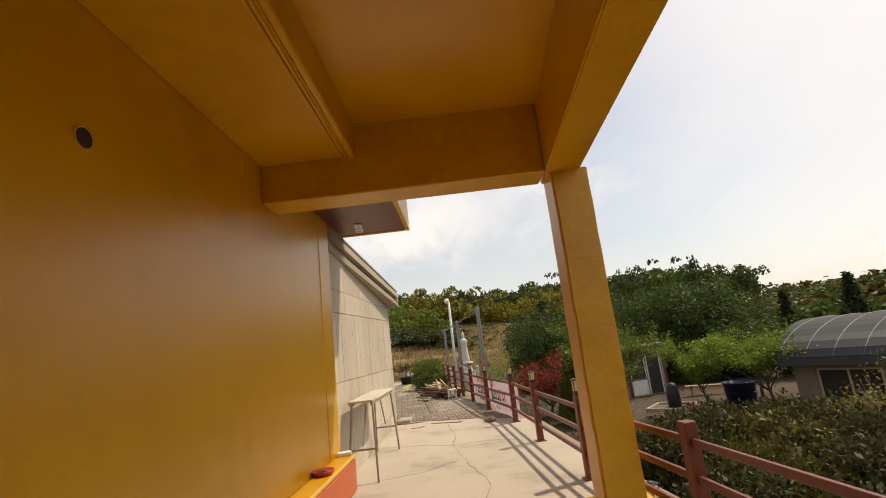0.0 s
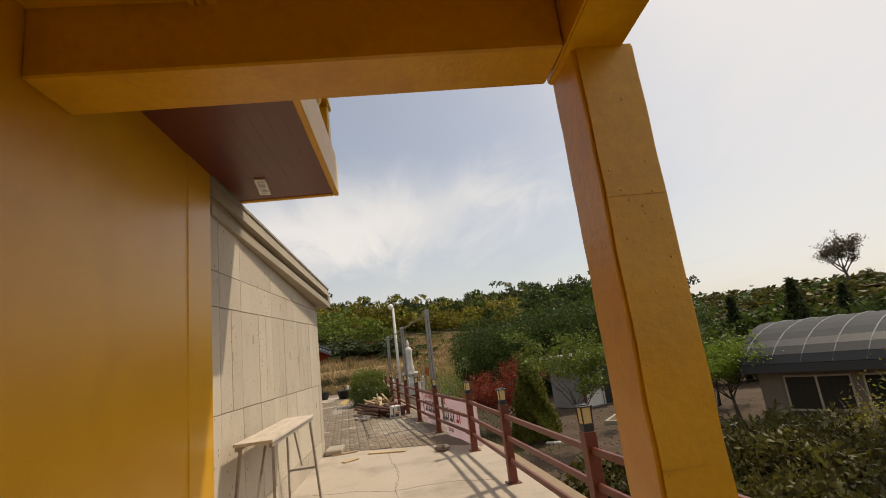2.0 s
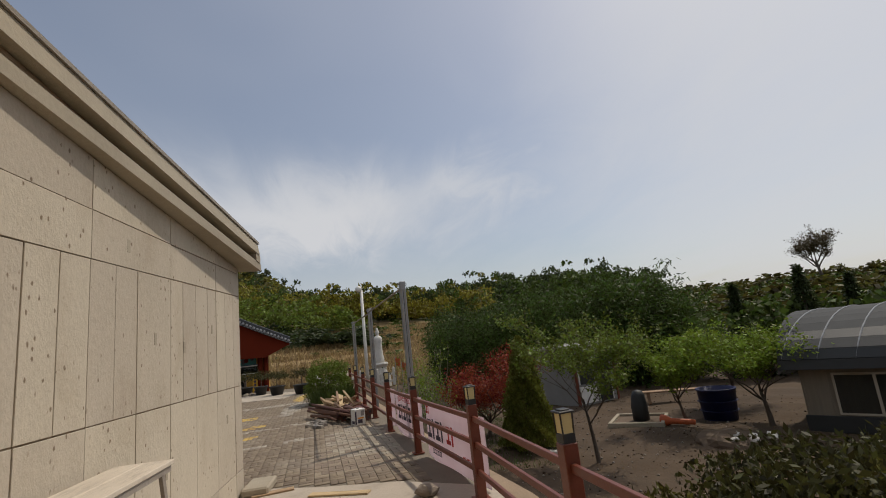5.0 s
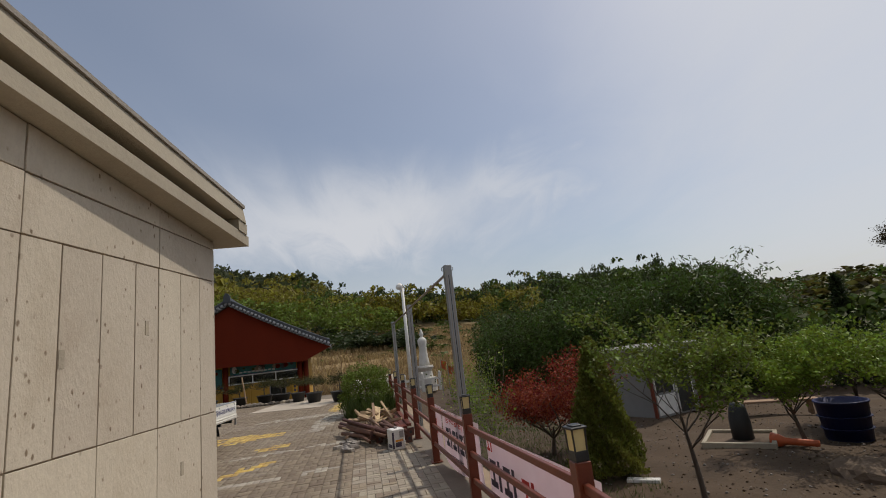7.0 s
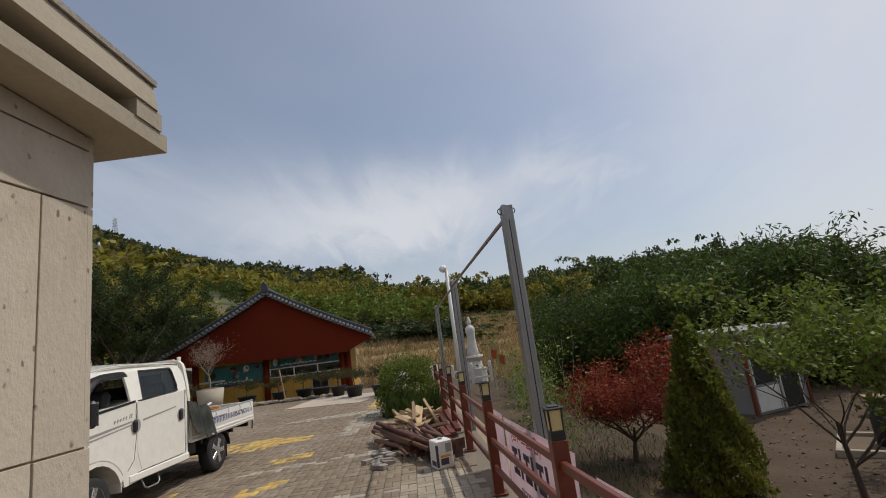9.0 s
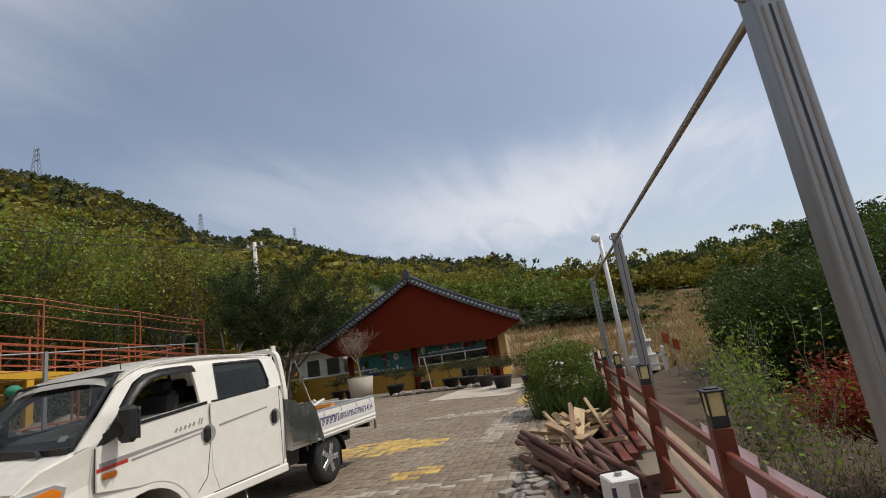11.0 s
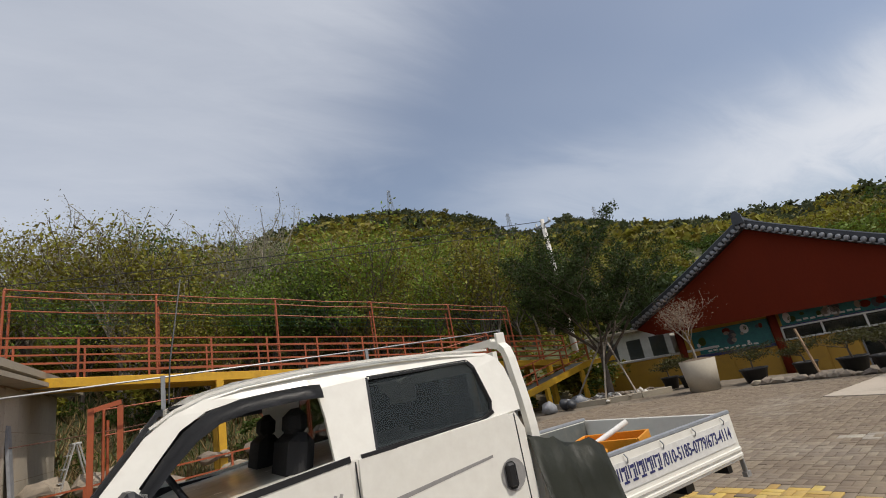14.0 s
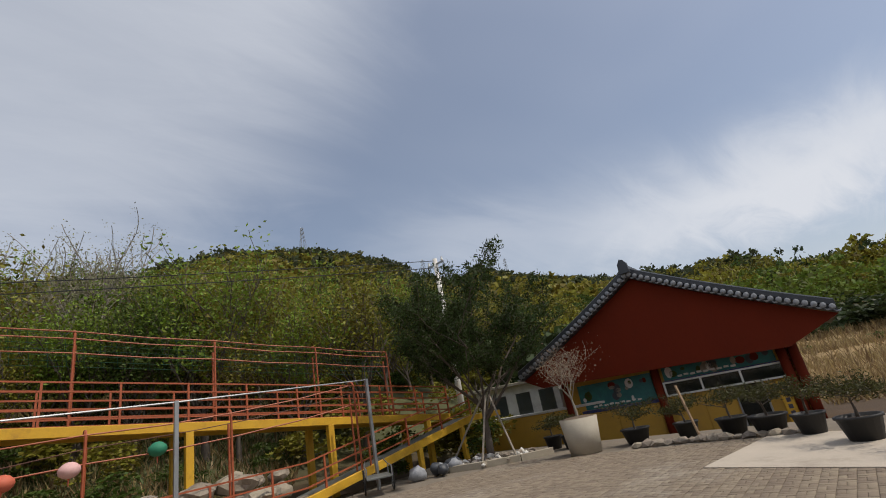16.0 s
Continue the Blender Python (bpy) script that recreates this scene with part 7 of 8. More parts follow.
for dx, dz in ((0.0, 0.0), (0.4, -0.5)):
    bm = bmesh.new()
    a, c = Vector((-19.2 + dx, 33.5, 9.1 + dz)), Vector((-30 + dx, -25, 8.4 + dz))
    tube(bm, [a.lerp(c, k / 14) - Vector((0, 0, 1.1 * math.sin(math.pi * k / 14))) for k in range(15)], 0.018, 5)
    tagged(part("power_line", bm, M_BLACK), "sagging black overhead cable", "cable", "overhead cables")


def pylon(x, y, h):
    z = land(x, y).item()
    py = thing("pylon", x, y, z - 1, "steel lattice power pylon on the ridge", "pylon", "pylons on the ridge")
    for sx in (1, -1):
        for sy in (1, -1):
            bm = bmesh.new()
            bar(bm, (sx * h * 0.1, sy * h * 0.1, 0), (sx * h * 0.02, sy * h * 0.02, h), h * 0.008)
            part("leg", bm, M_GALV, py)
    for k in range(9):
        z0, z1 = h * k / 9, h * (k + 1) / 9
        w0, w1 = h * (0.1 - 0.08 * k / 9), h * (0.1 - 0.08 * (k + 1) / 9)
        for sy in (1, -1):
            bm = bmesh.new()
            bar(bm, (-w0, sy * w0, z0), (w1, sy * w1, z1), h * 0.006)
            bar(bm, (w0, sy * w0, z0), (-w1, sy * w1, z1), h * 0.006)
            part("lattice", bm, M_GALV, py)
    for k in (0.68, 0.80, 0.92):
        bm = bmesh.new()
        bar(bm, (-h * 0.11, 0, h * k), (h * 0.11, 0, h * k), h * 0.012)
        part("arm", bm, M_GALV, py)


for az, r, h in ((62.0, 455, 36), (47.6, 500, 30), (37.5, 540, 26)):
    pylon(-r * math.sin(radians(az)), 13 + r * math.cos(radians(az)), h)

# ---- plants ----
def grow(seed, h, fork, spread, n_limb, levels=3, up=0.6, r0=0.08, bend=0.25):
    """Branch polylines [(points, radii)], and the twig points that carry leaves."""
    rng = random.Random(seed)
    out, twigs = [], []

    def shoot(p, d, ln, r, lev):
        pts, rad = [p.copy()], [r]
        n = 5
        for k in range(n):
            d = (d + Vector((rng.uniform(-1, 1), rng.uniform(-1, 1), rng.uniform(-0.5, 0.9) * (0.5 if lev else 0.25))) * bend * (0.3 if lev == 0 else 1.0)).normalized()
            p = p + d * (ln / n)
            pts.append(p.copy())
            rad.append(max(0.004 if r0 < 0.1 else 0.011, r * (1 - 0.62 * (k + 1) / n)))
            if lev >= levels - 1:
                twigs.append(p.copy())
        out.append((pts, rad))
        if lev < levels - 1:
            m = n_limb if lev == 0 else rng.randint(3, 4)
            for j in range(m):
                t = rng.uniform(0.55, 1.0) if lev == 0 else rng.uniform(0.3, 1.0)
                i = min(n, max(1, int(t * n + 0.5)))
                a = (j + rng.uniform(-0.3, 0.3)) * math.tau / m + seed
                side = Vector((math.cos(a), math.sin(a), 0))
                nd = (side * spread + Vector((0, 0, up)) + d * 0.35).normalized()
                shoot(pts[i], nd, ln * rng.uniform(0.55, 0.85) * (1.0 if lev else (h - fork) / max(fork, 0.3) * 0.75), rad[i] * 0.62, lev + 1)

    shoot(Vector((0, 0, 0)), Vector((rng.uniform(-0.06, 0.06), rng.uniform(-0.06, 0.06), 1)).normalized(), fork, r0, 0)
    return out, np.array([tuple(t) for t in twigs])


def wood_mesh(branches, material, sides=6):
    bm = bmesh.new()
    for pts, rad in branches:
        tube(bm, pts, rad, sides if rad[0] > 0.03 else 4, False)
    return mesh_of(bm, "trunk", material, True)


def leaf_mesh(twigs, n, sig, size, material, seed, aspect=0.5, droop=0.1, flat=0.7):
    g = np.random.default_rng(seed)
    base = twigs[g.integers(0, len(twigs), n)]
    pts = base + g.normal(size=(n, 3)) * np.array([sig, sig, sig * flat])
    v, f = leaf_quads(pts, size, g, aspect, droop)
    return from_arrays("crown", v, f, material)


def tree(name, x, y, z, label, seed, h, fork, spread, n_limb, n_leaf, leaf, mat_leaf, mat_bark=None, levels=3, sig=0.16, r0=0.06, up=0.6, category="tree", group="", droop=0.1, aspect=0.5, rz=0.0, bend=0.25):
    br, tw = grow(seed, h, fork, spread, n_limb, levels, up, r0, bend)
    top = max(t[2] for t in tw)
    k = h / top
    br = [([Vector((p.x * k, p.y * k, p.z * k)) for p in pts], rad) for pts, rad in br]
    tw = tw * k
    t = thing(name, x, y, z, label, category, group, rz)
    part("trunk", wood_mesh(br, mat_bark or M_BARK), None, t)
    if n_leaf:
        part("crown", leaf_mesh(tw, n_leaf, sig, leaf, mat_leaf, seed, aspect, droop), None, t)
    return t


# garden trees
tree("young_tree", 5.3, 17.45, gz(5.3, 17.45), "young garden tree with thin pale spring leaves", 3, 3.9, 1.35, 0.95, 8, 8500, 0.085, M_LEAF_GARDEN, M_BARK, 4, 0.11, 0.06, 0.50, group="garden trees")
tree("red_maple", 3.72, 22.5, gz(3.72, 22.5), "red leaved maple with forked dark trunks", 5, 3.0, 0.7, 1.0, 7, 16000, 0.075, M_LEAF_MAPLE, M_BARK, 4, 0.17, 0.08, 0.42)
tree("small_tree", 9.5, 19.9, gz(9.5, 19.9), "small tree with fresh bright green leaves", 8, 2.85, 0.9, 0.95, 7, 8000, 0.095, M_LEAF_SPRING, M_BARK, 4, 0.13, 0.07, 0.6, group="garden trees")
tree("small_tree", 11.0, 18.2, gz(11.0, 18.2), "small spreading tree with fresh bright green leaves", 9, 2.95, 0.9, 1.05, 8, 10000, 0.10, M_LEAF_SPRING, M_BARK, 4, 0.13, 0.08, 0.55, group="garden trees")
tree("small_tree", 12.6, 21.6, gz(12.6, 21.6), "small tree with mid green leaves", 10, 3.0, 1.0, 0.8, 6, 8000, 0.09, M_LEAF_MID, M_BARK, 4, 0.22, 0.08, 0.6, group="garden trees")
tree("bare_shrub", 8.3, 10.4, gz(8.3, 10.4), "thin shrub with few yellowish leaves", 12, 2.9, 0.7, 0.9, 6, 1200, 0.07, M_LEAF_OLIVE, M_BARK_PALE, 4, 0.13, 0.05, 0.6, category="shrub")
rg = random.Random(40)
for k in range(7):
    x, y = (0.9 + rg.uniform(0, 1.5), 20.0 + k * 0.95)
    tree("slender_sapling", x, y, gz(x, y), "slender sapling with sparse green leaves beside the railing", 60 + k, rg.uniform(2.2, 3.5), 0.5, 0.30, 6, 480, 0.075, rg.choice((M_LEAF_SPRING, M_LEAF_SPRING, M_LEAF_MID)), M_BARK_PALE, 3, 0.17, 0.025, 1.2, group="saplings beside the railing")
# round leafy bushes
def bush(x, y, z, r, h, n, size, m, label, seed, name="bush", group="", upright=0.0):
    g = np.random.default_rng(seed)
    t = thing(name, x, y, z, label, "bush", group)
    d = g.normal(size=(n, 3))
    d /= np.linalg.norm(d, axis=1)[:, None]
    rad = 0.55 + 0.45 * g.random(n) ** 0.5
    lump = np.array([noise.noise(Vector(q * 2.2) + Vector((seed, 0, 0))) for q in d])
    rad = rad * (1 + 0.5 * lump)
    pts = d * rad[:, None] * np.array([r, r, h / 2]) + np.array([0, 0, h * 0.52])
    pts = pts[pts[:, 2] > 0.05]
    v, f = leaf_quads(pts, size, g, 0.45, -upright)
    part("crown", from_arrays("crown", v, f, m), None, t)
    bm = bmesh.new()
    rr = random.Random(seed)
    for k in range(9):
        a = k * math.tau / 9
        q = Vector((math.cos(a) * r * 0.55, math.sin(a) * r * 0.55, h * rr.uniform(0.5, 0.85)))
        tube(bm, [(0.04 * math.cos(a), 0.04 * math.sin(a), -0.05), q * 0.5 + Vector((0, 0, 0.05)), q], [0.02, 0.013, 0.005], 4, False)
    part("stems", bm, M_BARK, t)
    return t


bush(-1.72, 22.75, -0.05, 0.78, 1.40, 12000, 0.065, M_LEAF_GARDEN, "round clipped bush with yellow green leaves", 2)
k = 0
for x, y, r, h in ((3.6, 9.3, 0.9, 1.5), (4.6, 10.6, 1.1, 1.6), (5.8, 9.8, 1.2, 1.6), (6.9, 10.8, 1.3, 1.6), (5.6, 11.8, 1.2, 1.5), (4.4, 8.0, 1.0, 1.45), (7.2, 9.0, 1.2, 1.6), (3.2, 6.9, 0.8, 1.4), (3.4, 11.3, 0.8, 1.3), (6.0, 7.6, 1.1, 1.5), (8.3, 12.0, 1.0, 1.3), (3.0, 5.2, 0.8, 1.35), (4.4, 5.6, 1.0, 1.4)):
    k += 1
    bush(x, y, gz(x, y), r, h, 3800, 0.12, M_LEAF_BUSH if k % 3 else M_LEAF_SHRUB, "low scrubby bush with brownish green foliage", 20 + k, group="bushes below the railing", upright=0.7)
# grass tufts at the bush
g = np.random.default_rng(9)
def tuft(name, x, y, z, r, n, ln, m, label):
    a = g.uniform(0, math.tau, n)
    q = np.sqrt(g.random(n)) * r
    base = np.stack([q * np.cos(a), q * np.sin(a), np.zeros(n)], 1)
    lean = g.normal(size=(n, 3)) * 0.35
    lean[:, 2] = 1
    tip = base + lean / np.linalg.norm(lean, axis=1)[:, None] * (ln * g.uniform(0.6, 1.2, n))[:, None]
    s = np.stack([-np.sin(a), np.cos(a), np.zeros(n)], 1) * 0.016
    v = np.stack([base - s, base + s, tip + s * 0.2, tip - s * 0.2], 1).reshape(-1, 3)
    ob = new(name, from_arrays(name, v, np.arange(n * 4).reshape(n, 4), m))
    ob.location = (x, y, z)
    return tagged(ob, label, "grass", kind="stuff")


for x, y in ((-1.95, 22.0), (-1.4, 21.9), (-1.0, 22.3)):
    tuft("leaf_tuft", x, y, -0.02, 0.32, 260, 0.55, M_GRASS, "tuft of broad green blades at the bush")

# the clipped cone
g2 = np.random.default_rng(77)
n = 24000
hh = g2.random(n) ** 1.35
a = g2.uniform(0, math.tau, n)
rad = (0.80 * (1 - hh) ** 0.75 + 0.02) * (0.62 + 0.38 * np.sqrt(g2.random(n))) * (1 + 0.16 * np.sin(a * 5 + hh * 14) + 0.1 * np.sin(a * 11 + hh * 31))
pts = np.stack([rad * np.cos(a), rad * np.sin(a), 0.12 + hh * 3.1], 1)
v, f = leaf_quads(pts, 0.095, g2, 0.42, -1.4)
cy = thing("cone_cypress", 4.35, 19.8, gz(4.35, 19.8), "dense conical golden green cypress", "tree")
part("crown", from_arrays("crown", v, f, M_LEAF_CYP), None, cy)
bm = bmesh.new()
tube(bm, [(0, 0, -0.05), (0, 0, 1.5), (0, 0, 2.9)], [0.09, 0.06, 0.015], 8)
part("trunk", bm, M_BARK, cy)

# the broad pine near the hall
pi = tree("pine_tree", -15.2, 30.6, 0, "dark spreading evergreen tree propped with poles", 14, 7.2, 1.9, 1.05, 9, 46000, 0.12, M_LEAF_PINE, M_BARK, 4, 0.13, 0.17, 0.62, droop=-0.5, aspect=0.34)
for k, (dx, dy) in enumerate(((1.6, -0.9), (-1.2, -1.2), (0.6, -1.5))):
    bm = bmesh.new()
    tube(bm, [(-14.9 + dx, 30.7 + dy, 0), (-14.9 + dx * 0.12, 30.7 + dy * 0.12, 2.1)], 0.035, 7)
    tagged(part("prop_pole", bm, M_BARK_PALE), "slanting wooden prop pole under the pine", "pole", "props of the pine")

# potted plants along the hall
def pot(x, y, z, r, h, seed, label, name="potted_pine"):
    t = thing(name, x, y, z, label, "potted plant", "potted plants before the hall", seed * 37 % 360)
    bm = bmesh.new()
    lathe(bm, [(0.0, 0.0), (r * 0.72, 0.0), (r, h * 0.9), (r * 1.08, h * 0.9), (r * 1.08, h), (r * 0.95, h), (r * 0.9, h * 0.85), (0.0, h * 0.85)], 16)
    p = part("pot", bm, M_POT, t, "black plastic pot", True)
    bm = bmesh.new()
    lathe(bm, [(r * 0.9, h * 0.84), (r * 0.5, h * 0.9), (0.0, h * 0.92)], 12)
    part("soil", bm, M_SOIL, p)
    br, tw = grow(seed, 0.75, 0.22, 1.3, 5, 3, 0.35, 0.035)
    k = 0.75 / max(q[2] for q in tw)
    br = [([Vector((q.x * k * 1.4, q.y * k * 1.4, q.z * k + h * 0.85)) for q in pts], rad) for pts, rad in br]
    tw = tw * np.array([k * 1.4, k * 1.4, k]) + np.array([0, 0, h * 0.85])
    part("trunk", wood_mesh(br, M_BARK), None, t)
    part("crown", leaf_mesh(tw, 1500, 0.09, 0.075, M_LEAF_BUSH, seed, 0.3, -0.4, 0.45), None, t)


for i, (x, y) in enumerate(((-13.4, 31.9), (-12.5, 31.7), (-10.0, 31.2), (-8.6, 31.3), (-7.4, 31.1), (-6.5, 30.7), (-5.6, 30.1), (-4.6, 28.8), (-3.35, 27.9))):
    pot(x, y, -0.01, 0.30 + 0.04 * (i % 3), 0.42, 30 + i, "bonsai like pine in a black plastic pot")
tb = thing("concrete_tub", -11.1, 30.2, 0, "large beige concrete tub holding a bare reddish shrub", "planter", rz=14)
bm = bmesh.new()
bmesh.ops.create_cone(bm, cap_ends=True, segments=20, radius1=0.44, radius2=0.54, depth=0.95, matrix=Matrix.Translation((0, 0, 0.475)))
part("tub", bm, M_TUB, tb, "", True)
bm = bmesh.new()
lathe(bm, [(0.5, 0.951), (0.3, 0.99), (0.0, 1.0)], 14)
part("soil", bm, M_SOIL, tb)
tree("bare_shrub", -11.1, 30.2, 0.97, "bare reddish twiggy shrub in the tub", 44, 2.1, 0.75, 0.75, 7, 1700, 0.05, M_TWIG, M_BARK_PALE, 4, 0.14, 0.045, 0.65, category="shrub")
bm = bmesh.new()
bar(bm, (-8.0, 30.5, 0), (-8.25, 30.6, 1.35), 0.045)
tagged(part("stake", bm, M_TIMBER), "thin wooden stake standing by the pots", "stake")
rg = random.Random(5)
for k in range(16):
    bm = bmesh.new()
    rock(bm, rg.uniform(0.12, 0.24), rg, (0, 0, 0.04), 0.55, 1)
    q = tagged(part("edging_stone", bm, M_STONE), "rough edging stone before the pots", "stone", "edging stones")
    q.location = (-9.6 + k * 0.27, 30.55 - abs(k - 5) * 0.03, 0)


# ---- woods ----
def proto(seed, n, flat=1.0, cone=0.0, leaf=0.12):
    """Leaf quads of a tree one metre tall."""
    q = np.random.default_rng(seed)
    nb = 9
    c = q.normal(size=(nb, 3)) * np.array([0.2, 0.2, 0.15]) + np.array([0, 0, 0.62])
    if cone:
        hh = q.random(nb)
        c = np.stack([(1 - hh) * 0.16 * q.normal(size=nb), (1 - hh) * 0.16 * q.normal(size=nb), 0.25 + hh * 0.7], 1)
    i = q.integers(0, nb, n)
    d = q.normal(size=(n, 3))
    d /= np.linalg.norm(d, axis=1)[:, None]
    d[:, 2] = np.where(d[:, 2] < -0.3, -d[:, 2], d[:, 2])
    rad = (0.16 if not cone else 0.13 * (1.1 - c[i, 2:3])) * (0.75 + 0.35 * q.random((n, 1)))
    pts = c[i] + d * rad * np.array([1, 1, 0.8 * flat])
    return leaf_quads(pts, leaf, q, 0.7, 0.0)


def wood_of(name, label, spots, protos, material, category="trees", sink=0.27):
    """spots: x, y, height, width factor."""
    vs, fs, off = [], [], 0
    q = np.random.default_rng(len(spots))
    zs = land(np.array([s[0] for s in spots]), np.array([s[1] for s in spots]))
    for (x, y, h, w), z in zip(spots, zs):
        v, f = protos[q.integers(0, len(protos))]
        a = q.uniform(0, math.tau)
        c, s = math.cos(a), math.sin(a)
        u = np.stack([(v[:, 0] * c - v[:, 1] * s) * h * w + x, (v[:, 0] * s + v[:, 1] * c) * h * w + y, v[:, 2] * h + z - sink * h], 1)
        vs.append(u)
        fs.append(f + off)
        off += len(u)
    ob = new(name, from_arrays(name, np.concatenate(vs), np.concatenate(fs), material))
    return tagged(ob, label, category, kind="stuff")


def ring(n, az0, az1, r0, r1, h0, h1, w, seed, power=1.0):
    q = np.random.default_rng(seed)
    out = []
    for k in range(n):
        a = radians(q.uniform(az0, az1))
        r = r0 + (r1 - r0) * q.random() ** power
        out.append((-r * math.sin(a), 13 + r * math.cos(a), q.uniform(h0, h1), w * q.uniform(0.85, 1.3)))
    return out


BROAD = [proto(s, 230) for s in (1, 2, 3, 4, 5)]
MIDW = [proto(s, 420, leaf=0.075) for s in (61, 62, 63, 64, 65)]
FINE = [proto(s, 700, leaf=0.055) for s in (71, 72, 73)]
SMALL = [proto(s, 60, leaf=0.26) for s in (21, 22, 23, 24)]
# far slopes
wood_of("ridge_woods", "spring woodland on the low ridge", ring(170, 2, 13, 180, 420, 4, 7, 1.4, 91), SMALL, leafmat("ridge_leaf", (0.15, 0.15, 0.036), 0.45))
wood_of("mountain_woods", "mixed spring woodland on the far mountain", ring(2600, 12, 104, 190, 560, 5, 9, 1.5, 1, 0.8), SMALL, leafmat("far_leaf_a", (0.155, 0.142, 0.034), 0.45))
wood_of("mountain_pines", "dark pine woods on the far mountain", ring(1500, 12, 104, 230, 580, 8, 15, 0.8, 2, 0.6), SMALL, leafmat("far_leaf_b", (0.070, 0.082, 0.034), 0.35))
wood_of("mountain_spring_trees", "yellow green spring trees on the far mountain", ring(900, 14, 104, 170, 420, 8, 13, 1.1, 3, 1.0), SMALL, leafmat("far_leaf_c", (0.25, 0.215, 0.036), 0.4))
# hill to the north
wood_of("hill_woods", "green woodland on the hill beyond the meadow", ring(300, -34, 14, 122, 185, 8, 12, 0.85, 4, 1.0), MIDW, M_LEAF_MID)
wood_of("hill_pines", "dark pines on the hill beyond the meadow", ring(210, -34, 14, 126, 188, 9, 13.5, 0.62, 5), MIDW, M_LEAF_DARK)
wood_of("hill_spring_trees", "yellow green spring trees on the hill", ring(170, -16, 24, 108, 165, 8, 12, 0.8, 6), MIDW, M_LEAF_OLIVE)
wood_of("hill_bright_trees", "bright green trees at the foot of the hill", ring(30, 3, 24, 78, 112, 6.5, 9.5, 1.0, 7), MIDW, M_LEAF_GARDEN)
wood_of("meadow_bushes", "low bushes along the meadow terraces", ring(130, -20, 16, 52, 120, 0.7, 1.7, 1.7, 8), SMALL, M_LEAF_MID)
wood_of("meadow_thicket", "dark bush belts between the terraces", ring(46, 0, 16, 62, 80, 2.0, 3.6, 1.7, 18), BROAD, M_LEAF_DARK)


def bamboo_proto(seed, n=1700):
    """Leaf quads of a bamboo clump one metre tall: arching culms with separate sprays of narrow leaves."""
    q = np.random.default_rng(seed)
    culms, sprays = 10, 15
    a = q.uniform(0, math.tau, culms)
    lean = q.uniform(0.04, 0.30, culms)
    top = q.uniform(0.55, 1.0, culms)
    t = 0.15 + 0.85 * q.random((culms, sprays)) ** 0.75
    out = lean[:, None] * t ** 2.2
    side = q.uniform(0, math.tau, (culms, sprays))
    arm = 0.075 * (1.3 - t)
    c = np.stack([out * np.cos(a)[:, None] + arm * np.cos(side), out * np.sin(a)[:, None] + arm * np.sin(side), top[:, None] * (t - 0.12 * t ** 4)], -1).reshape(-1, 3)
    i = q.integers(0, len(c), n)
    w = q.random((n, 1))
    reach = np.stack([np.cos(side.ravel()[i]), np.sin(side.ravel()[i]), np.full(n, -0.45)], 1) * (w * 0.075)
    spray = q.normal(size=(n, 3)) * np.array([0.020, 0.020, 0.013])
    return leaf_quads(c[i] + reach + spray, 0.034, q, 0.26, 0.6)


# bamboo grove and conifers to the east
grove = []
q = np.random.default_rng(15)
for k in range(340):
    a, r = radians(q.uniform(-47, -9)), q.uniform(21, 40)
    x, y = -r * math.sin(a), 13 + r * math.cos(a)
    cam_az = math.degrees(math.atan2(-x, y - 6.0))
    if y < 27 or x < 4.6 or (x < 11.5 and y < 30) or cam_az < -36:
        continue
    h = 5.3 + 0.066 * max(0.0, -cam_az - 10) + 2.6 * q.random() ** 1.6
    if cam_az < -33:
        h *= 0.75
    grove.append((x, y, h, 1.0))
TALL = [bamboo_proto(s) for s in (31, 32, 33, 34, 35, 36)]
wood_of("bamboo_grove", "dense feathery green bamboo grove behind the garden", grove, TALL, M_LEAF_BAMBOO, sink=0.08)
# low dark clumps among the bamboo: the grove's inner shade put into leaf colour
wood_of("grove_shade", "dark leaf clumps standing in for shade inside the grove", [(x * 1.05, y + 1.0, h * 0.5, 0.9) for x, y, h, w in grove[::5]], BROAD, M_LEAF_DARK)
wood_of("garden_back_trees", "mixed dark trees behind the garden shed", [(13 + 1.3 * k + 0.6 * (k % 3), 30.5 - 0.9 * k + 1.5 * (k % 2), 3.8 + 0.9 * (k % 3), 1.0) for k in range(9)], [proto(s, 900, leaf=0.07) for s in (91, 92)], M_LEAF_MID)
for x, y, h in ((18.5, 27.5, 4.6), (21.5, 26.5, 5.2), (25.0, 27.0, 4.6), (16.5, 31.0, 5.6)):
    t = thing("conifer", x, y, gz(x, y), "dark conifer with drooping brownish tips", "tree", "conifers behind the garden")
    q2 = np.random.default_rng(int(x * 3))
    hh, aa = q2.random(4200) ** 1.2, q2.uniform(0, math.tau, 4200)
    rr2 = (1 - hh) * h * 0.24 * (0.35 + 0.65 * np.sqrt(q2.random(4200))) * (1 + 0.35 * np.sin(aa * 4 + hh * 19)) + 0.05
    v, f = leaf_quads(np.stack([rr2 * np.cos(aa), rr2 * np.sin(aa), 0.3 + hh * (h - 0.3) - rr2 * 0.25], 1), 0.22, q2, 0.35, 0.2)
    part("crown", from_arrays("crown", v, f, M_LEAF_DARK), None, t)
    bm = bmesh.new()
    tube(bm, [(0, 0, -0.1), (0, 0, h * 0.9)], [0.16, 0.03], 8)
    part("trunk", bm, M_BARK, t)
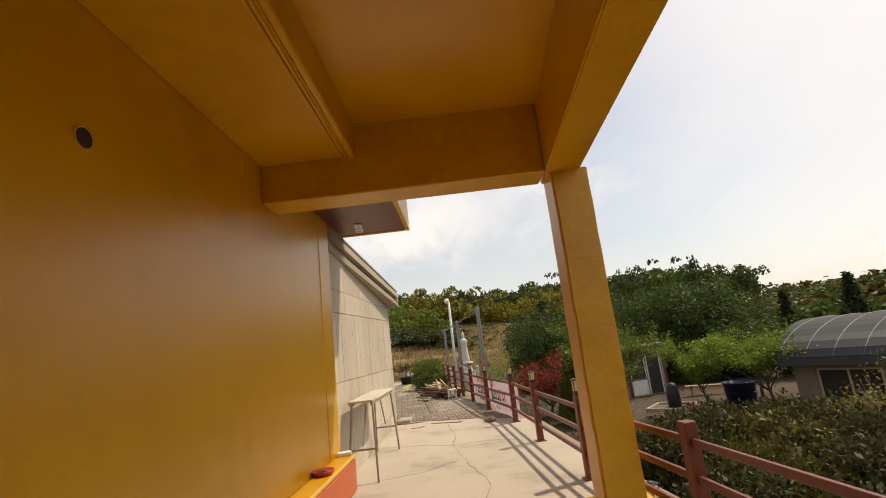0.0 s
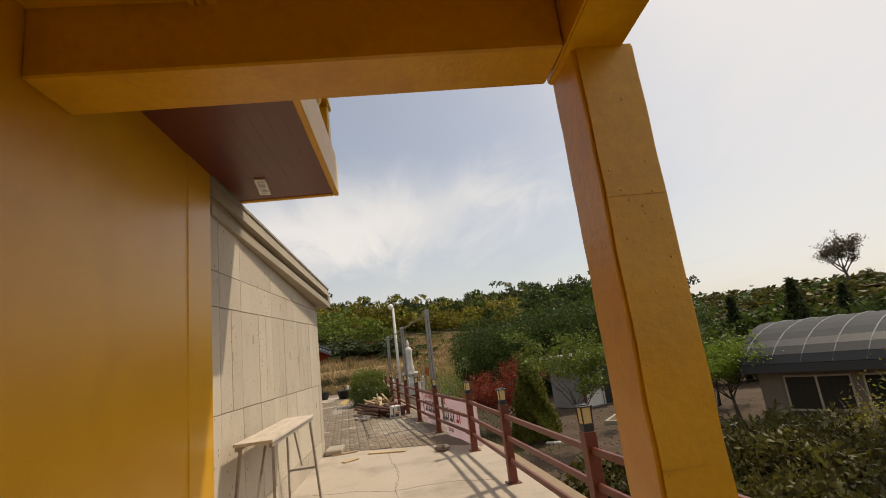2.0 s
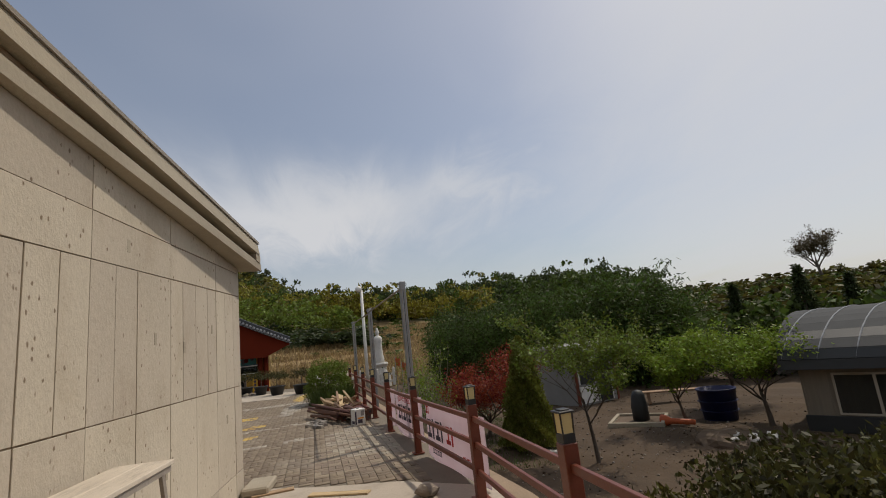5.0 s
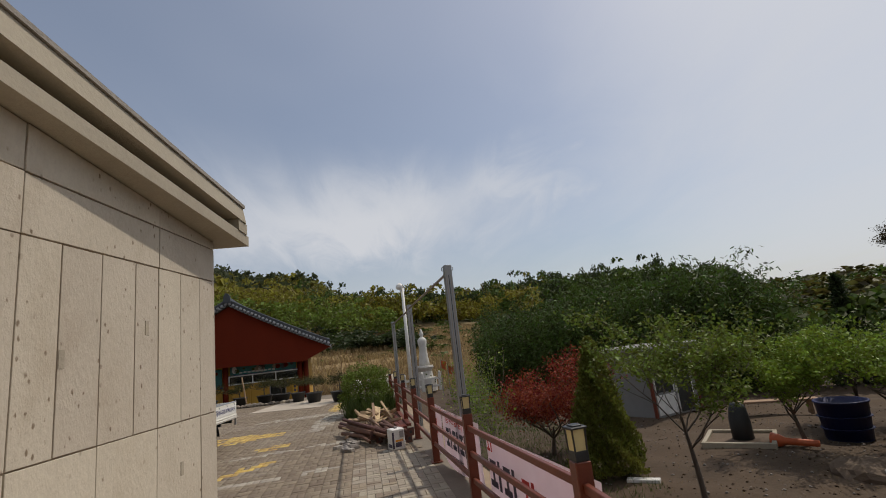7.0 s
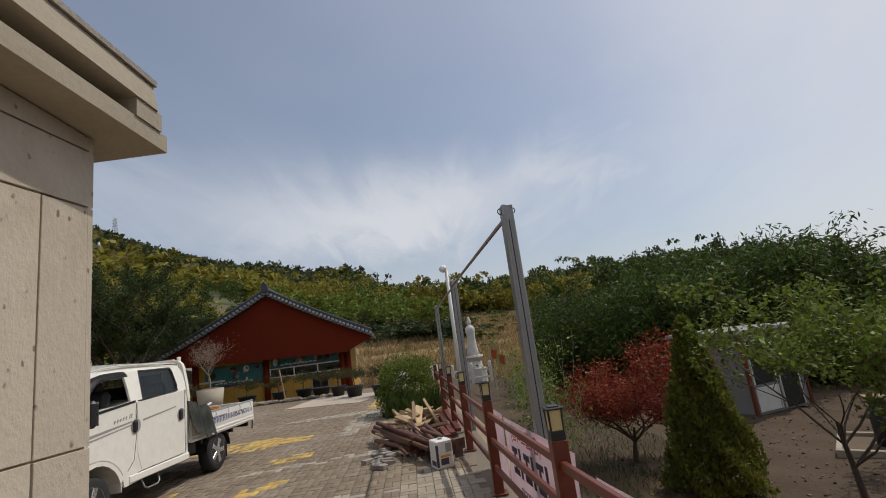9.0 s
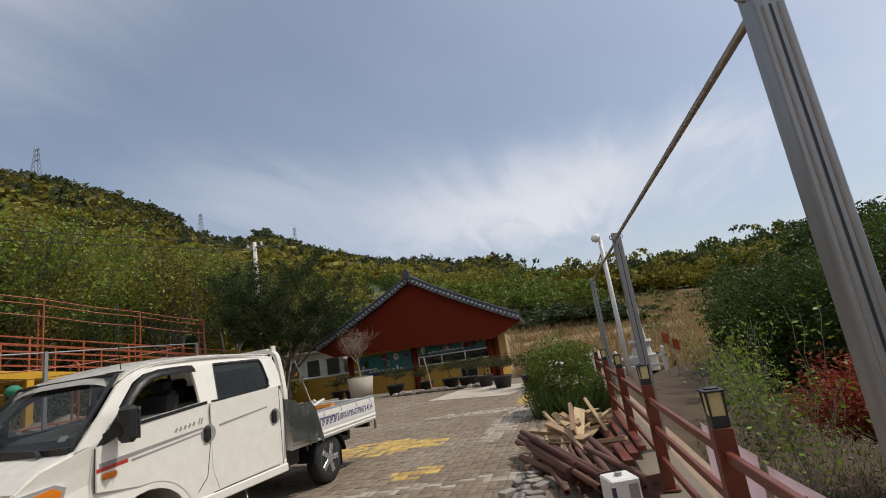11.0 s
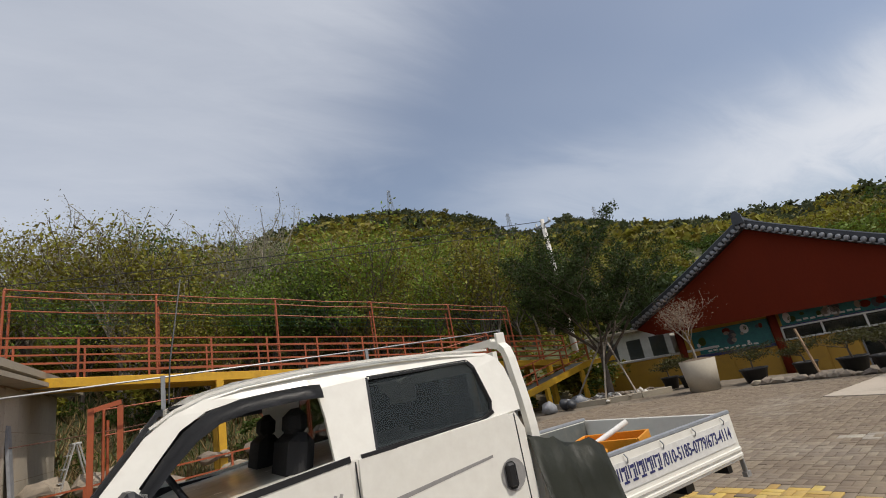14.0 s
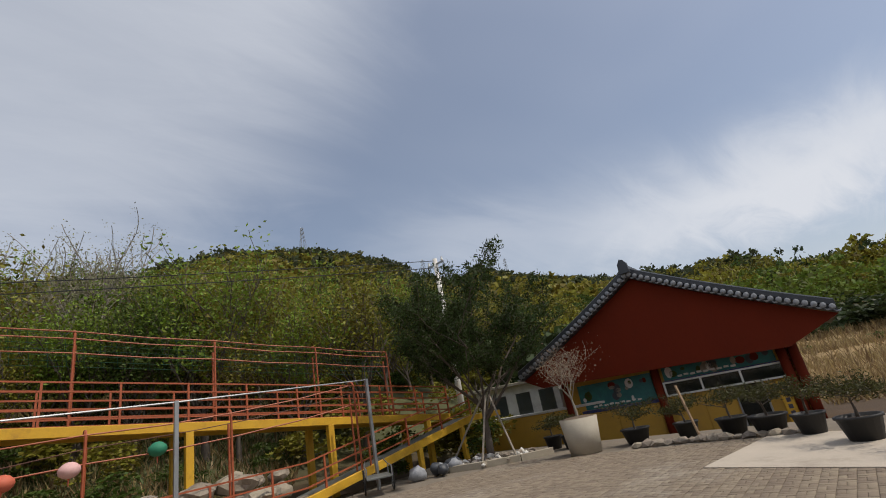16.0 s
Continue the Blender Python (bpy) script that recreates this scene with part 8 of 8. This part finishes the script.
# tea-like rows of shrubs on the eastern hill
rows = []
for k in range(15):
    for j in range(46):
        r = 52 + k * 3.2 + q.uniform(-0.5, 0.5)
        a = radians(-100 + j * 1.6 + q.uniform(-0.5, 0.5))
        rows.append((-r * math.sin(a), 13 + r * math.cos(a), q.uniform(0.9, 1.8), 1.5))
wood_of("hill_shrub_rows", "rows of low shrubs on the eastern hillside", rows, SMALL, M_LEAF_MID)
wood_of("hill_shrub_olive", "brownish shrubs on the eastern hillside", ring(420, -105, -30, 50, 110, 1.2, 2.6, 1.4, 33), SMALL, M_LEAF_SHRUB)
wood_of("hill_edge_trees", "small trees along the eastern hill crest", ring(60, -110, -34, 88, 112, 1.6, 2.8, 1.1, 34), MIDW, M_LEAF_SHRUB)
ax, ay = 66.5, 66.5
tree("hill_tree", ax, ay, land(ax, ay).item(), "dark round crowned bare tree on the hill crest", 51, 8.6, 3.2, 0.85, 8, 5200, 0.24, leafmat("dark_bud", (0.085, 0.066, 0.036), 0.4), M_BARK, 4, 0.24, 0.28, 0.6)

# western slope behind the ramp: thin trees in young leaf, some bare
protos_w = []
for k, (ml, mb, nl, lf) in enumerate(((M_LEAF_OLIVE, M_BARK, 3800, 0.13), (M_LEAF_SPRING, M_BARK, 3800, 0.13), (M_LEAF_MID, M_BARK, 3800, 0.13), (M_BUD, M_BARK_PALE, 2600, 0.065))):
    protos_w.append(tree("slope_tree", -24.0 - k * 1.5, 16.0 + k * 4, land(-24.0 - k * 1.5, 16.0 + k * 4).item() - 0.1, ("thin tree with olive spring leaves", "thin tree with bright spring leaves", "thin tree with green leaves", "bare pale tree with fine twigs")[k] + " on the slope",
                         80 + k, 6.0, 1.5, 0.6, 6, nl, lf, ml, mb, 4, 0.30 if k < 3 else 0.16, 0.13, 0.8, group="trees on the western slope"))
rg = random.Random(70)
for k in range(170):
    a = radians(rg.uniform(38, 112))
    r = rg.uniform(25, 62)
    x, y = -r * math.sin(a), 13 + r * math.cos(a)
    if x > -22.5 or y > 52 or (x > -26 and y > 33):
        continue
    bare = rg.random() < (0.12 if a > radians(80) else 0.03)
    src = protos_w[3] if bare else protos_w[rg.choice((0, 0, 1, 1, 2))]
    c = copy_thing(src, pose(x, y, land(x, y).item() - 0.1, 0, 0, rg.uniform(0, 360)))
    s = rg.uniform(0.85, 1.5) * (1.15 if bare else 1.0)
    c.scale = (s, s, s)
for k in range(13):
    a = radians(69 + k * 2.4 + rg.uniform(-1, 1))
    r = rg.uniform(30, 36)
    x, y = -1.5 - r * math.sin(a), 15 + r * math.cos(a)
    c = copy_thing(protos_w[3], pose(x, y, land(x, y).item() - 0.1, 0, 0, rg.uniform(0, 360)))
    s = (15.2 - land(x, y).item() - (2.6 if k < 3 else 0.0)) / 6.0 * rg.uniform(0.84, 1.04)
    c.scale = (s, s, s)
wood_of("slope_scrub", "tangled scrub on the western slope", ring(200, 40, 115, 25, 60, 1.6, 3.4, 1.3, 41), FINE, M_LEAF_OLIVE)
wood_of("slope_bushes", "green bushes on the western slope", ring(110, 40, 115, 22, 55, 1.0, 2.4, 1.3, 42), FINE, M_LEAF_MID)
wood_of("slope_woods", "spring woodland on the upper western slope", ring(480, 30, 112, 60, 190, 5, 9, 0.95, 43), MIDW, M_LEAF_OLIVE)
wood_of("slope_green_woods", "green woodland on the upper western slope", ring(330, 24, 112, 60, 190, 5, 8, 0.9, 44), MIDW, M_LEAF_MID)
wood_of("evergreens_behind_hall", "dark evergreens behind the hall", [(-16 - rg.uniform(0, 12), 44 + rg.uniform(0, 12), rg.uniform(5, 7.5), 0.9) for k in range(26)], BROAD, M_LEAF_DARK)


# grass and straw on slopes and meadow
def blades(name, label, n, fx, material, ln, seed):
    q = np.random.default_rng(seed)
    xy = fx(q, n)
    z = land(xy[:, 0], xy[:, 1])
    base = np.stack([xy[:, 0], xy[:, 1], z - 0.03], 1)
    lean = q.normal(size=(n, 3)) * 0.5
    lean[:, 2] = 1
    L = (ln * q.uniform(0.5, 1.3, n))[:, None]
    tip = base + lean / np.linalg.norm(lean, axis=1)[:, None] * L
    s = q.normal(size=(n, 3))
    s[:, 2] = 0
    s *= (L * 0.06) / (np.linalg.norm(s, axis=1)[:, None] + 1e-6)
    v = np.stack([base - s, base + s, tip], 1).reshape(-1, 3)
    tagged(new(name, from_arrays(name, v, np.arange(n * 3).reshape(n, 3), material)), label, "grass", kind="stuff")


def polar(az0, az1, r0, r1):
    def fx(q, n):
        a, r = np.radians(q.uniform(az0, az1, n)), np.sqrt(q.uniform(r0 * r0, r1 * r1, n))
        return np.stack([-r * np.sin(a), 13 + r * np.cos(a)], 1)
    return fx


def rect(x0, x1, y0, y1):
    return lambda q, n: np.stack([q.uniform(x0, x1, n), q.uniform(y0, y1, n)], 1)


blades("meadow_grass", "dry tan grass on the meadow terraces", 60000, polar(-24, 14, 34, 100), M_DRYGRASS, 0.9, 50)
blades("slope_grass", "dry straw and grass on the western slope", 40000, polar(58, 112, 19.5, 50), M_DRYGRASS, 0.6, 51)
blades("slope_green_grass", "green weeds on the western slope", 26000, polar(58, 112, 19.5, 45), M_GRASS, 0.5, 52)
blades("garden_weeds", "sparse weeds and straw in the garden", 12000, rect(2.2, 14, 5, 28), M_DRYGRASS, 0.08, 53)
blades("garden_grass", "green weeds in the garden", 9000, rect(0.8, 5, 18, 30), M_GRASS, 0.16, 54)


# stones and clods on the garden soil
def scatter_stones(name, label, n, x0, x1, y0, y1, r0, r1, material, seed):
    q = np.random.default_rng(seed)
    x, y = q.uniform(x0, x1, n), q.uniform(y0, y1, n)
    x = x + 0.0 * y
    r = r0 + (r1 - r0) * q.random(n) ** 3
    c = np.stack([x, y, land(x, y) + r * 0.25], 1)
    d = np.array([(1, 0, 0), (-1, 0, 0), (0, 1, 0), (0, -1, 0), (0, 0, 0.7), (0, 0, -0.7)])
    tri = np.array([(0, 2, 4), (2, 1, 4), (1, 3, 4), (3, 0, 4), (2, 0, 5), (1, 2, 5), (3, 1, 5), (0, 3, 5)])
    v = c[:, None, :] + d[None] * r[:, None, None] * q.uniform(0.6, 1.3, (n, 6, 1))
    f = (np.arange(n)[:, None, None] * 6 + tri[None]).reshape(-1, 3)
    tagged(new(name, from_arrays(name, v.reshape(-1, 3), f, material)), label, "stones", kind="stuff")


scatter_stones("garden_stones", "small stones and clods strewn on the garden soil", 5000, 3.2, 15, 4, 30, 0.008, 0.045, M_GROUND, 71)
scatter_stones("pale_stones", "pale gravel strewn on the garden soil", 1500, 3.0, 11, 8, 30, 0.012, 0.05, M_BRICKGREY, 72)

# ---- paving bricks ----
def in_poly(x, y, poly):
    c = False
    for (xa, ya), (xb, yb) in zip(poly, poly[1:] + poly[:1]):
        if (ya > y) != (yb > y) and x < (xb - xa) * (y - ya) / (yb - ya) + xa:
            c = not c
    return c


YARD = [(-15.5, 13.3), (-2.2, 12.55), (-1.4, 12.45), (-0.7, 12.1), (0.2, 11.8), (0.55, 11.6), (0.42, 13.3), (0.0, 15.8), (-0.42, 18.3), (-0.75, 20.7), (-1.0, 22.9), (-1.6, 23.2), (-2.6, 23.3), (-2.6, 26.0), (-3.2, 29.5), (-5.5, 30.4), (-13.5, 29.6), (-14.2, 27.0)]
YELLOW = [blot(-4.85, 20.35, 1.2, 0.62, 14, 2.0), blot(-3.05, 25.6, 0.2, 1.5, 4, 11.0), blot(-3.25, 18.5, 0.42, 0.22, 40, 5.0), blot(-3.1, 16.6, 0.65, 0.16, 60, 7.0), blot(-4.6, 16.3, 0.8, 0.15, 70, 9.0)]
PALE = [blot(-3.9, 23.5, 1.3, 0.28, 8, 1.0), blot(-2.75, 22.2, 0.35, 1.8, 0, 3.0), blot(-2.5, 18.0, 1.5, 0.12, 15, 4.0), blot(-0.35, 15.0, 0.62, 1.6, 8, 6.0), blot(-2.6, 15.6, 1.6, 0.1, 12, 8.0)]
rng = random.Random(90)
pave = bpy.data.objects["paved_yard"]
unit = bmesh.new()
box(unit, -0.097, -0.047, -0.03, 0.097, 0.047, 0.0, 0.004)
base_me = mesh_of(unit, "brick", M_PAVER)
uv = np.array([tuple(v.co) for v in base_me.vertices])
uf = [tuple(p.vertices) for p in base_me.polygons]
M_PAVER_ONE = mat("paver_single", (0.25, 0.198, 0.145), (0.205, 0.163, 0.12), rough=0.9, scale=3, fine=30, bump=0.4, obj_random=0.2)
M_PAVER_PALE = mat("paver_pale", (0.32, 0.275, 0.215), (0.25, 0.215, 0.165), rough=0.9, scale=3, fine=30, bump=0.4, obj_random=0.15)
M_MARK_I = mat("paver_yellow", (0.48, 0.31, 0.07), (0.32, 0.24, 0.11), rough=0.85, scale=3, fine=18, bump=0.25, island=0.2)
M_PALE_I = mat("paver_dusty", (0.33, 0.295, 0.245), (0.25, 0.22, 0.175), rough=0.9, scale=3, fine=25, bump=0.3, island=0.18)
meshes = {}
for nm, m in (("plain", M_PAVER_ONE), ("pale", M_PAVER_PALE)):
    meshes[nm] = base_me.copy()
    meshes[nm].materials.clear()
    meshes[nm].materials.append(m)
singles = 0
bulk = {"plain": [], "yellow": [], "pale": []}
ca_, sa_ = math.cos(radians(7)), math.sin(radians(7))
for i in range(-95, 95):
    for j in range(-110, 110):
        # basket weave of pairs
        cx, cy = i * 0.2, j * 0.2
        for k in (0, 1):
            if (i + j) % 2:
                ox, oy, rot = 0.0, (k - 0.5) * 0.1, 0.0
            else:
                ox, oy, rot = (k - 0.5) * 0.1, 0.0, 90.0
            x = -6.0 + (cx + ox) * ca_ - (cy + oy) * sa_
            y = 20.0 + (cx + ox) * sa_ + (cy + oy) * ca_
            if not in_poly(x, y, YARD):
                continue
            if in_poly(x, y, [(-6.75, 27.1), (-3.9, 26.4), (-3.2, 29.0), (-5.6, 30.3), (-6.5, 30.4)]):
                continue
            kind = "plain"
            if rng.random() < 0.86:
                if any(in_poly(x, y, b) for b in YELLOW):
                    kind = "yellow"
                elif any(in_poly(x, y, b) for b in PALE):
                    kind = "pale"
            m = pose(x, y, 0.0 + rng.uniform(-0.004, 0.003), rng.uniform(-0.6, 0.6), rng.uniform(-0.6, 0.6), 7 + rot + rng.uniform(-1, 1))
            if singles < 300 and kind != "yellow" and -1.05 < x < 0.35 and 12.6 < y < 16.6:
                o = new("brick", meshes[kind])
                o.parent, o.matrix_basis = pave, m
                singles += 1
            else:
                bulk[kind].append(m)
for kind, m in (("plain", M_PAVER), ("yellow", M_MARK_I), ("pale", M_PALE_I)):
    ms = np.array([[list(r) for r in q] for q in bulk[kind]])
    v = np.einsum("nij,kj->nki", ms[:, :3, :3], uv) + ms[:, None, :3, 3]
    quads = np.array([q for q in uf if len(q) == 4])
    f = (quads[None] + (np.arange(len(ms)) * len(uv))[:, None, None]).reshape(-1, 4)
    o = part("brick_field", from_arrays("brick_field", v.reshape(-1, 3), f, m), None, pave)
    o["kind"] = "stuff"
